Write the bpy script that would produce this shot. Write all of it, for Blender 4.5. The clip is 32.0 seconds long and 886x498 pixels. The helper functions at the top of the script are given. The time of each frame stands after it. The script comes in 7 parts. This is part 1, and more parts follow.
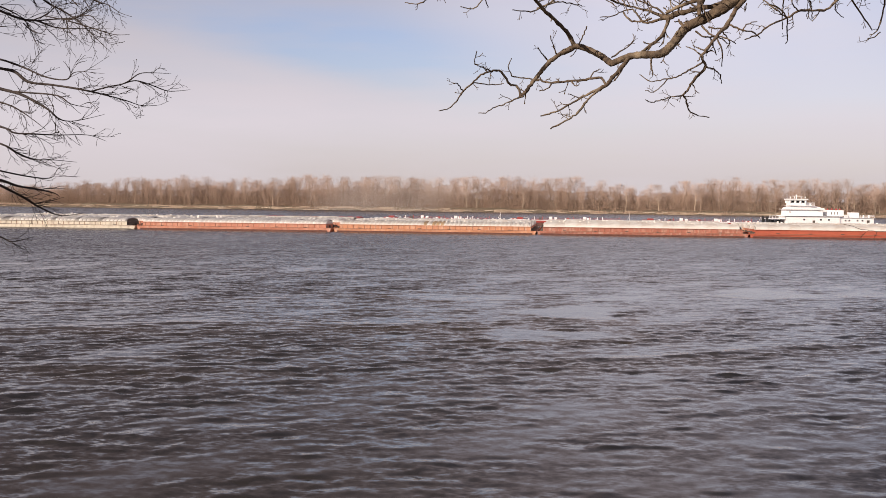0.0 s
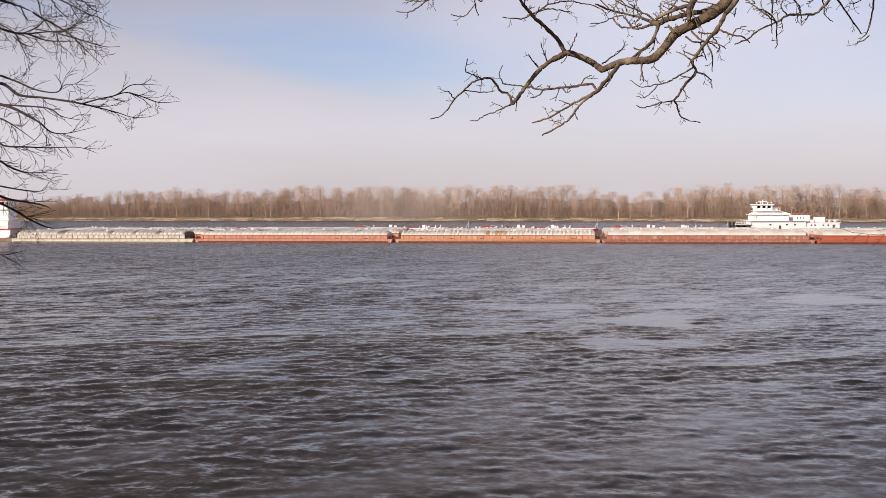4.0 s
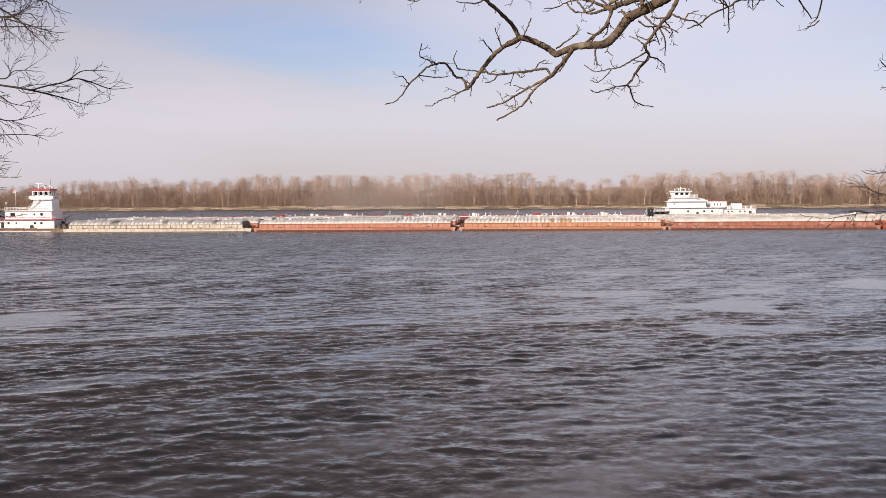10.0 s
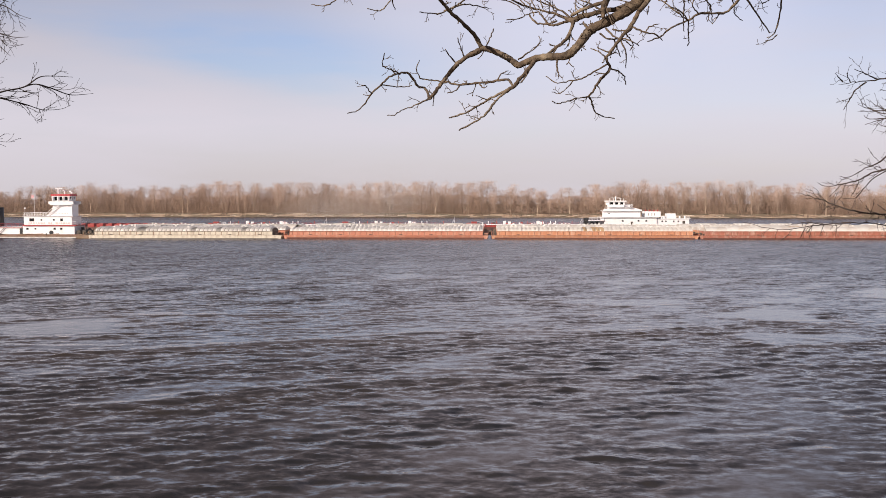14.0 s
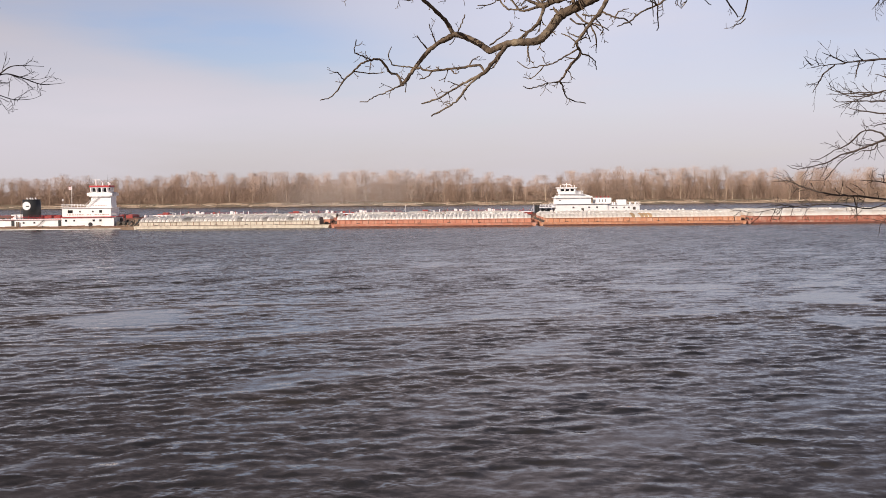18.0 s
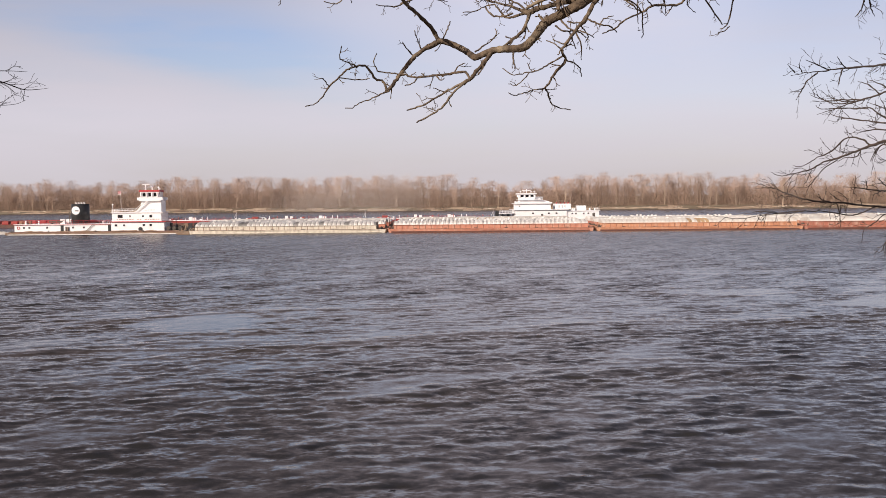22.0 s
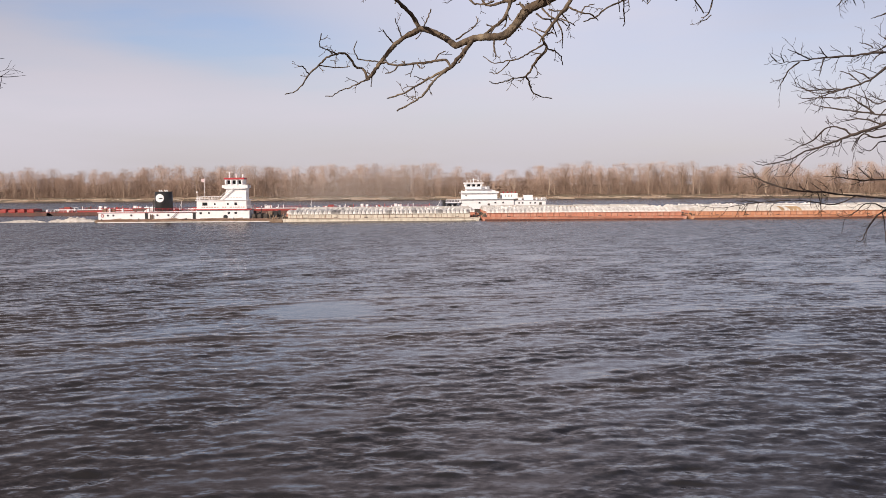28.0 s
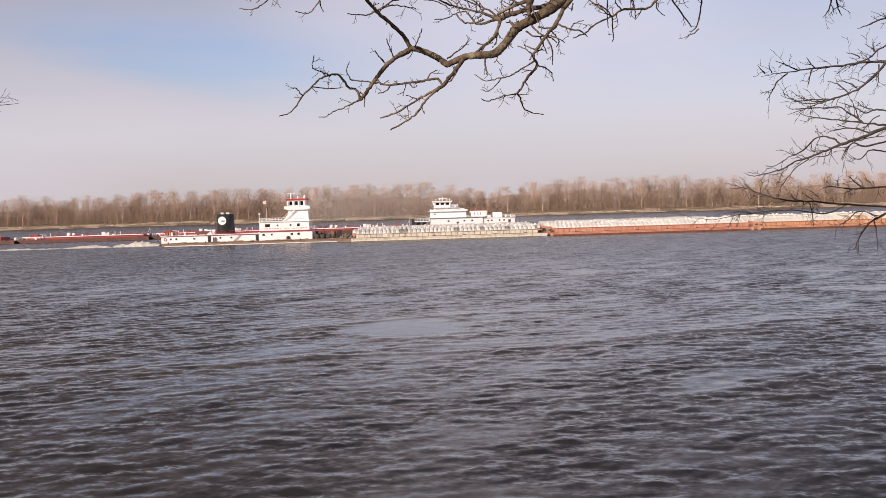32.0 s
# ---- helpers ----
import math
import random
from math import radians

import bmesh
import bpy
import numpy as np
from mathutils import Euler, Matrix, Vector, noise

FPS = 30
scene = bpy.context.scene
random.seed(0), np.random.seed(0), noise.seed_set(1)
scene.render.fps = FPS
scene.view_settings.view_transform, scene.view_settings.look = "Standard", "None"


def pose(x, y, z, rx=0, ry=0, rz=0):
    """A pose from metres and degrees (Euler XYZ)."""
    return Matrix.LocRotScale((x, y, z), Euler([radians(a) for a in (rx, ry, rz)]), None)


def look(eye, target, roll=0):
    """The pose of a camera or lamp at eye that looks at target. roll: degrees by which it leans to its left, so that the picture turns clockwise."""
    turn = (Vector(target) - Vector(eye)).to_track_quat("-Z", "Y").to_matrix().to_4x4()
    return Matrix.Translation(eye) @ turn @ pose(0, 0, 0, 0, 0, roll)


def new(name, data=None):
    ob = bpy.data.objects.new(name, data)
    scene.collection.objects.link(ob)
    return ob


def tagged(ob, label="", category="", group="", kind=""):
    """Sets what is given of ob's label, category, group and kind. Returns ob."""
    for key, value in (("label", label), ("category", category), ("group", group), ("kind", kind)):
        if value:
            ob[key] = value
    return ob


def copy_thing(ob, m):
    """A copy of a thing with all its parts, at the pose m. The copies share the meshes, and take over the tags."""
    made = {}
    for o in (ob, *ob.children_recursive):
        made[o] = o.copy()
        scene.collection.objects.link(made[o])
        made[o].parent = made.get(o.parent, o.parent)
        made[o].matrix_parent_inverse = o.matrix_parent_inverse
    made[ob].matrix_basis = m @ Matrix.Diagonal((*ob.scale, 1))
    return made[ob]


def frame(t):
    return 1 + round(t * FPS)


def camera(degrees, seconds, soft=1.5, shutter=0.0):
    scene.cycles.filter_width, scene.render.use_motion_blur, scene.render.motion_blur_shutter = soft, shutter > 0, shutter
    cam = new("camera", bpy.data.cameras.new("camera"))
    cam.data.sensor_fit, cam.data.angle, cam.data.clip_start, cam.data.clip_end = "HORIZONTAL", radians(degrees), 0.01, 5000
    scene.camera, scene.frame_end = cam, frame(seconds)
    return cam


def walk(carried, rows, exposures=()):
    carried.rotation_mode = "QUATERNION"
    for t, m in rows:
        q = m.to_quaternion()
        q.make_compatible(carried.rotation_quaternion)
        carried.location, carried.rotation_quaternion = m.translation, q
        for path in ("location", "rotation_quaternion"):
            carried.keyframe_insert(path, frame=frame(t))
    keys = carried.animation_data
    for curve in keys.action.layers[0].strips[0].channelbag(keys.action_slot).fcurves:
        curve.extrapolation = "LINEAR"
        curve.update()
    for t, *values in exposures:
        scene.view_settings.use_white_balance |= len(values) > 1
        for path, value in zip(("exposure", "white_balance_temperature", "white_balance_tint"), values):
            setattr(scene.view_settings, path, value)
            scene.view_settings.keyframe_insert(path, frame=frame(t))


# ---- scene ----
cam = camera(43.0, 32.0, soft=0.85)
# seconds, x, y, z, yaw, pitch, lean
PATH = [
    (0.0, -0.004, 0.015, 10.535, 4.007, -2.648, 0.586),
    (0.5, -0.009, -0.051, 10.529, 4.092, -2.703, 0.663),
    (1.0, -0.003, -0.048, 10.529, 4.360, -2.369, 0.296),
    (1.5, -0.003, 0.017, 10.534, 4.376, -1.936, -0.098),
    (2.0, -0.005, 0.019, 10.536, 4.324, -1.648, 0.019),
    (2.5, -0.008, 0.021, 10.536, 4.076, -1.642, -0.031),
    (3.0, -0.009, 0.027, 10.534, 3.534, -1.967, -0.247),
    (3.5, 0.002, 0.016, 10.531, 3.529, -2.128, -0.396),
    (4.0, -0.003, 0.018, 10.527, 3.638, -2.169, -0.092),
    (4.5, -0.004, 0.044, 10.526, 3.646, -2.619, -0.009),
    (6.5, 0.003, 0.038, 10.511, 2.604, -3.167, 0.093),
    (7.0, 0.004, 0.030, 10.519, 2.437, -2.914, 0.105),
    (7.5, 0.008, 0.047, 10.525, 2.381, -2.619, -0.023),
    (8.0, 0.007, 0.038, 10.521, 2.221, -2.318, -0.066),
    (8.5, 0.012, 0.034, 10.525, 2.029, -2.409, -0.005),
    (9.0, 0.012, 0.041, 10.517, 1.800, -2.587, -0.072),
    (9.5, 0.012, 0.041, 10.518, 1.734, -2.742, -0.160),
    (10.0, 0.015, 0.025, 10.512, 1.537, -2.778, -0.407),
    (10.5, 0.010, 0.031, 10.516, 1.410, -2.845, -0.330),
    (11.0, 0.012, 0.036, 10.514, 1.111, -2.889, -0.176),
    (11.5, 0.008, 0.023, 10.517, 0.859, -2.578, -0.252),
    (12.0, 0.010, 0.014, 10.518, 0.366, -2.494, -0.258),
    (12.5, 0.015, 0.006, 10.518, 0.234, -2.432, -0.133),
    (13.0, 0.012, 0.003, 10.518, 0.008, -2.426, -0.070),
    (13.5, 0.014, 0.000, 10.515, -0.146, -2.334, -0.148),
    (14.0, 0.012, 0.015, 10.519, -0.431, -2.370, -0.012),
    (14.5, 0.018, 0.007, 10.514, -0.661, -2.299, -0.213),
    (16.5, 0.020, -0.016, 10.512, -1.631, -2.218, -0.622),
    (17.0, 0.022, -0.026, 10.514, -1.669, -2.313, -0.554),
    (17.5, 0.032, -0.027, 10.510, -1.560, -2.773, -0.441),
    (18.0, 0.026, -0.026, 10.505, -1.649, -2.981, -0.593),
    (18.5, 0.024, -0.040, 10.506, -1.865, -2.960, -0.396),
    (19.0, 0.021, -0.024, 10.509, -1.947, -2.742, -0.328),
    (19.5, 0.022, -0.032, 10.504, -2.176, -2.825, -0.443),
    (20.0, 0.025, -0.024, 10.502, -2.379, -2.776, -0.351),
    (20.5, 0.024, -0.039, 10.505, -2.565, -2.739, -0.338),
    (21.0, 0.021, -0.032, 10.508, -2.124, -2.762, -0.207),
    (21.5, 0.022, -0.025, 10.507, -2.263, -2.826, -0.344),
    (22.0, 0.023, -0.022, 10.510, -2.427, -2.706, -0.531),
    (22.5, 0.023, -0.031, 10.506, -2.700, -2.269, -0.533),
    (23.0, 0.021, -0.029, 10.511, -2.738, -2.269, -0.470),
    (23.5, 0.018, -0.028, 10.509, -2.896, -2.111, -0.129),
    (24.0, 0.019, -0.037, 10.507, -2.922, -2.020, -0.253),
    (24.5, 0.013, -0.033, 10.508, -2.908, -1.990, -0.232),
    (26.5, 0.033, -0.010, 10.509, -2.855, -2.431, -0.129),
    (27.0, 0.036, -0.008, 10.509, -3.403, -2.295, -0.269),
    (27.5, 0.045, 0.011, 10.502, -3.148, -3.027, -0.314),
    (28.0, 0.043, 0.001, 10.509, -3.236, -3.275, -0.444),
    (28.5, 0.038, 0.006, 10.509, -3.364, -3.339, -0.244),
    (29.0, 0.031, -0.015, 10.509, -3.263, -2.629, 0.152),
    (29.5, 0.035, -0.038, 10.505, -3.539, -2.424, -0.140),
    (30.0, 0.033, -0.040, 10.502, -3.601, -2.475, -0.806),
    (30.5, 0.037, -0.043, 10.496, -3.821, -2.804, -0.928),
    (31.0, 0.033, -0.037, 10.498, -3.878, -2.857, -1.104),
    (31.5, 0.032, -0.041, 10.497, -3.523, -2.317, -1.421),
    (32.0, 0.035, -0.045, 10.504, -3.559, -2.348, -1.708),
]
walk(cam, [(t, pose(x, y, z, 90 + p, -r, w)) for t, x, y, z, w, p, r in PATH], exposures=[
    (0.0, 0.12, 6720, 17), (1.0, 0.13, 6720, 17), (3.0, 0.13, 6580, 16), (7.0, 0.13, 6500, 15.5), (10.0, 0.14, 6480, 16), (14.0, 0.13, 6480, 16), (17.0, 0.11, 6480, 15.5), (18.0, 0.09, 6480, 15.5),
    (20.0, 0.12, 6470, 16), (22.0, 0.08, 6470, 16), (24.0, 0.06, 6440, 16), (27.0, 0.06, 6430, 16), (29.0, 0.03, 6400, 15.5), (31.0, 0.03, 6450, 16), (32.0, 0.04, 6560, 17)])

# ---- light ----
SUN_AZ, SUN_EL = radians(226), radians(28)
world = bpy.data.worlds.new("winter_sky")
scene.world = world
world.use_nodes = True


def wnode(kind, **inputs):
    n = world.node_tree.nodes.new(kind)
    for key, value in inputs.items():
        n.inputs[key].default_value = value
    return n


def build_sky():
    nt = world.node_tree
    link = nt.links.new
    back = nt.nodes["Background"]
    sky = wnode("ShaderNodeTexSky")
    sky.sky_type, sky.sun_disc = "NISHITA", False
    sky.sun_elevation, sky.sun_rotation = SUN_EL, SUN_AZ
    sky.air_density, sky.dust_density, sky.ozone_density = 1.0, 1.2, 1.5
    blue = wnode("ShaderNodeVectorMath")
    blue.operation = "MULTIPLY"
    blue.inputs[1].default_value = (0.124, 0.113, 0.126)
    link(sky.outputs[0], blue.inputs[0])
    co = wnode("ShaderNodeTexCoord")
    sep = wnode("ShaderNodeSeparateXYZ")
    link(co.outputs["Generated"], sep.inputs[0])
    # veil of thin cloud: warm at the horizon, cool white above
    ramp = wnode("ShaderNodeValToRGB")
    e = ramp.color_ramp.elements
    e[0].position, e[0].color = 0.0, (0.57, 0.543, 0.55, 1)
    # unseen sky from here up: dimmed and tinted to darken the river's reflections
    e[1].position, e[1].color = 0.30, (0.465, 0.41, 0.42, 1)
    mid = e.new(0.75)
    mid.color = (0.195, 0.203, 0.235, 1)
    mid = e.new(0.07)
    mid.color = (0.645, 0.628, 0.672, 1)
    mid = e.new(0.16)
    mid.color = (0.63, 0.635, 0.695, 1)
    link(sep.outputs["Z"], ramp.inputs[0])
    # streaks of cloud, long across the sky and leaning down to the right
    tilt = wnode("ShaderNodeMapping")
    tilt.inputs["Rotation"].default_value = (0, radians(10), 0)
    tilt.inputs["Scale"].default_value = (2.2, 2.2, 13.0)
    link(co.outputs["Generated"], tilt.inputs[0])
    streak = wnode("ShaderNodeTexNoise", Scale=1.3, Detail=5.0, Roughness=0.55)
    link(tilt.outputs[0], streak.inputs["Vector"])
    # one clear lane between two sheets of cloud
    lane = wnode("ShaderNodeVectorMath")
    lane.operation = "DOT_PRODUCT"
    lane.inputs[1].default_value = (0.264, -0.078, 0.961)
    link(co.outputs["Generated"], lane.inputs[0])
    near_lane = wnode("ShaderNodeMapRange")
    near_lane.interpolation_type = "SMOOTHERSTEP"
    # sharp along its lower edge, fading slowly upwards
    over = wnode("ShaderNodeMath")
    over.operation = "MULTIPLY"
    over.inputs[1].default_value = 0.52
    link(lane.outputs["Value"], over.inputs[0])
    under = wnode("ShaderNodeMath")
    under.operation = "MULTIPLY"
    under.inputs[1].default_value = -1.15
    link(lane.outputs["Value"], under.inputs[0])
    dist = wnode("ShaderNodeMath")
    dist.operation = "MAXIMUM"
    link(over.outputs[0], dist.inputs[0])
    link(under.outputs[0], dist.inputs[1])
    link(dist.outputs[0], near_lane.inputs["Value"])
    near_lane.inputs["From Min"].default_value, near_lane.inputs["From Max"].default_value = 0.0, 0.047
    near_lane.inputs["To Min"].default_value, near_lane.inputs["To Max"].default_value = 0.70, 0.0
    # the lane fades out to the right
    fade = wnode("ShaderNodeMapRange")
    link(sep.outputs["X"], fade.inputs["Value"])
    fade.inputs["From Min"].default_value, fade.inputs["From Max"].default_value = -0.12, 0.14
    fade.inputs["To Min"].default_value, fade.inputs["To Max"].default_value = 1.0, 0.0
    gap = wnode("ShaderNodeMath")
    gap.operation = "MULTIPLY"
    ragged = wnode("ShaderNodeMath")
    ragged.operation = "MULTIPLY"
    thin = wnode("ShaderNodeMapRange")
    link(streak.outputs["Fac"], thin.inputs["Value"])
    thin.inputs["From Min"].default_value, thin.inputs["From Max"].default_value = 0.35, 0.65
    thin.inputs["To Min"].default_value, thin.inputs["To Max"].default_value = 1.35, 0.55
    link(near_lane.outputs[0], ragged.inputs[0])
    link(thin.outputs[0], ragged.inputs[1])
    link(ragged.outputs[0], gap.inputs[0])
    link(fade.outputs[0], gap.inputs[1])
    cover = wnode("ShaderNodeMapRange")
    link(streak.outputs["Fac"], cover.inputs["Value"])
    cover.inputs["From Min"].default_value, cover.inputs["From Max"].default_value = 0.38, 0.60
    cover.inputs["To Min"].default_value, cover.inputs["To Max"].default_value = 0.74, 1.0
    less = wnode("ShaderNodeMath")
    less.operation = "SUBTRACT"
    less.use_clamp = True
    link(cover.outputs[0], less.inputs[0])
    # above the view the lane is closed, to keep its blue off the river
    close = wnode("ShaderNodeMapRange")
    close.inputs["From Min"].default_value, close.inputs["From Max"].default_value = 0.14, 0.20
    close.inputs["To Min"].default_value, close.inputs["To Max"].default_value = 1.0, 0.0
    link(sep.outputs["Z"], close.inputs["Value"])
    shut = wnode("ShaderNodeMath")
    shut.operation = "MULTIPLY"
    link(gap.outputs[0], shut.inputs[0])
    link(close.outputs[0], shut.inputs[1])
    # a thin, bluer stretch of the veil downstream
    clear = wnode("ShaderNodeMapRange")
    clear.interpolation_type = "SMOOTHSTEP"
    clear.inputs["From Min"].default_value, clear.inputs["From Max"].default_value = 0.04, 0.38
    clear.inputs["To Min"].default_value, clear.inputs["To Max"].default_value = 0.0, 0.22
    link(sep.outputs["X"], clear.inputs["Value"])
    low = wnode("ShaderNodeMapRange")
    low.inputs["From Min"].default_value, low.inputs["From Max"].default_value = 0.02, 0.09
    link(sep.outputs["Z"], low.inputs["Value"])
    soft = wnode("ShaderNodeMath")
    soft.operation = "MULTIPLY"
    link(clear.outputs[0], soft.inputs[0])
    link(low.outputs[0], soft.inputs[1])
    both = wnode("ShaderNodeMath")
    link(shut.outputs[0], both.inputs[0])
    link(soft.outputs[0], both.inputs[1])
    link(both.outputs[0], less.inputs[1])
    mix = wnode("ShaderNodeMix")
    mix.data_type = "RGBA"
    # closed pinkish cover above the view, opening overhead, added to cut the river's blue
    unseen_cover = wnode("ShaderNodeValToRGB")
    e = unseen_cover.color_ramp.elements
    e[0].position, e[0].color = 0.15, (0, 0, 0, 1)
    e[1].position, e[1].color = 0.25, (0.96, 0.96, 0.96, 1)
    for at, tone in ((0.42, 0.96), (0.62, 0.6)):
        mid = e.new(at)
        mid.color = (tone, tone, tone, 1)
    link(sep.outputs["Z"], unseen_cover.inputs[0])
    most = wnode("ShaderNodeMath")
    most.operation = "MAXIMUM"
    link(less.outputs[0], most.inputs[0])
    link(unseen_cover.outputs[0], most.inputs[1])
    link(most.outputs[0], mix.inputs[0])
    link(blue.outputs[0], mix.inputs[6])
    # brightest a little to the right of the far reach, dimmer towards both sides
    # the dimming, largely above the view, is put there to darken the river's reflections
    thick = wnode("ShaderNodeValToRGB")
    thick.color_ramp.interpolation = "EASE"
    e = thick.color_ramp.elements
    e[0].position, e[0].color = 0.28, (0.46, 0.42, 0.41, 1)
    e[1].position, e[1].color = 0.80, (0.59, 0.63, 0.72, 1)
    for at, tone in ((0.42, (0.60, 0.565, 0.555)), (0.50, (0.98, 0.95, 0.96)), (0.56, (1.17, 1.16, 1.19)), (0.62, (1.0, 1.03, 1.10)), (0.68, (0.69, 0.73, 0.80))):
        mid = e.new(at)
        mid.color = (*tone, 1)
    half = wnode("ShaderNodeMapRange")
    half.inputs["From Min"].default_value, half.inputs["From Max"].default_value = -1.0, 1.0
    link(sep.outputs["X"], half.inputs["Value"])
    link(half.outputs[0], thick.inputs[0])
    # low over the horizon it is even all round
    even = wnode("ShaderNodeMapRange")
    even.inputs["From Min"].default_value, even.inputs["From Max"].default_value = 0.06, 0.26
    link(sep.outputs["Z"], even.inputs["Value"])
    level = wnode("ShaderNodeMix")
    level.data_type = "RGBA"
    level.inputs[6].default_value = (1, 1, 1, 1)
    link(even.outputs[0], level.inputs[0])
    link(thick.outputs[0], level.inputs[7])
    veil = wnode("ShaderNodeVectorMath")
    veil.operation = "MULTIPLY"
    link(ramp.outputs[0], veil.inputs[0])
    link(level.outputs[2], veil.inputs[1])
    link(veil.outputs[0], mix.inputs[7])
    link(mix.outputs[2], back.inputs[0])
    back.inputs[1].default_value = 1.0


build_sky()
sun = new("sun", bpy.data.lights.new("sun", "SUN"))
sun.data.energy, sun.data.angle, sun.data.color = 5.0, radians(0.6), (1.0, 0.90, 0.76)
SUN_DIR = Vector((math.sin(SUN_AZ) * math.cos(SUN_EL), math.cos(SUN_AZ) * math.cos(SUN_EL), math.sin(SUN_EL)))
sun.matrix_world = look(SUN_DIR * 100, (0, 0, 0))


# ---- materials ----
def surface(name, color, second=None, rough=0.6, scale=1.0, detail=0.5, metal=0.0, bump=0.0, stain=None, stain_scale=0.4,
            stain_amount=0.4, streaks=False, per_object=0.0, spec=0.5):
    """A worn surface: two tones of grain, larger stains (drawn out downwards as streaks), relief, and a change from piece to piece."""
    m = bpy.data.materials.new(name)
    m.use_nodes = True
    nt = m.node_tree
    link, nodes = nt.links.new, nt.nodes
    p = nodes["Principled BSDF"]
    p.inputs["Roughness"].default_value, p.inputs["Metallic"].default_value = rough, metal
    p.inputs["Specular IOR Level"].default_value = spec
    co = nodes.new("ShaderNodeTexCoord")
    second = second or tuple(c * 0.75 for c in color)
    grain = nodes.new("ShaderNodeTexNoise")
    grain.inputs["Scale"].default_value, grain.inputs["Detail"].default_value = scale, 6
    link(co.outputs["Object"], grain.inputs["Vector"])
    cr = nodes.new("ShaderNodeMapRange")
    cr.inputs["From Min"].default_value, cr.inputs["From Max"].default_value = 0.5 - detail / 3, 0.5 + detail / 3
    link(grain.outputs["Fac"], cr.inputs["Value"])
    mix = nodes.new("ShaderNodeMix")
    mix.data_type = "RGBA"
    mix.inputs[6].default_value, mix.inputs[7].default_value = (*color, 1), (*second, 1)
    link(cr.outputs[0], mix.inputs[0])
    out = mix.outputs[2]
    if stain:
        mp = nodes.new("ShaderNodeMapping")
        mp.inputs["Scale"].default_value = (1, 1, 0.25) if streaks else (1, 1, 1)
        link(co.outputs["Object"], mp.inputs[0])
        blot = nodes.new("ShaderNodeTexNoise")
        blot.inputs["Scale"].default_value, blot.inputs["Detail"].default_value = stain_scale, 8
        blot.inputs["Roughness"].default_value = 0.65
        link(mp.outputs[0], blot.inputs["Vector"])
        br = nodes.new("ShaderNodeMapRange")
        br.inputs["From Min"].default_value, br.inputs["From Max"].default_value = 0.48, 0.70
        br.inputs["To Max"].default_value = stain_amount
        link(blot.outputs["Fac"], br.inputs["Value"])
        mix2 = nodes.new("ShaderNodeMix")
        mix2.data_type = "RGBA"
        mix2.inputs[7].default_value = (*stain, 1)
        link(br.outputs[0], mix2.inputs[0])
        link(out, mix2.inputs[6])
        out = mix2.outputs[2]
    if per_object:
        info = nodes.new("ShaderNodeObjectInfo")
        vr = nodes.new("ShaderNodeMapRange")
        vr.inputs["To Min"].default_value, vr.inputs["To Max"].default_value = 1 - per_object, 1 + per_object
        link(info.outputs["Random"], vr.inputs["Value"])
        hsv = nodes.new("ShaderNodeHueSaturation")
        link(vr.outputs[0], hsv.inputs["Value"])
        link(out, hsv.inputs["Color"])
        out = hsv.outputs[0]
    link(out, p.inputs["Base Color"])
    if bump:
        b = nodes.new("ShaderNodeBump")
        b.inputs["Strength"].default_value, b.inputs["Distance"].default_value = 0.8, bump
        link(grain.outputs["Fac"], b.inputs["Height"])
        link(b.outputs[0], p.inputs["Normal"])
    return m


def glass_dark(name):
    m = bpy.data.materials.new(name)
    m.use_nodes = True
    p = m.node_tree.nodes["Principled BSDF"]
    p.inputs["Base Color"].default_value = (0.02, 0.022, 0.025, 1)
    p.inputs["Roughness"].default_value = 0.06
    return m


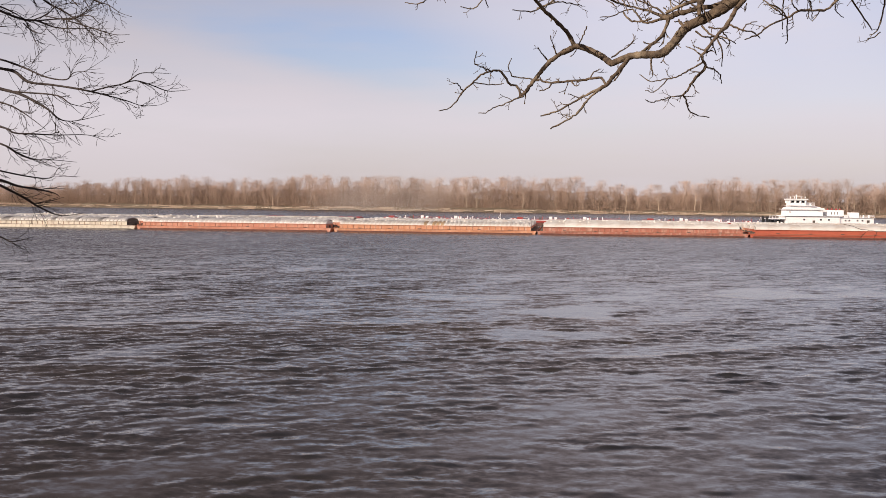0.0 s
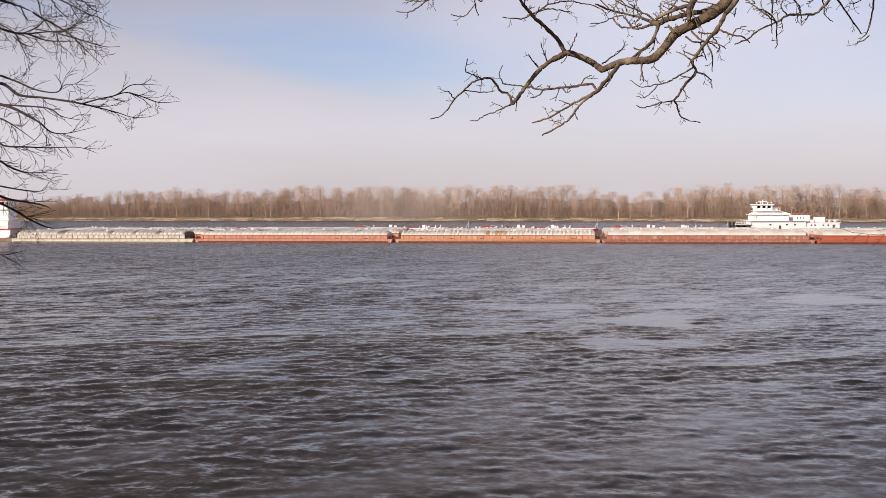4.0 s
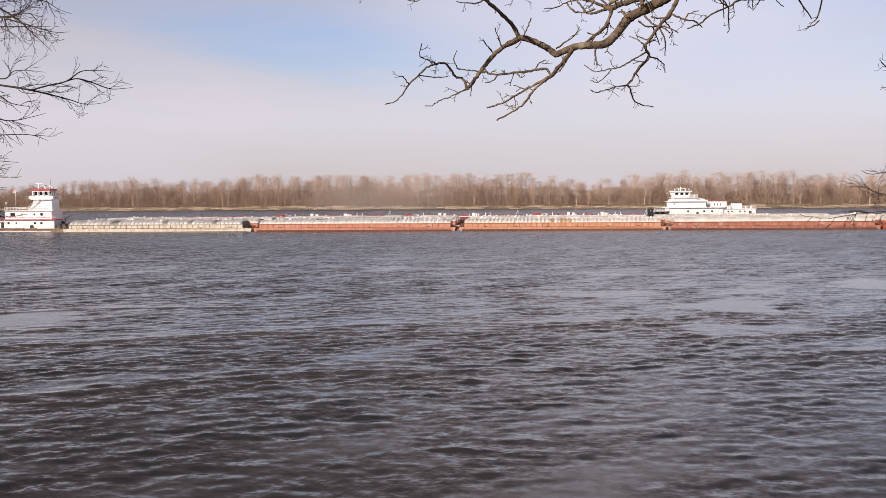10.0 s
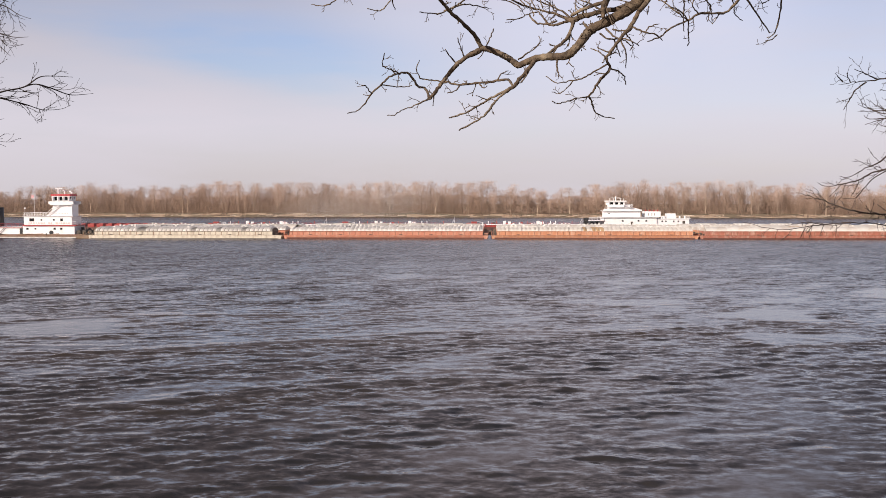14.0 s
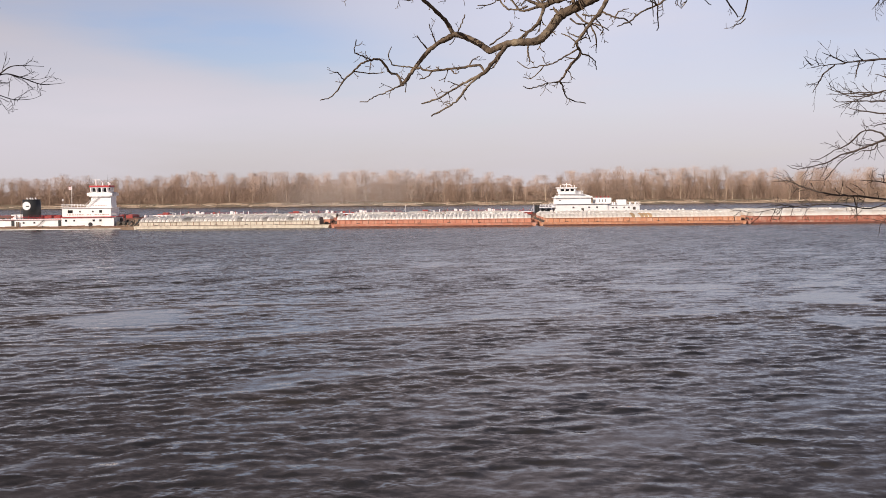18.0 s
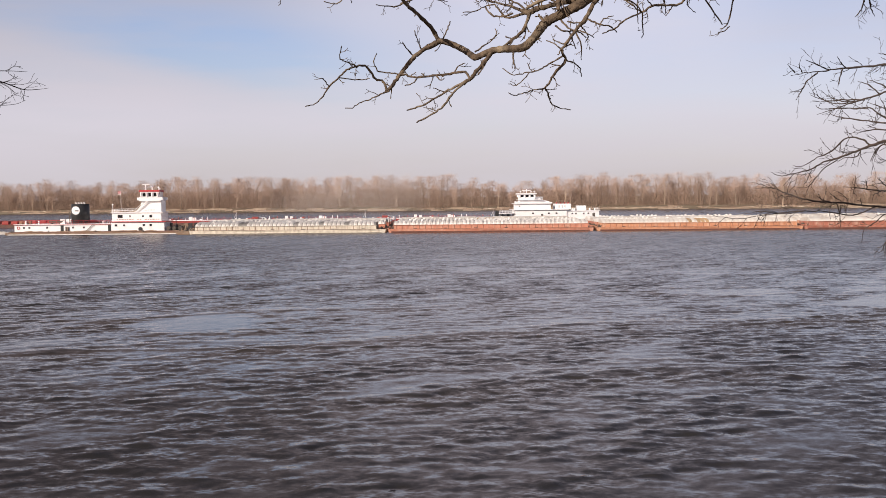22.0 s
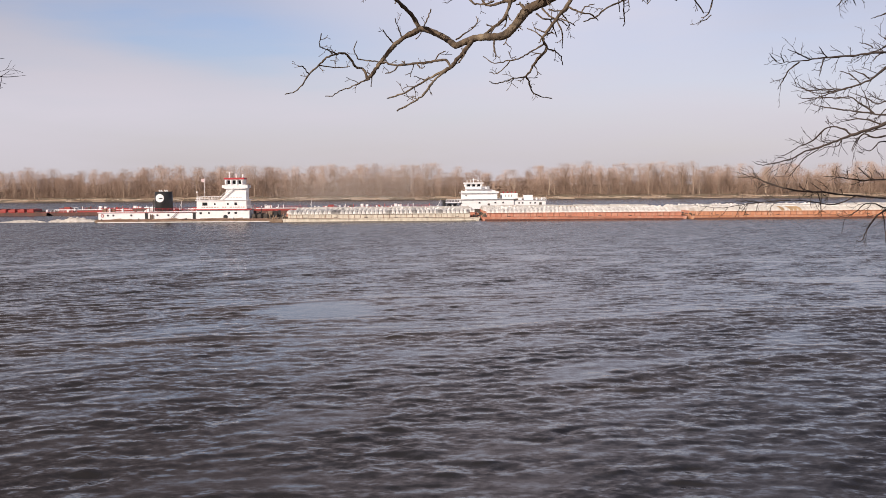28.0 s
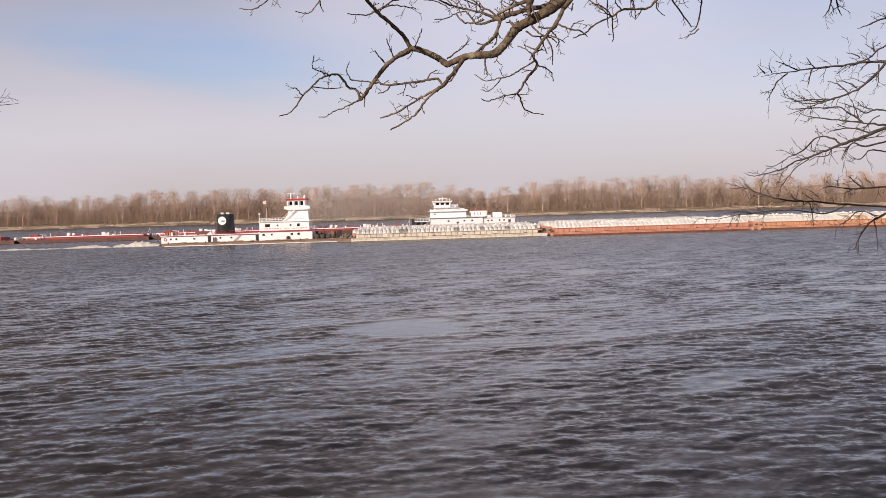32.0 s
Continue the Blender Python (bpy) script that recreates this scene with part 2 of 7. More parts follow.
def river_surface():
    """Silty brown water; fine ripples over the modelled waves, calmer in patches where water wells up."""
    m = bpy.data.materials.new("river_water")
    m.use_nodes = True
    nt = m.node_tree
    link, nodes = nt.links.new, nt.nodes
    p = nodes["Principled BSDF"]
    p.inputs["IOR"].default_value = 1.33
    co = nodes.new("ShaderNodeTexCoord")
    # silt stirred up in drawn-out patches
    silt = nodes.new("ShaderNodeAttribute")
    silt.attribute_name = "silt"
    tone = nodes.new("ShaderNodeTexNoise")
    tone.inputs["Scale"].default_value, tone.inputs["Detail"].default_value = 0.12, 5
    link(co.outputs["Object"], tone.inputs["Vector"])
    stir = nodes.new("ShaderNodeMath")
    stir.operation = "MULTIPLY"
    stir.use_clamp = True
    link(silt.outputs["Fac"], stir.inputs[0])
    link(tone.outputs["Fac"], stir.inputs[1])
    mix = nodes.new("ShaderNodeMix")
    mix.data_type = "RGBA"
    mix.inputs[6].default_value, mix.inputs[7].default_value = (0.0208, 0.0196, 0.0207, 1), (0.046, 0.0360, 0.029, 1)
    link(stir.outputs[0], mix.inputs[0])
    link(mix.outputs[2], p.inputs["Base Color"])
    # far off, the unresolved chop spreads the gloss
    spread = nodes.new("ShaderNodeAttribute")
    spread.attribute_name = "reach"
    gloss = nodes.new("ShaderNodeMapRange")
    gloss.inputs["To Min"].default_value, gloss.inputs["To Max"].default_value = 0.13, 0.23
    link(spread.outputs["Fac"], gloss.inputs["Value"])
    link(gloss.outputs[0], p.inputs["Roughness"])
    squash = nodes.new("ShaderNodeMapping")
    squash.inputs["Rotation"].default_value = (0, 0, radians(18))
    squash.inputs["Scale"].default_value = (0.80, 1.0, 1.0)
    link(co.outputs["Object"], squash.inputs[0])
    calm = nodes.new("ShaderNodeAttribute")
    calm.attribute_name = "ripple"
    amount = nodes.new("ShaderNodeMapRange")
    amount.inputs["From Min"].default_value, amount.inputs["From Max"].default_value = 0.1, 4.0
    amount.inputs["To Min"].default_value, amount.inputs["To Max"].default_value = 0.10, 3.05
    link(calm.outputs["Fac"], amount.inputs["Value"])
    # slopes of the ripples, at three sizes, added to the waves' own normal
    total = nodes.new("ShaderNodeNewGeometry").outputs["Normal"]
    for size, detail, slope in ((0.7, 2, (0.20, 0.22, 0)), (2.0, 1, (0.34, 0.42, 0)), (4.6, 1, (0.27, 0.33, 0))):
        n = nodes.new("ShaderNodeTexNoise")
        n.inputs["Scale"].default_value, n.inputs["Detail"].default_value = size, detail
        link(squash.outputs[0], n.inputs["Vector"])
        c = nodes.new("ShaderNodeVectorMath")
        c.operation = "SUBTRACT"
        c.inputs[1].default_value = (0.5, 0.5, 0.5)
        link(n.outputs["Color"], c.inputs[0])
        f = nodes.new("ShaderNodeVectorMath")
        f.operation = "MULTIPLY"
        f.inputs[1].default_value = slope
        # short steep faces towards the near bank, long gentle backs
        back = nodes.new("ShaderNodeVectorMath")
        back.operation = "MINIMUM"
        back.inputs[1].default_value = (1, 0.09, 1)
        link(c.outputs[0], back.inputs[0])
        link(back.outputs[0], f.inputs[0])
        g = nodes.new("ShaderNodeVectorMath")
        g.operation = "SCALE"
        link(f.outputs[0], g.inputs[0])
        link(amount.outputs[0], g.inputs["Scale"])
        h = nodes.new("ShaderNodeVectorMath")
        link(total, h.inputs[0])
        link(g.outputs[0], h.inputs[1])
        total = h.outputs[0]
    # far off, the near faces of the waves hide their backs
    hide = nodes.new("ShaderNodeMapRange")
    hide.inputs["From Min"].default_value, hide.inputs["From Max"].default_value = 0.2, 2.8
    hide.inputs["To Min"].default_value, hide.inputs["To Max"].default_value = 0.0, -0.185
    link(amount.outputs[0], hide.inputs["Value"])
    lean = nodes.new("ShaderNodeCombineXYZ")
    link(hide.outputs[0], lean.inputs["Y"])
    tip = nodes.new("ShaderNodeVectorMath")
    link(total, tip.inputs[0])
    link(lean.outputs[0], tip.inputs[1])
    unit = nodes.new("ShaderNodeVectorMath")
    unit.operation = "NORMALIZE"
    link(tip.outputs[0], unit.inputs[0])
    link(unit.outputs[0], p.inputs["Normal"])
    return m


WATER = river_surface()
BANK = surface("bank_earth", (0.21, 0.17, 0.12), (0.12, 0.095, 0.065), 0.95, 0.5, 0.8, bump=0.1, stain=(0.33, 0.27, 0.19), stain_scale=0.05, stain_amount=0.7, spec=0.2)
SAND = surface("sand", (0.58, 0.46, 0.34), (0.37, 0.28, 0.20), 0.95, 0.15, 0.9, bump=0.1, stain=(0.16, 0.12, 0.085), stain_scale=0.06, stain_amount=0.8, spec=0.2)
DRIFT = surface("bleached_driftwood", (0.62, 0.54, 0.45), (0.44, 0.36, 0.28), 0.9, 0.8, 0.8, per_object=0.25, spec=0.2)
TRUNK = surface("pale_trunk", (0.54, 0.435, 0.335), (0.33, 0.255, 0.19), 0.9, 0.6, 0.8, per_object=0.3, spec=0.2)
TANK_HULL = surface("tank_barge_hull", (0.13, 0.055, 0.045), (0.085, 0.05, 0.042), 0.6, 0.6, 0.6, stain=(0.22, 0.10, 0.06), stain_amount=0.6)
TRUNK_BROWN = surface("brown_trunk", (0.27, 0.2, 0.15), (0.36, 0.275, 0.21), 0.9, 0.6, 0.8, per_object=0.3, spec=0.2)
TWIGS = surface("bare_twigs", (0.44, 0.325, 0.265), (0.52, 0.395, 0.325), 0.95, 0.12, 0.8, per_object=0.22, spec=0.1)
WOODS = surface("woods_twigs", (0.41, 0.30, 0.245), (0.49, 0.365, 0.305), 0.95, 0.05, 0.9, spec=0.1)
BRUSH = surface("brush_twigs", (0.33, 0.232, 0.175), (0.41, 0.295, 0.228), 0.95, 0.08, 0.9, spec=0.1)
BARK = surface("grey_brown_bark", (0.165, 0.118, 0.078), (0.040, 0.030, 0.024), 0.92, 30.0, 0.7, bump=0.03, stain=(0.36, 0.29, 0.20), stain_scale=6.0, stain_amount=0.6, spec=0.2)
BARK_DARK = surface("dark_bark", (0.060, 0.047, 0.043), (0.028, 0.023, 0.022), 0.92, 25.0, 0.7, bump=0.004, spec=0.2)
BARK_BROWN = surface("brown_bark", (0.088, 0.068, 0.058), (0.040, 0.031, 0.028), 0.92, 25.0, 0.7, bump=0.004, spec=0.2)
WHITE = surface("white_paint", (0.90, 0.89, 0.895), (0.85, 0.835, 0.83), 0.45, 0.8, 0.6, stain=(0.55, 0.43, 0.36), stain_scale=0.8, stain_amount=0.12, streaks=True)
RED = surface("red_paint", (0.52, 0.045, 0.055), (0.42, 0.04, 0.045), 0.5, 1.2, 0.6, stain=(0.2, 0.06, 0.04), stain_amount=0.4)
BLACK = surface("black_paint", (0.018, 0.020, 0.022), (0.03, 0.03, 0.03), 0.5, 1.0, 0.5)
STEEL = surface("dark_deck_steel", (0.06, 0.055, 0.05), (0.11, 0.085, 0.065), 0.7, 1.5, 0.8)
FENDER = surface("rusty_fender", (0.30, 0.20, 0.13), (0.17, 0.115, 0.08), 0.85, 1.2, 0.8, stain=(0.45, 0.37, 0.28), stain_scale=0.5, stain_amount=0.7)
GLASS = glass_dark("wheelhouse_glass")
HULL_WHITE = surface("cream_hull_paint", (0.74, 0.68, 0.57), (0.60, 0.54, 0.44), 0.7, 0.7, 0.7, stain=(0.27, 0.19, 0.12), stain_scale=1.1, stain_amount=0.7, streaks=True)
HULL_ORANGE = surface("orange_hull_paint", (0.60, 0.255, 0.165), (0.50, 0.195, 0.125), 0.7, 0.7, 0.7, stain=(0.62, 0.42, 0.32), stain_scale=1.0, stain_amount=0.7, streaks=True)
HULL_WORN = surface("faded_orange_hull_paint", (0.63, 0.30, 0.165), (0.52, 0.225, 0.125), 0.75, 0.7, 0.8, stain=(0.66, 0.48, 0.37), stain_scale=1.3, stain_amount=0.75, streaks=True)
HULL_RUST = surface("rust_red_hull_paint", (0.46, 0.17, 0.115), (0.35, 0.125, 0.085), 0.7, 0.9, 0.7, stain=(0.58, 0.42, 0.34), stain_scale=0.9, stain_amount=0.75, streaks=True)
HULL_RED = surface("bright_red_hull_paint", (0.46, 0.11, 0.06), (0.40, 0.09, 0.05), 0.65, 0.6, 0.6, stain=(0.30, 0.06, 0.04), stain_scale=0.4, stain_amount=0.4, streaks=True)
DECK_RUST = surface("rusty_deck", (0.30, 0.15, 0.09), (0.20, 0.11, 0.075), 0.85, 0.9, 0.8)
COVER_PALE = surface("pale_cover", (0.80, 0.775, 0.74), (0.68, 0.65, 0.61), 0.6, 0.6, 0.8, stain=(0.34, 0.28, 0.22), stain_scale=0.45, stain_amount=0.6, per_object=0.16)
COVER_CREAM = surface("cream_cover", (0.70, 0.67, 0.62), (0.57, 0.54, 0.49), 0.65, 0.5, 0.8, stain=(0.40, 0.22, 0.12), stain_scale=0.35, stain_amount=0.45, per_object=0.06)
TANK_RED = surface("tank_barge_red", (0.40, 0.062, 0.055), (0.29, 0.05, 0.042), 0.6, 0.6, 0.6, stain=(0.2, 0.07, 0.05), stain_amount=0.5)
HULL_DARK = surface("tar_black_hull", (0.05, 0.045, 0.042), (0.09, 0.07, 0.055), 0.8, 0.7, 0.8)
HULL_STAIN = surface("maroon_waterline_stain", (0.17, 0.065, 0.045), (0.10, 0.045, 0.035), 0.85, 0.8, 0.8, stain=(0.30, 0.14, 0.09), stain_scale=0.7, stain_amount=0.5, streaks=True)
SMOKE = surface("pale_smoke", (0.66, 0.60, 0.56), (0.58, 0.53, 0.50), 0.95, 0.1, 0.5, spec=0.0)
FOAM = surface("churned_foam", (0.74, 0.70, 0.65), (0.36, 0.31, 0.26), 0.8, 0.9, 0.9, bump=0.2)
LETTER = surface("dark_red_lettering", (0.60, 0.45, 0.41), rough=0.6)
COVER_LOW = surface("grey_cover", (0.36, 0.34, 0.315), (0.25, 0.235, 0.22), 0.7, 0.6, 0.8, stain=(0.24, 0.19, 0.15), stain_scale=0.5, stain_amount=0.5, per_object=0.2)
COVER_RUST = surface("rust_yellow_cover", (0.47, 0.33, 0.18), (0.36, 0.23, 0.12), 0.75, 0.7, 0.8, stain=(0.45, 0.40, 0.32), stain_scale=0.5, stain_amount=0.6, per_object=0.15)


# ---- mesh helpers ----
def mesh_of(name, bm, material, smooth=False):
    me = bpy.data.meshes.new(name)
    bm.to_mesh(me)
    bm.free()
    me.materials.append(material)
    if smooth:
        me.polygons.foreach_set("use_smooth", [True] * len(me.polygons))
    return me


def part(name, bm, material, parent, label="", smooth=False):
    ob = new(name, mesh_of(name, bm, material, smooth))
    ob.parent = parent
    return tagged(ob, label)


def raw(name, verts, faces, material, smooth=False):
    me = bpy.data.meshes.new(name)
    me.from_pydata(verts, [], faces)
    me.materials.append(material)
    if smooth:
        me.polygons.foreach_set("use_smooth", [True] * len(me.polygons))
    me.update()
    return me


def array_mesh(name, verts, tris, material, smooth=False):
    """A mesh of triangles or quads from numpy arrays."""
    me = bpy.data.meshes.new(name)
    k = tris.shape[1]
    me.vertices.add(len(verts))
    me.vertices.foreach_set("co", np.ascontiguousarray(verts, np.float32).ravel())
    me.loops.add(tris.size)
    me.loops.foreach_set("vertex_index", np.ascontiguousarray(tris, np.int32).ravel())
    me.polygons.add(len(tris))
    me.polygons.foreach_set("loop_start", np.arange(0, tris.size, k, dtype=np.int32))
    me.polygons.foreach_set("loop_total", np.full(len(tris), k, np.int32))
    me.polygons.foreach_set("use_smooth", np.full(len(tris), smooth))
    me.materials.append(material)
    me.update(calc_edges=True)
    me.validate()
    return me


def box(bm, x0, x1, y0, y1, z0, z1, bevel=0.0):
    r = bmesh.ops.create_cube(bm, size=1, matrix=Matrix.Translation(((x0 + x1) / 2, (y0 + y1) / 2, (z0 + z1) / 2)) @ Matrix.Diagonal((x1 - x0, y1 - y0, z1 - z0, 1)))
    if bevel:
        edges = list({e for v in r["verts"] for e in v.link_edges})
        bmesh.ops.bevel(bm, geom=edges, offset=bevel, segments=2, affect="EDGES", profile=0.5)
    return bm


def rod(bm, a, b, r, sides=8, r2=None):
    a, b = Vector(a), Vector(b)
    d = b - a
    m = Matrix.Translation((a + b) / 2) @ d.to_track_quat("Z", "Y").to_matrix().to_4x4()
    bmesh.ops.create_cone(bm, cap_ends=True, segments=sides, radius1=r, radius2=r if r2 is None else r2, depth=d.length, matrix=m)
    return bm


def boxes(*rows, bevel=0.0):
    bm = bmesh.new()
    for row in rows:
        box(bm, *row, bevel=bevel)
    return bm


def prism(bm, outline, y0, y1):
    """An outline in x and z drawn out from y0 to y1."""
    a = [bm.verts.new((x, y0, z)) for x, z in outline]
    b = [bm.verts.new((x, y1, z)) for x, z in outline]
    n = len(a)
    bm.faces.new(a)
    bm.faces.new(b[::-1])
    for i in range(n):
        bm.faces.new((a[i], b[i], b[(i + 1) % n], a[(i + 1) % n]))
    bmesh.ops.recalc_face_normals(bm, faces=bm.faces)
    return bm


def railing(bm, pts, h, r=0.035, gap=1.6):
    """Two rails on posts along a line of points at deck height."""
    for (x0, y0, z0), (x1, y1, z1) in zip(pts, pts[1:]):
        a, b = Vector((x0, y0, z0)), Vector((x1, y1, z1))
        n = max(1, round((b - a).length / gap))
        for i in range(n + 1):
            q = a.lerp(b, i / n)
            rod(bm, q, q + Vector((0, 0, h)), r, 5)
        for f in (0.55, 1.0):
            rod(bm, a + Vector((0, 0, h * f)), b + Vector((0, 0, h * f)), r, 5)
    return bm


# ---- ground and water ----
def bank_shift(x):
    """The far bank runs askew: nearer to the right."""
    return -1.2 - 0.19 * max(-640, min(520, x))


def build_ground():
    ys = [-3000, -400, -60, -12, -3, 1.5, 3.0, 6, 12, 20, 28, 60, 200, 400, 600, 760, 790, 797, 801, 804, 807, 811, 818, 826, 840, 880, 1000, 1500, 4000]
    zs = [9.5, 9.3, 9.0, 8.9, 8.9, 8.9, 8.7, 7.4, 4.8, 1.8, -1.2, -5, -8, -8, -7, -4, -1.2, -0.1, 0.4, 0.7, 1.1, 1.5, 2.2, 2.4, 2.6, 2.8, 3.0, 3.5, 5.0]
    xs = np.concatenate([[-4000, -1800, -900], np.linspace(-680, 520, 481), [900, 1800, 4000]])
    verts = []
    for y, z in zip(ys, zs):
        for x in xs:
            w = 0.0
            if 780 < y < 830:
                w = 0.9 * noise.noise((x * 0.02, y * 0.05, 3.0)) + 0.9 * noise.noise((x * 0.13, y * 0.25, 7.0))
            wander = 4.5 * noise.noise((x * 0.012, 1.0, 2.0)) + 3.0 * noise.noise((x * 0.09, y * 0.1, 4.0)) if 780 < y < 830 else 0
            verts.append((x, y + wander + bank_shift(x) * min(1, max(0, (y - 300) / 450)), z + w * (0.8 if y > 797 else 0.3)))
    n = len(xs)
    faces = [(j * n + i, j * n + i + 1, (j + 1) * n + i + 1, (j + 1) * n + i) for j in range(len(ys) - 1) for i in range(n - 1)]
    me = raw("ground", verts, faces, BANK, True)
    me.materials.append(SAND)
    for f in me.polygons:
        d = f.center.y - bank_shift(f.center.x)
        if 798 < d < 820 and noise.noise((f.center.x * 0.05, d * 0.1, 9.0)) > 0.02 + max(0, d - 810) * 0.02:
            f.material_index = 1
    ob = new("ground", me)
    return tagged(ob, "brown river banks with a pale sandy edge under bare woods", "ground", kind="structure")


def waves_between(rng, X, Y, low, high, count, drawn=1.0, aim=None):
    """A smooth random field of about unit spread, with features low to high metres long; drawn: how much longer across than deep."""
    f = np.zeros_like(X)
    for _ in range(count):
        lam = low * (high / low) ** rng.random()
        a = rng.uniform(0, 2 * np.pi) if aim is None else rng.normal(aim, 0.5)
        f += np.sin((X * np.cos(a) / drawn + Y * np.sin(a)) * 2 * np.pi / lam + rng.uniform(0, 6.28))
    return f / math.sqrt(count / 2)


def rise(v, low, high):
    u = np.clip((v - low) / (high - low), 0, 1)
    return u * u * (3 - 2 * u)


def build_water():
    rng = np.random.default_rng(5)
    ys = [14.0]
    while ys[-1] < 830:
        y = ys[-1]
        ys.append(y + (0.6 if y < 35 else 0.128 * (y / 45) ** 1.18 if y < 340 else 0.02 * y))
    ys = np.array(ys)
    u = np.linspace(0, 1, 660)
    left, right = -(0.46 * ys + 68), 0.46 * ys + 12
    X = left[:, None] + (right - left)[:, None] * u
    X = np.concatenate([np.full((len(ys), 1), -3500.0), X, np.full((len(ys), 1), 3500.0)], 1)
    Y = np.repeat(ys[:, None], X.shape[1], 1)
    Z = np.zeros_like(X)
    step = np.gradient(ys)[:, None]
    # where the chop is strong or slack: broad reaches, gusts, and slack slivers between the eddies
    strength = np.clip(0.95 + 0.16 * waves_between(rng, X, Y, 24, 75, 12, 1.7), 0.5, 1.5)
    strength *= np.clip(1 + 0.30 * waves_between(rng, X, Y, 3, 12, 16, 1.4), 0.35, 2.0)
    slack = rise(waves_between(rng, X, Y, 7, 22, 14, 1.9), 1.1, 1.6) * rise(Y, 58, 85) * rise(-Y, -190, -130)
    strength *= 1 - 0.32 * slack
    strength = 1 + (strength - 1) * (1 - 0.6 * rise(Y, 110, 260))
    silt = np.clip(0.55 * waves_between(rng, X, Y, 20, 90, 10, 2.2), 0, 1) * (1 - slack) * (0.45 + 0.55 * rise(Y, 60, 95))
    ridge = np.zeros_like(X)
    # boils: smooth water welling up, with a ruffled rim
    for bx, by, rx, ry, how in ((4.8, 104, 4.6, 6.0, 0.9), (1.5, 86.5, 5.5, 4.0, 0.8), (-58.6, 96, 5.6, 8.5, 0.88), (-66, 102, 3.6, 4.0, 0.5), (3, 149, 7, 6, 0.4),
                                (-51, 101, 2.6, 3.0, 0.35), (28, 128, 6, 7, 0.8), (-24, 74, 4, 3, 0.5), (-30, 160, 7, 6, 0.4), (-62, 124, 8, 5, 0.3), (-6, 118, 7, 4, 0.7)):
        turn = np.arctan2(Y - by, X - bx)
        wob = 1 + 0.16 * np.sin(turn * 3 + bx) + 0.08 * np.sin(turn * 7 + by)
        d = np.hypot((X - bx) / rx, (Y - by) / ry) / wob
        silt += 1.2 * np.exp(-((d - 1.3) / 0.3) ** 2) * how
        ridge += 0.09 * how * np.exp(-((d - 1.12) / 0.12) ** 2) * np.clip((by - Y) / ry, 0, 1)
        strength *= 1 - how * np.exp(-(d / 0.95) ** 8) + 0.45 * how * np.exp(-((d - 1.28) / 0.2) ** 2)
    # seams where one eddy rides over the next
    for sx, sy, ln, lean in ((-47, 105, 26, 0.32), (-44, 82, 24, 0.22), (-15, 92, 22, 0.25), (12, 78, 18, 0.4), (-70, 78, 20, 0.2), (-30, 64, 16, 0.3)):
        along = X - sx
        off = Y - sy - lean * along - 1.6 * np.sin(along / 5.0 + sx)
        reach = np.exp(-(along / ln) ** 4)
        strength *= 1 + reach * (0.40 * np.exp(-((off + 2.2) / 2.2) ** 2) - 0.35 * np.exp(-((off - 2.6) / 2.4) ** 2))
        silt += 0.9 * reach * np.exp(-((off + 2.5) / 3.0) ** 2)
        ridge += 0.07 * reach * np.exp(-(off / 0.8) ** 2)
    # a rougher reach along the near shore, upstream
    strength *= 1 + 0.20 * rise(Y, 52, 60) * rise(-Y, -92, -80) * rise(X, -100, -88) * rise(-X, 10, 24)
    strength = np.minimum(strength, 1.7)
    # waves run in short packets, with slacker water between them
    packets = np.clip(1 + 0.42 * waves_between(rng, X, Y, 1.8, 6.0, 20, 1.4) * rise(-Y, -170, -90), 0.25, 1.6)
    packets = np.minimum(packets, 1.55 / np.maximum(strength, 0.5))
    across = np.gradient(X, axis=1)
    crowd = np.zeros_like(X)
    side = np.zeros_like(X)
    for i in range(130):
        lam = float(np.clip(1.75 * np.exp(rng.normal(0, 0.45)), 0.6, 5.0))
        a = radians(-62) + rng.normal(0, 0.95)
        k = 2 * np.pi / lam
        ph = (X * np.cos(a) + Y * np.sin(a)) * k + rng.uniform(0, 6.28)
        fine = np.maximum(step, across * abs(np.cos(a)))
        ok = SLOPE / k * rise(lam / fine, 2.2, 3.6) * strength * packets * (1 - 0.2 * rise(Y, 80, 200))
        Z += ok * np.sin(ph)
        c = ok * np.cos(ph)
        crowd -= c * np.sin(a)
        side -= c * np.cos(a)
    for f in (Z, crowd, side, ridge):
        f[:, 0] = f[:, -1] = 0
    # crests leaning towards the near bank
    X = X + 0.15 * side
    steep = np.gradient(Z, axis=0) / step
    lean = 3.0 / (1 + np.clip(steep * 3.0 / 0.55, 0, None) ** 4) ** 0.25
    Y = Y + 0.15 * crowd - lean * Z
    Z += ridge
    r, c = X.shape
    idx = np.arange(r * c).reshape(r, c)
    quads = np.stack([idx[:-1, :-1], idx[:-1, 1:], idx[1:, 1:], idx[1:, :-1]], -1).reshape(-1, 4)
    me = array_mesh("river", np.stack([X, Y, Z], -1).reshape(-1, 3), quads, WATER, True)
    ripple = me.attributes.new("ripple", "FLOAT", "POINT")
    # steeper, unresolved chop in mid-river
    far = np.clip((ys - 80) / 150, 0, 1)[:, None]
    ripple.data.foreach_set("value", np.ascontiguousarray(strength * (1 + 0.40 * far), np.float32).ravel())
    reach = me.attributes.new("reach", "FLOAT", "POINT")
    reach.data.foreach_set("value", np.ascontiguousarray(np.clip(far + 0 * X, 0, 1) * np.clip(strength * 1.4, 0, 1), np.float32).ravel())
    stirred = me.attributes.new("silt", "FLOAT", "POINT")
    stirred.data.foreach_set("value", np.ascontiguousarray(np.clip(silt, 0, 1.6), np.float32).ravel())
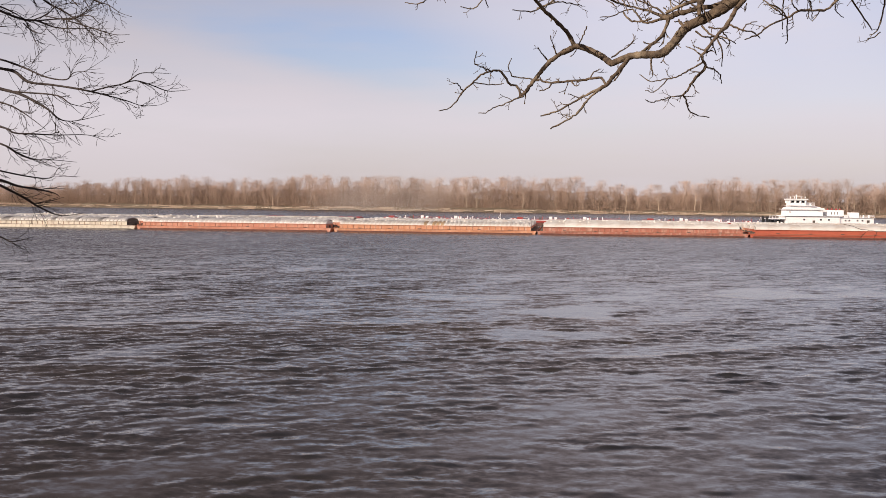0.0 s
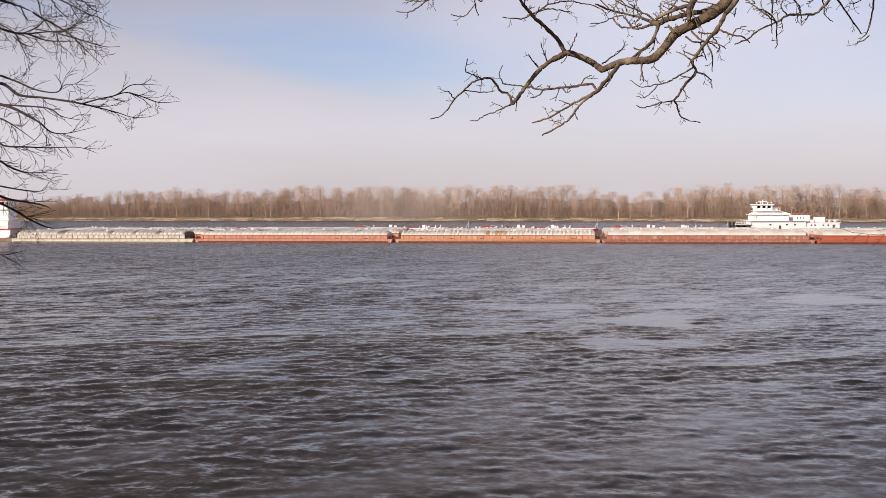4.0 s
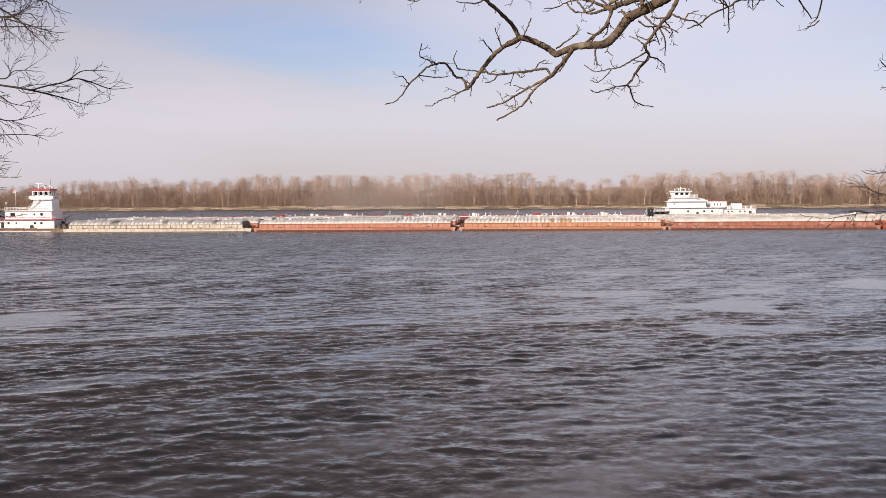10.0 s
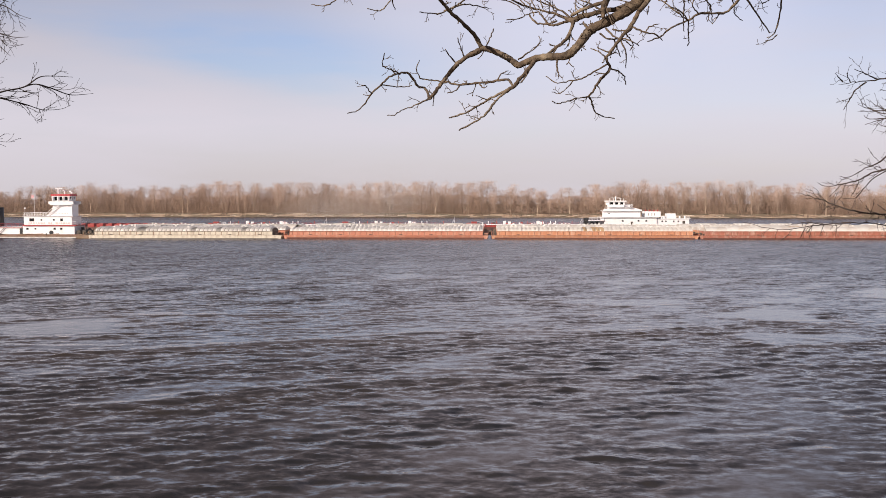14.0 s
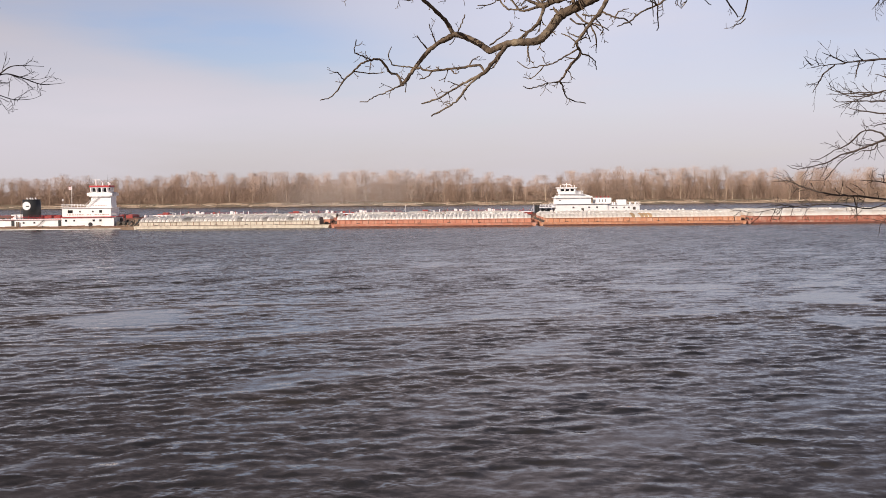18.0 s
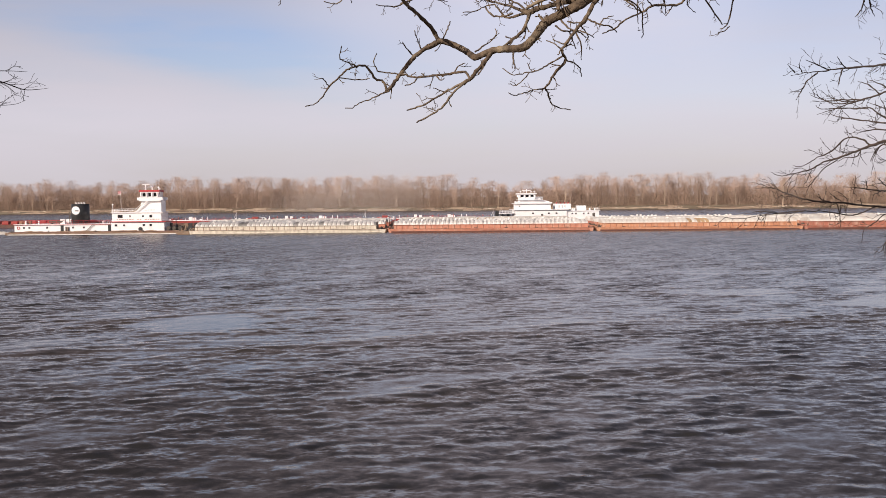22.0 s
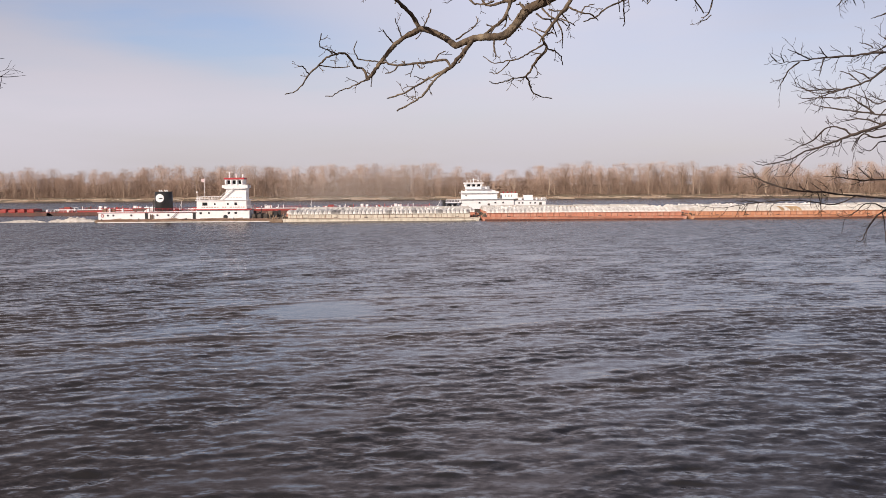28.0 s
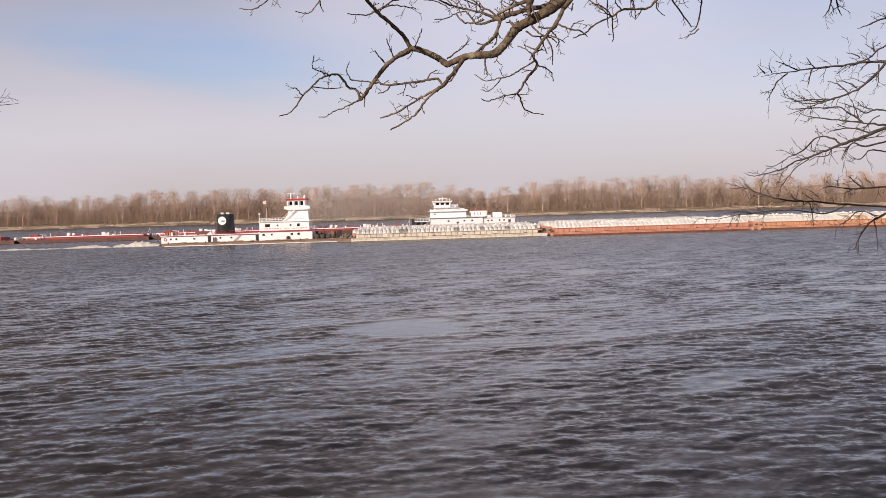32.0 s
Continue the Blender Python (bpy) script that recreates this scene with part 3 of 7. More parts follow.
    return tagged(new("river_water", me), "choppy silty grey-brown river with smooth upwelling patches", "water", kind="structure")


SLOPE = 0.0098
build_ground()
river = build_water()


# ---- far woods ----
TOPS = ((-754, 13.9), (-418, 14.1), (-371, 16.2), (-326, 20.4), (-274, 22.9), (-224, 20.5), (-164, 24.0), (-123, 22.7), (-73, 24.0), (0, 23.1), (40, 22.4), (65, 18.7), (88, 18.1), (111, 20.5), (149, 23.3), (187, 23.1), (249, 21.2), (348, 20.7), (555, 18.3))


def wood_height(x):
    return float(np.interp(x, [t[0] for t in TOPS], [t[1] for t in TOPS]))


def slivers(base, way, length, width, rng):
    """Thin leaf-like blades of twig from points along directions: vertices and triangles."""
    n = len(base)
    side = np.cross(way, rng.normal(size=(n, 3)))
    side /= np.linalg.norm(side, axis=1, keepdims=True) + 1e-9
    a = base - side * width[:, None] / 2
    b = base + side * width[:, None] / 2
    c = base + way * length[:, None]
    v = np.stack([a, b, c], 1).reshape(-1, 3)
    return v, np.arange(3 * n).reshape(n, 3)


def tree_arrays(seed, h, spread, blades, width, fill=0.12):
    """A bare tree of height h: segments of trunk and limbs, and a crown of fine twigs."""
    rng = np.random.default_rng(seed)
    segs, tips = [], []
    lean = rng.normal(0, 0.03, 2)
    trunk = [np.array([0, 0, -0.6])]
    for i in range(1, 7):
        trunk.append(np.array([lean[0] * h * i / 6 + rng.normal(0, 0.18), lean[1] * h * i / 6 + rng.normal(0, 0.18), h * 0.92 * i / 6]))
    r0 = 0.017 * h
    for i in range(6):
        segs.append((trunk[i], trunk[i + 1], r0 * (1 - i / 6.6), r0 * (1 - (i + 1) / 6.6)))
    for i in range(11):
        f = rng.uniform(0.26, 0.92)
        k = min(int(f * 6), 5)
        p = trunk[k] + (trunk[k + 1] - trunk[k]) * (f * 6 - k)
        a = rng.uniform(0, 6.283)
        reach = spread * h * (1.15 - 0.75 * f) * rng.uniform(0.6, 1.1)
        q = p + np.array([math.cos(a) * reach * 0.5, math.sin(a) * reach * 0.5, reach * 0.85])
        e = q + np.array([math.cos(a) * reach * 0.35, math.sin(a) * reach * 0.35, reach * rng.uniform(0.7, 1.2)])
        e[2] = min(e[2], h)
        segs += [(p, q, r0 * 0.42 * (1 - f * 0.5), r0 * 0.26 * (1 - f * 0.5)), (q, e, r0 * 0.26 * (1 - f * 0.5), 0.03)]
        tips += [(p, q), (q, e), (q, e)]
    tips.append((trunk[4], trunk[6]))
    pick = rng.integers(0, len(tips), blades)
    f = rng.random(blades)
    P = np.array([t[0] for t in tips])[pick]
    Q = np.array([t[1] for t in tips])[pick]
    base = P + (Q - P) * f[:, None] + rng.normal(0, 0.075 * h, (blades, 3)) * np.array([1, 1, 1.0])
    low = rng.random(blades) < fill
    base[low] = np.stack([rng.normal(0, 0.13 * h, blades), rng.normal(0, 0.13 * h, blades), rng.uniform(0.02, 0.6, blades) * h], 1)[low]
    base[:, 2] = np.clip(base[:, 2], h * 0.02, h * 0.97)
    way = rng.normal(0, 0.42, (blades, 3)) + np.array([0, 0, 0.95])
    way /= np.linalg.norm(way, axis=1, keepdims=True)
    v, t = slivers(base, way, rng.uniform(0.06, 0.15, blades) * h, rng.uniform(0.6, 1.4, blades) * width, rng)
    return segs, v, t


def tubes(segs, sides=5):
    bm = bmesh.new()
    for a, b, r1, r2 in segs:
        rod(bm, a, b, max(r1, 0.02), sides, max(r2, 0.015))
    return bm


def far_tree(seed, h, spread, bark, tone):
    segs, v, t = tree_arrays(seed, h, spread, 2000, 0.034, 0.02)
    base = new("bare_tree")
    part("trunk", tubes(segs), bark, base)
    crown = new("crown", array_mesh("crown", v, t, TWIGS))
    crown.parent = base
    return tagged(base, f"bare winter tree with a {tone} trunk on the far bank", "tree", "trees of the far bank")


def build_woods():
    rng = np.random.default_rng(11)
    kinds = [far_tree(100 + i, 20.0, s, TRUNK if i in (5, 6) else TRUNK_BROWN, "pale" if i in (5, 6) else "brown") for i, s in enumerate((0.24, 0.30, 0.20, 0.34, 0.26, 0.18, 0.30, 0.22))]
    x, i = -590.0, 0
    while x < 430:
        x += rng.uniform(2.4, 5.2)
        # tall crowns stand clear above a dense lower growth
        h = wood_height(x) * (rng.uniform(0.80, 1.06) if rng.random() < 0.72 else rng.uniform(0.52, 0.76)) / 20.0
        y = 822 + rng.uniform(-5, 12)
        m = pose(x, y + bank_shift(x), 1.9, 0, 0, rng.uniform(0, 360))
        ob = kinds[i] if i < len(kinds) else copy_thing(kinds[rng.choice((5, 6)) if rng.random() < (0.5 if x > -60 else 0.08) else rng.choice((0, 1, 2, 3, 4, 7))], m)
        ob.matrix_basis = m
        ob.scale = (h * rng.uniform(0.85, 1.15),) * 2 + (h,)
        i += 1
    # the deeper rows, joined
    vs, ts, off = [], [], 0
    stock = [tree_arrays(300 + s, 20.0, 0.32, 680, 0.15, 0.45) for s in range(6)]
    bm = bmesh.new()
    for k in range(760):
        x = rng.uniform(-700, 460)
        h = wood_height(x) * (rng.uniform(0.45, 0.72) if k % 5 else rng.uniform(0.78, 1.0)) / 20.0
        y = 836 + rng.uniform(0, 45)
        segs, v, t = stock[k % 6]
        a = rng.uniform(0, 6.283)
        rot = np.array([[math.cos(a), -math.sin(a), 0], [math.sin(a), math.cos(a), 0], [0, 0, 1]])
        vs.append((v @ rot.T) * h + [x, y + bank_shift(x), 2.2])
        ts.append(t + off)
        off += len(v)
        (p, q, r1, r2), top = segs[0], segs[4][1]
        o = Vector((x, y + bank_shift(x), 2.0))
        rod(bm, o, o + Vector(top) * h, 0.30 * h, 4, 0.12 * h)
    woods = new("woods", array_mesh("woods", np.concatenate(vs), np.concatenate(ts), WOODS))
    tagged(woods, "deep bare brown winter woods behind the bank", "woods", kind="stuff")
    trunks = new("woods_trunks", mesh_of("woods_trunks", bm, TRUNK_BROWN))
    trunks.parent = woods
    # brush along the foot of the woods
    n = 270000
    base = np.stack([rng.uniform(-680, 460, n), 818 + rng.gamma(2.0, 6.0, n), np.full(n, 1.3)], 1)
    base[:, 1] += [bank_shift(q) for q in base[:, 0]]
    base[:, 2] += rng.random(n) ** 1.15 * (13.0 + 5.0 * np.array([noise.noise((q * 0.03, 0.0, 5.0)) for q in base[:, 0]]))
    way = rng.normal(0, 0.5, (n, 3)) + np.array([0, 0, 0.9])
    way /= np.linalg.norm(way, axis=1, keepdims=True)
    v, t = slivers(base, way, rng.uniform(0.8, 2.4, n), rng.uniform(0.09, 0.25, n), rng)
    # low clumps and drift on the sand
    m = 9000
    clump = rng.uniform(-680, 460, 260)
    cx = clump[rng.integers(0, 260, m)] + rng.normal(0, 2.6, m)
    drift = np.stack([cx, 800 + rng.gamma(2.0, 2.8, m) + np.array([bank_shift(q) for q in cx]), rng.uniform(0.1, 1.5, m)], 1)
    lie = rng.normal(0, 0.6, (m, 3)) + np.array([0.3, 0, 0.35])
    lie /= np.linalg.norm(lie, axis=1, keepdims=True)
    v2, t2 = slivers(drift, lie, rng.uniform(0.6, 2.6, m), rng.uniform(0.15, 0.5, m), rng)
    v, t = np.concatenate([v, v2]), np.concatenate([t, t2 + len(v)])
    tagged(new("brush", array_mesh("brush", v, t, BRUSH)), "tangled brown brush along the far bank", "brush", kind="stuff")


def driftwood(seed):
    rng = random.Random(seed)
    pile = tagged(new("driftwood_pile"), "bleached driftwood piled on the sandy far bank", "driftwood", "driftwood on the far bank")
    for _ in range(7):
        a, ln = rng.uniform(-0.6, 0.6), rng.uniform(1.5, 4.5)
        x, y, z = rng.uniform(-2.5, 2.5), rng.uniform(-1, 1), rng.uniform(0.0, 0.5)
        part("log", rod(bmesh.new(), (x, y, z), (x + ln * math.cos(a), y + ln * math.sin(a), z + rng.uniform(0, 0.7)), rng.uniform(0.15, 0.3), 6, 0.1), DRIFT, pile)
    return pile


build_woods()
PILES = [driftwood(i) for i in range(4)]
for i in range(46):
    x = -560 + i * 21.5 + random.Random(i).uniform(-9, 9)
    m = pose(x, 802.5 + random.Random(i + 70).uniform(-1, 4) + bank_shift(x), 0.75, 0, 0, random.Random(i).uniform(-25, 25))
    pile = PILES[i] if i < 4 else copy_thing(PILES[i % 4], m)
    pile.matrix_basis = m


# ---- smoke over the far shore ----
def smoke(seed, wide, tall, count):
    """Thin drifting smoke: a cloud of fine pale specks, densest in its middle."""
    rng = np.random.default_rng(seed)
    at = np.stack([rng.normal(0, wide, count), rng.normal(0, 12, count), np.abs(rng.normal(0.42, 0.36, count)) * tall], 1)
    at[:, 0] += 7 * np.sin(at[:, 2] / 6.0 + seed)
    way = rng.normal(0, 1, (count, 3))
    way /= np.linalg.norm(way, axis=1, keepdims=True)
    v, t = slivers(at, way, rng.uniform(0.10, 0.19, count), rng.uniform(0.09, 0.16, count), rng)
    return tagged(new("smoke", array_mesh("smoke", v, t, SMOKE)), "thin pale smoke drifting before the far woods", "smoke", "drifting smoke", "stuff")


SMOKES = [(smoke(61, 22, 23, 64000), -90.0, 2.75), (smoke(62, 14, 25, 26000), -64.0, 2.9), (smoke(63, 17, 16, 22000), -122.0, 2.6)]


# ---- hopper barges ----
LEN, BEAM = 59.6, 10.7


def cover_mesh(name, length, crown, rise, material, ribbed):
    """One arched hatch cover: a shell with a lip at each side and a rounded crown; ribbed ones are narrow, with a raised seam."""
    bm = bmesh.new()
    half, n = 4.62, 12
    if ribbed:
        xs = [-length / 2, -length / 2 + 0.05, -0.12, -0.08, 0.08, 0.12, length / 2 - 0.05, length / 2]
        lift = [-0.6, 0.0, 0.0, 1.0, 1.0, 0.0, 0.0, -0.6]
    else:
        xs = [-length / 2, -length / 2 + 0.08, -length * 0.25, 0, length * 0.25, length / 2 - 0.08, length / 2]
        lift = [0, 0.6, 0.9, 1.0, 0.9, 0.6, 0]
    grid = []
    for x, l in zip(xs, lift):
        row = []
        for j in range(n + 1):
            a = math.pi * j / n
            y = -half * math.cos(a)
            z = crown * math.sin(a) ** 0.9 + rise * l * (0.35 + 0.65 * math.sin(a))
            row.append(bm.verts.new((x, y - (rise * l * 0.8 * (1 if y < 0 else -1) * abs(math.cos(a)) if ribbed else 0), z)))
        grid.append(row)
    for a, b in zip(grid, grid[1:]):
        for j in range(n):
            bm.faces.new((a[j], b[j], b[j + 1], a[j + 1]))
    for row in (grid[0], grid[-1]):
        low = [bm.verts.new((v.co.x, v.co.y * 0.97, max(0, v.co.z - 0.25))) for v in row]
        for j in range(n):
            bm.faces.new((row[j], row[j + 1], low[j + 1], low[j]))
    bmesh.ops.recalc_face_normals(bm, faces=bm.faces)
    return mesh_of(name, bm, material, False)


def hopper_barge(label, hull_mat, cover_mat, ribbed, length=LEN, patch=None):
    """A covered hopper barge, its bow towards +x, the water at z = 0."""
    b = new("covered_barge")
    tagged(b, label, "barge", "barges of the tow")
    h, w = length / 2, BEAM / 2
    bm = bmesh.new()
    prism(bm, [(-h, 0.95), (-h + 0.2, 0.05), (-h + 3.2, -2.4), (h - 7, -2.4), (h - 0.35, 0.0), (h, 0.95)], -w, w)
    part("hull", bm, hull_mat, b)
    part("deck", boxes((-h + 0.15, h - 0.15, -w + 0.1, w - 0.1, 0.954, 0.985)), DECK_RUST, b, "rusty steel deck")
    # rubbing bands along the sides
    for y in (-w, w):
        s = -0.13 if y < 0 else 0.13
        part("rubbing_band", boxes((-h + 0.6, h - 1.4, min(y, y + s), max(y, y + s), 0.72, 0.90), (-h + 0.9, h - 2.4, min(y, y + s), max(y, y + s), 0.10, 0.24)), hull_mat, b)
    # coaming round the hold
    c = h - 1.6
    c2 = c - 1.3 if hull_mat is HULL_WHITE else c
    coam = boxes((-c, c2, -4.70, -4.58, 0.985, 2.2), (-c, c2, 4.58, 4.70, 0.985, 2.2), (-c, -c + 0.12, -4.58, 4.58, 0.985, 2.2), (c2 - 0.12, c2, -4.58, 4.58, 0.985, 2.2))
    part("coaming", coam, hull_mat, b)
    lip = boxes((-c - 0.1, c2 + 0.1, -4.86, -4.70, 2.08, 2.2), (-c - 0.1, c2 + 0.1, 4.70, 4.86, 2.08, 2.2))
    part("coaming_lip", lip, hull_mat, b)
    deep = 0.13
    if hull_mat is HULL_WHITE:
        part("coaming_foot", boxes((-c, c2, -4.78, -4.70, 0.985, 1.07)), STEEL, b, "dark seam along the deck")
        part("coaming_seam", boxes((-c, c2, -4.76, -4.70, 1.98, 2.08)), STEEL, b, "dark seam under the covers")
    rib = raw("coaming_rib", [(-0.05, 0, 0), (0.05, 0, 0), (0.05, -deep, 0), (-0.05, -deep, 0), (-0.05, 0, 1.09), (0.05, 0, 1.09), (0.05, -deep * 0.75, 1.09), (-0.05, -deep * 0.75, 1.09)],
              [(0, 1, 2, 3), (4, 7, 6, 5), (0, 4, 5, 1), (1, 5, 6, 2), (2, 6, 7, 3), (3, 7, 4, 0)], DECK_RUST)
    for i in range(0 if hull_mat is HULL_RED else int((c + c2 - 0.4) / 1.68)):
        r = new("coaming_rib", rib)
        r.parent, r.location = b, (-c + 0.75 + i * 1.68, -4.70, 0.985)
    # covers
    if ribbed:
        n = int((c + c2 - 0.4) / 1.24)
        wide = 0.97 if hull_mat is HULL_WHITE else 1.04
        kinds = [cover_mesh("hatch_cover", wide - 0.06, 1.00, 0.13, COVER_LOW if hull_mat is HULL_WHITE else cover_mat, True), cover_mesh("hatch_cover", wide, 1.08, 0.15, cover_mat, True),
                 cover_mesh("hatch_cover", wide, 0.92, 0.10, cover_mat, True)]
        worn = cover_mesh("hatch_cover", 1.0, 1.05, 0.13, COVER_RUST, True)
        shuffle = random.Random(int(length * 10) + ribbed)
        for i in range(n):
            x = -c + 0.75 + i * 1.24
            o = new("hatch_cover", worn if patch and patch[0] < x < patch[1] and shuffle.random() < 0.7 else kinds[shuffle.choice((0, 1, 1, 1, 1, 2))])
            o.parent, o.location = b, (x + shuffle.uniform(-0.05, 0.05), 0, 2.204 + shuffle.uniform(0, 0.06))
            if shuffle.random() < 0.3:
                part("lifting_lug", boxes((-0.25, 0.25, -0.5, 0.3, 1.0, 1.0 + shuffle.uniform(0.25, 0.55)), bevel=0.03), cover_mat, o)
    else:
        n = 9
        low, high = cover_mesh("hatch_cover", 6.12, 1.20, 0.08, cover_mat, False), cover_mesh("hatch_cover", 6.12, 1.34, 0.08, cover_mat, False)
        for i in range(n):
            o = new("hatch_cover", high if i % 2 else low)
            o.parent, o.location = b, (-c + 3.3 + i * 6.15, 0, 2.204)
            o.scale = (1.03 if i % 2 else 1.0, 1, 1)
    if ribbed:
        # arch added under the ribbed covers, to lighten the dark gaps between them
        part_mesh = cover_mesh("cover_lining", c + c2 - 0.3, 0.84, 0.0, COVER_LOW if hull_mat is HULL_WHITE else cover_mat, False)
        backing = new("cover_lining", part_mesh)
        backing.parent, backing.location = b, ((c2 - c) / 2, 0, 2.204)
    # arched walls that close the hold at both ends
    for x in (-c + 0.06, c2 - 0.06):
        bm = bmesh.new()
        ring = [(-4.5 * math.cos(math.pi * k / 10), 2.2 + 0.92 * math.sin(math.pi * k / 10) ** 0.9) for k in range(11)]
        a = [bm.verts.new((x - 0.05, y, z)) for y, z in ring]
        e = [bm.verts.new((x + 0.05, y, z)) for y, z in ring]
        bm.faces.new(a[::-1])
        bm.faces.new(e)
        for k in range(11):
            bm.faces.new((a[k], a[(k + 1) % 11], e[(k + 1) % 11], e[k]))
        # the cream barge's bow wall is steel-dark, its shade put into the colour
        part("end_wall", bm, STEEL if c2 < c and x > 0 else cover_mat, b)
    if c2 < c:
        # dark plate added over the bow coaming, standing in for that end's shade
        part("bow_shade_plate", boxes((c2, c2 + 0.05, -4.6, 4.6, 0.985, 2.18)), STEEL, b, "plate coloured dark for the shade on the bow end")
    # tarry band at the waterline
    stain = HULL_DARK if hull_mat is HULL_WHITE else HULL_STAIN
    part("waterline_band", boxes((-h + 0.9, h - 1.2, -w - 0.15, -w - 0.002, -0.2, 0.10 if hull_mat is HULL_WHITE else 0.38)), stain, b, "dark stained waterline")
    if hull_mat is not HULL_WHITE:
        part("coaming_foot", boxes((-c, c, -4.76, -4.70, 0.985, 1.06)), DECK_RUST, b, "rusty seam along the deck")
        part("coaming_seam", boxes((-c, c, -4.75, -4.70, 1.99, 2.08)), DECK_RUST, b, "rusty seam under the covers")
    # fittings on the end decks
    for x in (-h + 1.2, h - 1.6):
        for y in (-w + 0.8, w - 0.8):
            head = part("timberhead", rod(bmesh.new(), (x, y, 0.98), (x, y, 1.5), 0.16, 10), STEEL, b)
            part("cross_bar", rod(bmesh.new(), (x - 0.45, y, 1.42), (x + 0.45, y, 1.42), 0.08, 8), STEEL, head)
        winch = part("hand_winch", boxes((x - 0.35, x + 0.35, -0.5, 0.5, 0.985, 1.25)), STEEL, b)
        part("drum", rod(bmesh.new(), (x, -0.62, 1.42), (x, 0.62, 1.42), 0.28, 12), STEEL, winch)
    for x in np.linspace(-22, 22, 6):
        part("kevel", rod(boxes((x - 0.25, x + 0.25, -w + 0.12, -w + 0.4, 0.985, 1.08)), (x - 0.5, -w + 0.26, 1.2), (x + 0.5, -w + 0.26, 1.2), 0.07, 6), STEEL, b)
    part("end_bulkhead_plate", boxes((-h + 0.02, -h + 0.1, -w + 0.3, w - 0.3, 0.985, 1.35)), hull_mat, b)
    return b


TOW = []
CREAM = hopper_barge("cream-painted covered hopper barge with ribbed pale covers", HULL_WHITE, COVER_PALE, 2, 57.2)
bm = bmesh.new()
prism(bm, [(-32.8, 0.80), (-32.5, 0.30), (-28.6, -1.4), (-28.6, 0.90)], -5.2, 5.2)
rake = part("stern_rake", bm, FENDER, CREAM, "rusty raked stern")
for k in range(9):
    gear = random.Random(k + 50)
    gx, gy = gear.uniform(-32.2, -29.0), gear.uniform(-4.8, 3.0)
    part("rigging_gear", rod(bmesh.new(), (gx, gy, 0.85), (gx + gear.uniform(0.3, 1.4), gy + gear.uniform(-0.8, 0.8), 0.95 + gear.uniform(0, 0.9)), gear.uniform(0.12, 0.28), 7), gear.choice((STEEL, FENDER, BLACK)), rake)
ORANGE = hopper_barge("orange covered hopper barge with ribbed pale covers", HULL_ORANGE, COVER_PALE, 2)
WORN = hopper_barge("worn orange-red hopper barge, a rusty yellow patch on its ribbed covers", HULL_WORN, COVER_CREAM, 1, patch=(-3.0, 3.0))
RUSTY = hopper_barge("rust-red hopper barge with smooth stained cream covers", HULL_RUST, COVER_CREAM, False)
BRIGHT = hopper_barge("bright red hopper barge with smooth cream covers", HULL_RED, COVER_CREAM, False)
ORDER = (CREAM, ORANGE, WORN, RUSTY, BRIGHT)
for one, along in zip(ORDER, (44.7, 103.7, 164.2, 224.1, 284.0)):
    TOW.append((one, along, 0.0, 0.0))
ROWS = ((ORANGE, CREAM, ORANGE, WORN, RUSTY), (CREAM, ORANGE, RUSTY, BRIGHT, WORN), (RUSTY, WORN, ORANGE, CREAM, BRIGHT), (ORANGE, BRIGHT, CREAM, RUSTY, ORANGE))
for j, row in enumerate(ROWS):
    for kind, along in zip(row, (44.0, 103.7, 164.2, 224.1, 284.0)):
        TOW.append((copy_thing(kind, pose(0, 0, 0)), along, (BEAM + 0.3) * (j + 1), 0.0))


# ---- towboats ----
def window(name, parent, x, y, z, w, h, side=-1, frame_mat=None):
    """A window in a wall that faces along y: a frame standing proud and a dark pane in it."""
    f = boxes((x - w / 2 - 0.08, x + w / 2 + 0.08, y + side * 0.05, y - side * 0.02, z - h / 2 - 0.08, z - h / 2),
              (x - w / 2 - 0.08, x + w / 2 + 0.08, y + side * 0.05, y - side * 0.02, z + h / 2, z + h / 2 + 0.08),
              (x - w / 2 - 0.08, x - w / 2, y + side * 0.05, y - side * 0.02, z - h / 2, z + h / 2),
              (x + w / 2, x + w / 2 + 0.08, y + side * 0.05, y - side * 0.02, z - h / 2, z + h / 2))
    fr = part(name, f, frame_mat or WHITE, parent)
    part("pane", boxes((x - w / 2, x + w / 2, min(y, y + side * 0.02), max(y, y + side * 0.02), z - h / 2, z + h / 2)), GLASS, fr, "dark glass pane")
    return fr


def disc(bm, x, y, z, r, depth=0.03, sides=28):
    return rod(bm, (x, y, z), (x, y - depth, z), r, sides)


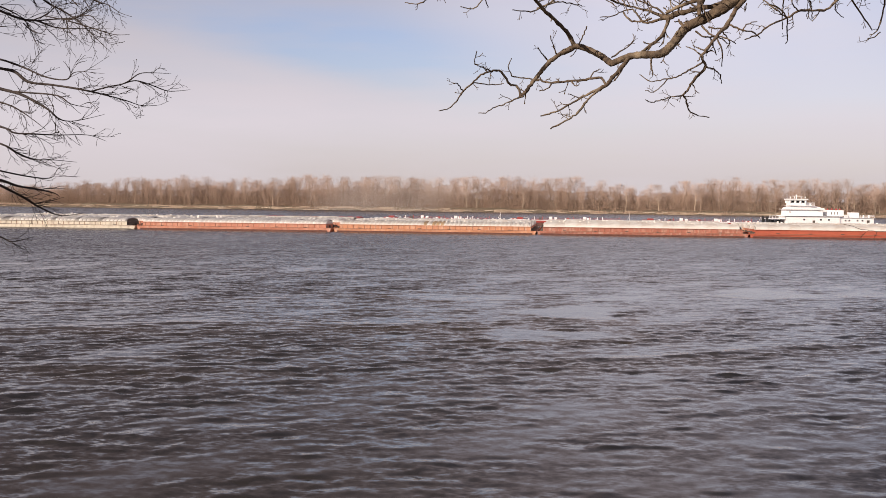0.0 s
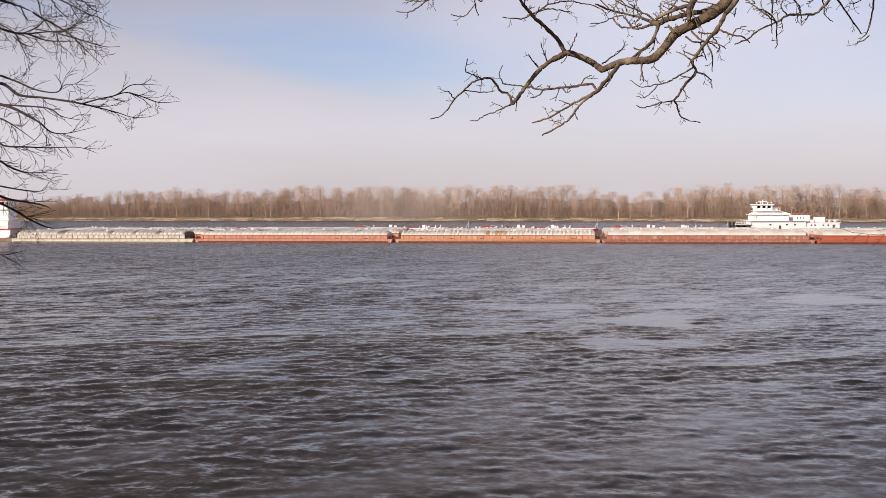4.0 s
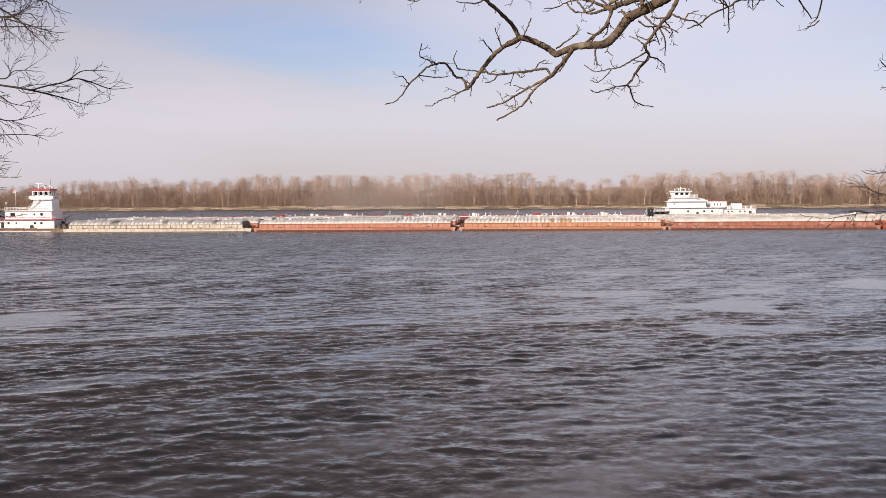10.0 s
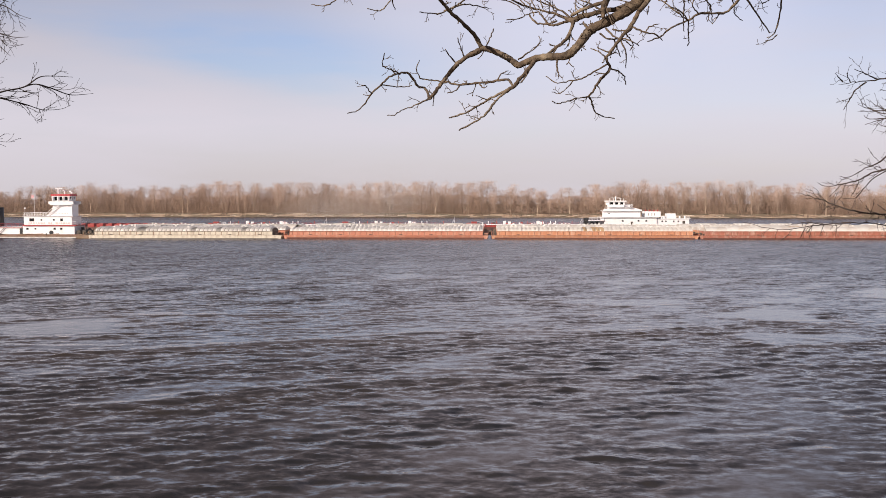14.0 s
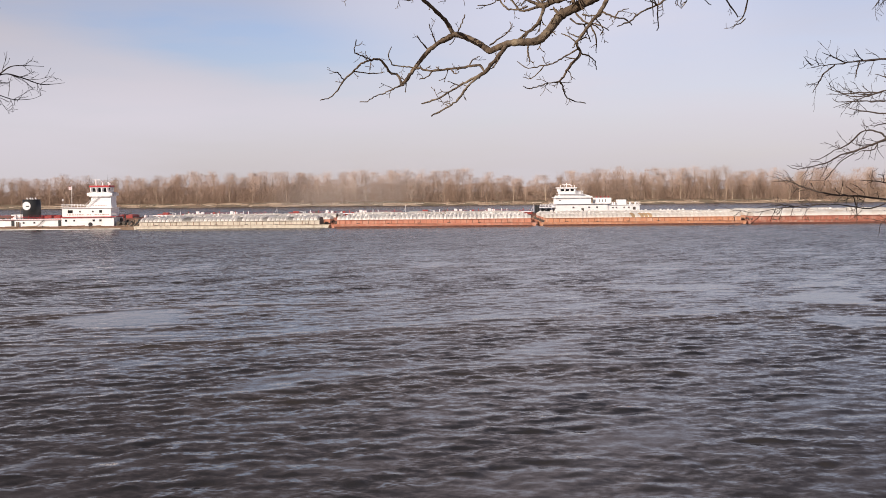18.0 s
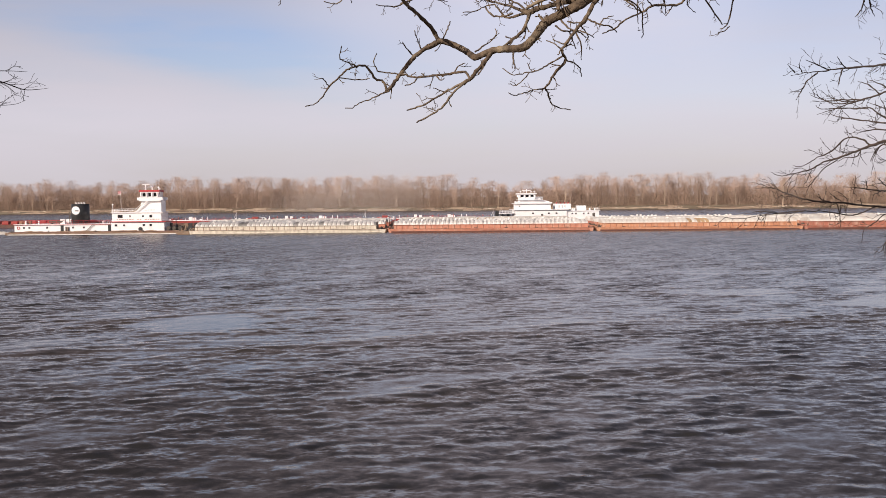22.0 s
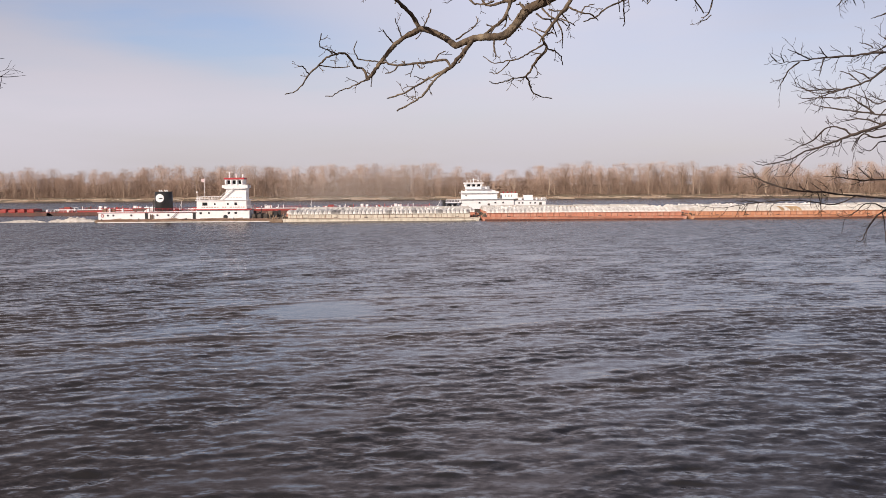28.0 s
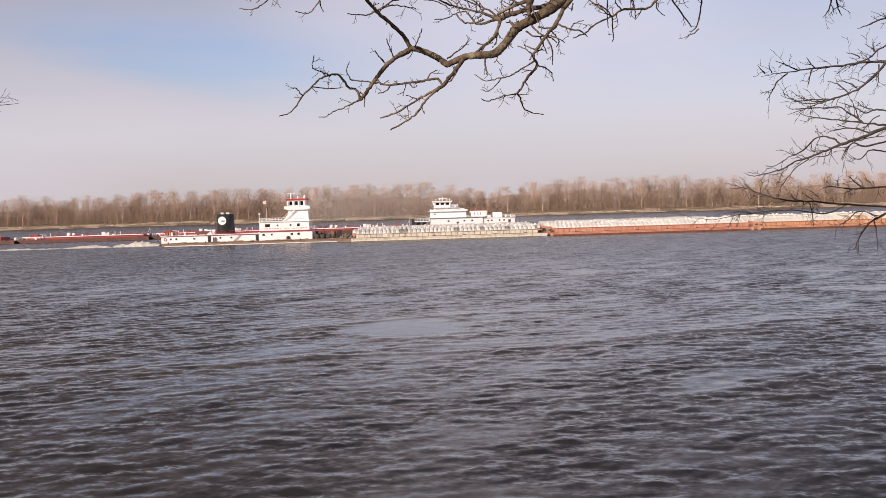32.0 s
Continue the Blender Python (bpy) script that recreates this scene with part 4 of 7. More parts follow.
def pilothouse(parent, x0, x1, y0, y1, z0, z1, roof_mat, over=0.5, slope=0.35):
    """A wheelhouse with outward-leaning windows all round, posts between the panes and an overhanging roof."""
    sill = z0 + (z1 - z0) * 0.46
    head = z1 - (z1 - z0) * 0.10
    top = slope * (head - sill) / (z1 - sill)
    part("pilothouse_wall", boxes((x0, x1, y0, y1, z0, sill)), WHITE, parent)
    part("window_lintel", boxes((x0 - slope, x1 + slope, y0 - slope, y1 + slope, head, z1)), WHITE, parent, "white band over the windows")
    n = 3
    for y, s in ((y0, -1), (y1, 1)):
        for i in range(n):
            a, b = x0 + (x1 - x0) * i / n + 0.26, x0 + (x1 - x0) * (i + 1) / n - 0.26
            bm = bmesh.new()
            bm.faces.new([bm.verts.new(p) for p in ((a, y, sill), (b, y, sill), (b, y + s * top, head), (a, y + s * top, head))])
            bmesh.ops.solidify(bm, geom=bm.faces[:], thickness=0.04)
            part("window_pane", bm, GLASS, parent, "dark wheelhouse window")
        for i in range(n + 1):
            x = x0 + (x1 - x0) * i / n
            part("window_post", rod(bmesh.new(), (x, y, sill), (x, y + s * top, head), 0.40, 4), WHITE, parent)
    for x, s in ((x0, -1), (x1, 1)):
        for i in range(n):
            a, b = y0 + (y1 - y0) * i / n + 0.2, y0 + (y1 - y0) * (i + 1) / n - 0.2
            bm = bmesh.new()
            bm.faces.new([bm.verts.new(p) for p in ((x, a, sill), (x, b, sill), (x + s * top, b, head), (x + s * top, a, head))])
            bmesh.ops.solidify(bm, geom=bm.faces[:], thickness=0.04)
            part("window_pane", bm, GLASS, parent, "dark wheelhouse window")
        for i in range(1, n):
            y = y0 + (y1 - y0) * i / n
            part("window_post", rod(bmesh.new(), (x, y, sill), (x + s * top, y, head), 0.30, 4), WHITE, parent)
    part("pilothouse_roof", boxes((x0 - over, x1 + over, y0 - over, y1 + over, z1, z1 + 0.5), bevel=0.08), roof_mat, parent)


def front_towboat():
    """A white towboat with red trim and a black stack, its bow towards +x; x = 0 at the pilothouse, the water at z = 0."""
    b = new("red_trimmed_towboat")
    tagged(b, "white towboat with red trim and a black funnel pushing barges", "towboat")
    w = 5.2
    bm = bmesh.new()
    prism(bm, [(-42.6, 1.0), (-42.0, -0.2), (-39, -2.2), (10, -2.2), (12.0, 1.0)], -w, w)
    part("hull", bm, FENDER, b, "scuffed rusty hull with a worn rubbing strip")
    part("main_deck", boxes((-42.4, 11.8, -w + 0.05, w - 0.05, 1.004, 1.06)), STEEL, b)
    for z in (0.25, 0.78):
        part("fender_strip", boxes((-42.0, 11.0, -w - 0.14, -w, z, z + 0.16), (-42.0, 11.0, w, w + 0.14, z, z + 0.16)), FENDER, b)
    hw = 4.2
    aft = part("aft_deckhouse", boxes((-39.8, -11.4, -hw, hw, 1.06, 3.05), bevel=0.05), WHITE, b)
    low = part("forward_deckhouse", boxes((-11.4, 4.2, -hw, hw, 1.06, 3.65), bevel=0.05), WHITE, b)
    part("aft_roof_edge", boxes((-40.2, -11.45, -hw - 0.3, hw + 0.3, 3.054, 3.13)), RED, b, "red-edged deckhouse roof")
    part("aft_roof", boxes((-40.1, -11.5, -hw, hw, 3.134, 3.26)), WHITE, b)
    part("forward_roof_edge", boxes((-11.4, 4.8, -hw - 0.4, hw + 0.4, 3.654, 3.75), (-11.3, 4.7, -hw - 0.1, hw + 0.1, 3.75, 3.86)), RED, b, "red-edged deck over the forward house")
    mid = part("second_deckhouse", boxes((-11.2, 3.3, -3.9, 3.9, 3.86, 6.35), bevel=0.05), WHITE, b)
    part("second_roof_edge", boxes((-11.5, 3.8, -4.2, 4.2, 6.354, 6.50)), WHITE, b)
    tower = bmesh.new()
    prism(tower, [(-4.6, 6.5), (3.1, 6.5), (3.1, 9.7), (-2.6, 9.7), (-3.0, 8.2)], -3.1, 2.0)
    tow = part("stair_tower", tower, WHITE, b)
    part("bridge_deck", boxes((-3.2, 3.1, -3.7, 2.4, 9.704, 9.86)), WHITE, b)
    pilothouse(b, -2.7, 2.1, -2.6, 1.4, 9.86, 12.4, RED, over=0.6, slope=0.35)
    wing = boxes((-3.2, 3.1, -3.7, -3.62, 9.86, 10.75), (-3.2, 3.1, 2.32, 2.4, 9.86, 10.75), (-3.2, -3.12, -3.62, 2.32, 9.86, 10.75))
    part("bridge_bulwark", wing, WHITE, b)
    for y in (-3.67, 2.37):
        part("bulwark_rail", boxes((-3.25, 3.15, y - 0.09, y + 0.09, 10.754, 10.9)), WHITE, b)
    for x in (-3.5, 3.4):
        for y in (-3.2, 1.9):
            part("bridge_wing", boxes((x - 0.3, x + 0.3, y - 0.5, y + 0.5, 9.9, 10.75), bevel=0.05), WHITE, b)
    # masts, radar and searchlights on the roof
    part("mast", rod(boxes((-3.2, -1.0, -0.12, 0.12, 14.5, 14.66)), (-2.2, 0, 12.9), (-2.2, 0, 14.6), 0.2, 8), WHITE, b)
    part("radar", boxes((-0.4, -0.1, -1.2, 1.2, 13.9, 14.1), (-0.4, -0.1, -0.12, 0.12, 12.9, 13.9)), WHITE, b)
    part("whip_aerial", rod(bmesh.new(), (1.0, 1.0, 12.9), (1.0, 1.0, 16.0), 0.04, 5), STEEL, b)
    part("searchlight", disc(rod(bmesh.new(), (2.0, -1.6, 12.9), (2.0, -1.6, 13.5), 0.07, 6), 2.0, -1.4, 13.7, 0.24, 0.4, 14), WHITE, b)
    part("satellite_dome", bmesh_dome(1.6, 0.9, 13.25, 0.36), WHITE, b)
    # outside stairs on the tower
    st = bmesh.new()
    rod(st, (-4.4, -3.6, 6.5), (-0.6, -3.6, 9.8), 0.10, 5)
    rod(st, (-4.4, -3.3, 7.4), (-0.6, -3.3, 10.7), 0.05, 5)
    for i in range(10):
        f = i / 9
        box(st, -4.4 + 3.8 * f - 0.14, -4.4 + 3.8 * f + 0.14, -3.9, -3.1, 6.5 + 3.3 * f, 6.55 + 3.3 * f)
    part("stairway", st, WHITE, b)
    # windows and doors on both sides of the houses
    for side, y in ((-1, -hw), (1, hw)):
        for x in (-37.0, -35.4, -30.2, -22.6, -19.4):
            window("window", aft, x, y, 2.25, 0.55, 0.5, side)
        for x in (-25.8, -11.9):
            part("doorway", boxes((x - 0.45, x + 0.45, min(y, y + side * 0.05), max(y, y + side * 0.05), 1.1, 2.85)), BLACK, aft, "dark open doorway")
        for x in (-24.6, -24.0):
            part("gas_bottle", rod(bmesh.new(), (x, y + side * 0.3, 1.06), (x, y + side * 0.3, 2.5), 0.16, 10), FENDER, aft, "tan gas bottle")
        for x in (-10.0, -1.8, 0.2):
            window("window", low, x, y, 2.75, 0.7, 0.6, side)
        window("window", low, -7.6, y, 2.75, 0.5, 0.5, side)
        part("wall_vent", disc(bmesh.new(), -2.8, y, 1.6, 0.62, side * -0.12), BLACK, low, "round dark fan opening")
    for side, y in ((-1, -3.9), (1, 3.9)):
        window("window", mid, -8.8, y, 5.35, 1.3, 0.75, side, STEEL)
        window("window", mid, -5.9, y, 5.35, 0.45, 0.5, side)
        window("window", mid, -2.1, y, 5.35, 0.5, 0.5, side)
        window("window", mid, 0.2, y, 5.35, 0.8, 0.8, side)
    name = bmesh.new()
    x = -9.8
    for k in range(17):
        wd = 0.34 + 0.16 * ((k * 7) % 3)
        if k not in (7, 10):
            box(name, x, x + wd, -3.96, -3.905, 4.30, 4.56)
        x += wd + 0.26
    tagged(part("name_board", name, LETTER, mid, "row of small red lettering bars"), kind="stuff")
    plate = bmesh.new()
    x = -2.2
    for k in range(9):
        box(plate, x, x + 0.3, -3.16, -3.105, 7.0, 7.2)
        x += 0.46
    tagged(part("name_board", plate, LETTER, tow, "row of small red lettering bars"), kind="stuff")
    # the black stack with a white disc, pipes on top
    st = bmesh.new()
    bmesh.ops.create_cone(st, cap_ends=True, segments=40, radius1=2.65, radius2=2.55, depth=5.5, matrix=Matrix.Translation((-21.7, 0, 6.2)) @ Matrix.Diagonal((1, 1.05, 1, 1)))
    stack = part("funnel", st, BLACK, b, "broad black funnel", True)
    for side in (-1, 1):
        part("funnel_disc", disc(bmesh.new(), -22.2, side * 2.68, 7.15, 1.2, -side * 0.06, 36), WHITE, stack, "plain white disc")
        part("disc_mark", boxes((-22.4, -21.4, min(side * 2.74, side * 2.77), max(side * 2.74, side * 2.77), 6.9, 7.2)), BLACK, stack, "small dark mark")
    for x in (-22.2, -20.6):
        for y in (-1.2, 1.2):
            part("exhaust_pipe", rod(bmesh.new(), (x, y, 8.7), (x - 0.5, y, 9.5), 0.2, 10), WHITE, stack, "pale exhaust pipe")
    part("funnel_cap", rod(bmesh.new(), (-21.7, 0, 8.954), (-21.7, 0, 9.02), 2.6, 40), BLACK, stack)
    # gear on the aft deck
    part("vent_post", rod(bmesh.new(), (-24.4, -1.5, 3.26), (-24.4, -1.5, 6.7), 0.14, 8), STEEL, b)
    part("skiff", skiff_mesh(-28.0, -2.2, 3.55), STEEL, b, "small dark skiff on the roof")
    part("air_tank", rod(bmesh.new(), (-27.5, 1.4, 4.0), (-24.8, 1.4, 4.0), 0.6, 14), WHITE, b)
    part("deck_crate", boxes((-26.8, -25.4, -2.9, -1.6, 3.26, 4.6), bevel=0.04), WHITE, b)
    for x in (-38.6, -37.2, -36.0):
        part("deck_locker", boxes((x - 0.5, x + 0.5, -2.6, -1.4, 3.26, 4.15), bevel=0.05), FENDER, b, "tan deck locker")
    for x in (-36.8, -33.0):
        part("vent_cowl", bmesh_dome(x, -3.0, 3.95, 0.35, rod(bmesh.new(), (x, -3.0, 3.26), (x, -3.0, 4.0), 0.3, 12)), WHITE, b)
    part("aft_railing", railing(bmesh.new(), [(-40.0, -hw, 3.26), (-11.6, -hw, 3.26)], 0.95), RED, b, "red deck railing")
    part("aft_railing", railing(bmesh.new(), [(-40.0, hw, 3.26), (-11.6, hw, 3.26)], 0.95), RED, b, "red deck railing")
    part("upper_railing", railing(bmesh.new(), [(-4.6, -4.0, 6.5), (-11.3, -4.0, 6.5), (-11.3, 4.0, 6.5), (-4.6, 4.0, 6.5)], 0.95, gap=1.0), WHITE, b)
    part("forward_railing", railing(bmesh.new(), [(3.4, -4.4, 3.86), (4.7, -4.4, 3.86), (4.7, 4.4, 3.86), (3.4, 4.4, 3.86)], 0.95), WHITE, b)
    part("life_ring", ring_mesh(-38.6, -hw - 0.08, 2.2, 0.38), RED, b, "red life ring")
    part("signal_lamp", rod(bmesh_dome(-11.2, -3.0, 8.75, 0.28), (-11.2, -3.0, 6.5), (-11.2, -3.0, 8.7), 0.05, 6), WHITE, b)
    part("ladder", rod(rod(bmesh.new(), (-18.9, -hw - 0.2, 1.1), (-16.8, -hw - 0.2, 3.1), 0.06, 5), (-18.4, -hw - 0.2, 1.1), (-16.3, -hw - 0.2, 3.1), 0.06, 5), STEEL, b)
    # flag on a tall staff
    staff = part("flagstaff", rod(bmesh.new(), (-9.6, 0, 6.5), (-9.6, 0, 12.8), 0.05, 6), WHITE, b)
    for k in range(6):
        part("flag_stripe", boxes((-10.5, -9.66, -0.02, 0.02, 11.75 + k * 0.15, 11.75 + k * 0.15 + 0.147)), RED if k % 2 else WHITE, staff, "red stripe" if k % 2 else "white stripe")
    # towing knees and winches on the bow
    for y in (-3.6, 3.6):
        kn = bmesh.new()
        prism(kn, [(10.6, 1.06), (12.2, 0.2), (12.2, 3.2), (11.5, 3.2)], y - 0.5, y + 0.5)
        part("tow_knee", kn, BLACK, b, "black towing knee")
    for x in (5.4, 7.0, 8.8):
        for y in (-3.4, 3.4):
            part("deck_winch", rod(boxes((x - 0.6, x + 0.6, y - 0.7, y + 0.7, 1.06, 1.4)), (x, y - 0.8, 1.9), (x, y + 0.8, 1.9), 0.55, 14), STEEL, b)
    pick = random.Random(4)
    for _ in range(9):
        x, y, s = pick.uniform(5.0, 10.2), pick.uniform(-3.0, 2.6), pick.uniform(0.3, 0.6)
        part("deck_gear", boxes((x - s, x + s, y - s, y + s, 1.06, 1.06 + pick.uniform(0.8, 2.2)), bevel=0.06), pick.choice((STEEL, BLACK, FENDER)), b)
    part("bow_railing", railing(bmesh.new(), [(5, -4.9, 1.06), (10.4, -4.9, 1.06)], 1.0), STEEL, b)
    part("capstan", rod(bmesh.new(), (9.8, 0, 1.06), (9.8, 0, 2.2), 0.5, 12, 0.4), STEEL, b)
    part("deck_davit", rod(rod(bmesh.new(), (7.6, -4.0, 1.06), (7.6, -4.0, 4.2), 0.12, 6), (7.6, -4.0, 4.2), (9.6, -4.0, 5.0), 0.09, 6), BLACK, b, "black deck crane")
    return b


def bmesh_dome(x, y, z, r, bm=None):
    bm = bm or bmesh.new()
    bmesh.ops.create_uvsphere(bm, u_segments=14, v_segments=8, radius=r, matrix=Matrix.Translation((x, y, z)))
    return bm


def ring_mesh(x, y, z, r, thick=0.09, n=20, k=8):
    bm = bmesh.new()
    rows = [[bm.verts.new((x + (r + thick * math.cos(v)) * math.cos(u), y + thick * math.sin(v), z + (r + thick * math.cos(v)) * math.sin(u)))
             for v in (2 * math.pi * j / k for j in range(k))] for u in (2 * math.pi * i / n for i in range(n))]
    for i in range(n):
        for j in range(k):
            bm.faces.new((rows[i][j], rows[i][(j + 1) % k], rows[(i + 1) % n][(j + 1) % k], rows[(i + 1) % n][j]))
    bmesh.ops.recalc_face_normals(bm, faces=bm.faces)
    return bm


def skiff_mesh(x, y, z):
    bm = bmesh.new()
    prism(bm, [(x - 2.2, z + 0.7), (x - 2.0, z), (x + 1.4, z), (x + 2.4, z + 0.75)], y - 0.75, y + 0.75)
    box(bm, x - 1.6, x - 1.3, y - 0.7, y + 0.7, z - 0.29, z)
    box(bm, x + 0.8, x + 1.1, y - 0.7, y + 0.7, z - 0.29, z)
    return bm


def back_towboat():
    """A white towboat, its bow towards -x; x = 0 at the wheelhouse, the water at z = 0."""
    b = new("white_towboat")
    tagged(b, "all-white towboat with a tall stepped deckhouse behind the tow", "towboat")
    w = 5.8
    bm = bmesh.new()
    prism(bm, [(-11.4, 1.5), (-10.2, -2.2), (25.0, -2.2), (28.0, 0.2), (28.2, 1.5)], -w, w)
    part("hull", bm, HULL_DARK, b, "dark hull")
    part("main_deck", boxes((-11.2, 28.0, -w + 0.05, w - 0.05, 1.504, 1.56)), STEEL, b)
    low = part("main_deckhouse", boxes((-5.2, 15.2, -5.0, 5.0, 1.56, 5.2), bevel=0.05), WHITE, b)
    aft = part("aft_deckhouse", boxes((15.2, 27.6, -4.6, 4.6, 1.56, 4.65), bevel=0.05), WHITE, b)
    part("main_roof_edge", boxes((-6.2, 15.8, -5.6, 5.6, 5.204, 5.36)), WHITE, b)
    part("aft_roof_edge", boxes((15.8, 28.0, -4.9, 4.9, 4.654, 4.80)), WHITE, b)
    mid = part("second_deckhouse", boxes((-4.6, 8.9, -4.2, 4.2, 5.36, 7.6), bevel=0.05), WHITE, b)
    part("second_roof_edge", boxes((-5.3, 9.4, -4.9, 4.9, 7.604, 7.78)), WHITE, b)
    eng = part("engine_casing", boxes((10.8, 16.9, -3.6, 3.6, 5.36, 7.5), bevel=0.2), WHITE, b)
    small = part("aft_cabin", boxes((19.6, 22.9, -2.2, 2.2, 4.80, 6.7), bevel=0.12), WHITE, b)
    part("tower_deckhouse", boxes((-3.0, 5.2, -3.4, 3.4, 7.78, 9.1), bevel=0.05), WHITE, b)
    sweep = bmesh.new()
    prism(sweep, [(5.2, 7.78), (9.2, 7.78), (8.4, 8.5), (6.6, 8.9), (5.2, 9.0)], -3.2, 3.2)
    part("stepped_house", sweep, WHITE, b)
    fore = bmesh.new()
    prism(fore, [(-3.0, 7.78), (-4.4, 7.78), (-4.2, 8.3), (-3.0, 8.5)], -3.4, 3.4)
    part("bridge_front", fore, WHITE, b)
    part("second_bulwark", boxes((-5.2, -4.6, -4.85, -4.75, 7.78, 8.6), (-4.6, 9.3, -4.85, -4.75, 7.78, 8.25)), WHITE, b)
    part("bridge_deck", boxes((-3.6, 5.9, -4.3, 4.3, 9.104, 9.25)), WHITE, b)
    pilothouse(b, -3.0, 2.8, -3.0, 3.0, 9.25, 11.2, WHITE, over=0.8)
    part("bridge_railing", railing(bmesh.new(), [(2.9, -4.1, 9.25), (5.8, -4.1, 9.25), (5.8, 4.1, 9.25), (2.9, 4.1, 9.25)], 1.0, 0.05, 1.2), WHITE, b)
    part("bridge_locker", boxes((3.2, 5.2, -2.0, 2.0, 9.25, 10.1), bevel=0.05), WHITE, b)
    part("mast", rod(boxes((-1.6, 1.6, -0.12, 0.12, 12.6, 12.8)), (0, 0, 11.7), (0, 0, 13.3), 0.18, 8), WHITE, b)
    part("radar", boxes((1.6, 2.0, -1.4, 1.4, 12.3, 12.5), (1.7, 1.9, -0.1, 0.1, 11.7, 12.3)), WHITE, b)
    for x in (-2.6, -1.2, 2.8):
        part("searchlight", disc(rod(bmesh.new(), (x, -2.0, 11.7), (x, -2.0, 12.1), 0.07, 6), x, -1.8, 12.3, 0.2, 0.4, 14), WHITE, b)
    part("whip_aerial", rod(bmesh.new(), (2.4, 1.0, 11.7), (2.4, 1.0, 14.6), 0.04, 5), STEEL, b)
    for side, y in ((-1, -5.0), (1, 5.0)):
        for x in (1.9, 8.0, 11.0):
            window("window", low, x, y, 3.9, 0.7, 0.6, side)
        part("doorway", boxes((5.0, 5.9, min(y, y + side * 0.05), max(y, y + side * 0.05), 1.6, 3.6)), STEEL, low, "dark doorway")
    for side, y in ((-1, -4.5), (1, 4.5)):
        window("window", mid, -3.2, y * 4.2 / 4.5, 6.7, 0.5, 0.4, side)
    for side, y in ((-1, -3.6), (1, 3.6)):
        for x in (12.2, 13.4, 14.5):
            part("louvre", boxes((x - 0.12, x + 0.12, min(y, y + side * 0.04), max(y, y + side * 0.04), 5.9, 6.9)), STEEL, eng, "narrow grey louvre")
    for side, y in ((-1, -4.6), (1, 4.6)):
        for x in (17.2, 18.6, 21.6, 23.4):
            window("window", aft, x, y, 3.7, 0.6, 0.55, side)
        part("doorway", boxes((25.0, 26.0, min(y, y + side * 0.05), max(y, y + side * 0.05), 1.6, 3.9)), STEEL, aft, "dark doorway")
    for x in (11.6, 13.2, 14.8, 16.2):
        part("exhaust_pipe", rod(bmesh.new(), (x, 0, 7.5), (x + 0.2, 0, 8.1), 0.25, 10), RED, b, "short red exhaust pipe")
    for x in (17.4, 18.2, 24.2, 26.2):
        part("vent_cowl", bmesh_dome(x, -3.0, 5.4, 0.34, rod(bmesh.new(), (x, -3.0, 4.8), (x, -3.0, 5.4), 0.28, 10)), WHITE, b)
    part("aft_railing", railing(bmesh.new(), [(15.8, -4.6, 4.8), (27.8, -4.6, 4.8), (27.8, 4.6, 4.8)], 0.95), WHITE, b)
    part("fore_railing", railing(bmesh.new(), [(-11.0, -5.5, 4.1), (-5.6, -5.5, 4.1)], 1.1, 0.06, 1.0), WHITE, b)
    part("fore_platform", boxes((-11.2, -5.3, -5.6, 5.6, 3.95, 4.1)), WHITE, b)
    for x in (-10.6, -8.8, -7.0):
        for y in (-5.2, 5.2):
            part("platform_post", rod(bmesh.new(), (x, y, 1.56), (x, y, 3.95), 0.14, 6), BLACK, b, "black post")
    for x in (-9.6, -7.4):
        part("deck_winch", rod(boxes((x - 0.7, x + 0.7, -3.8, -2.0, 1.56, 2.0)), (x, -4.0, 2.8), (x, -1.8, 2.8), 0.9, 14), BLACK, b, "black deck winch")
    for y in (-3.6, 3.6):
        kn = bmesh.new()
        prism(kn, [(-10.8, 1.56), (-11.9, 0.3), (-11.9, 4.9), (-11.2, 4.9)], y - 0.5, y + 0.5)
        part("tow_knee", kn, BLACK, b, "black towing knee")
    return b


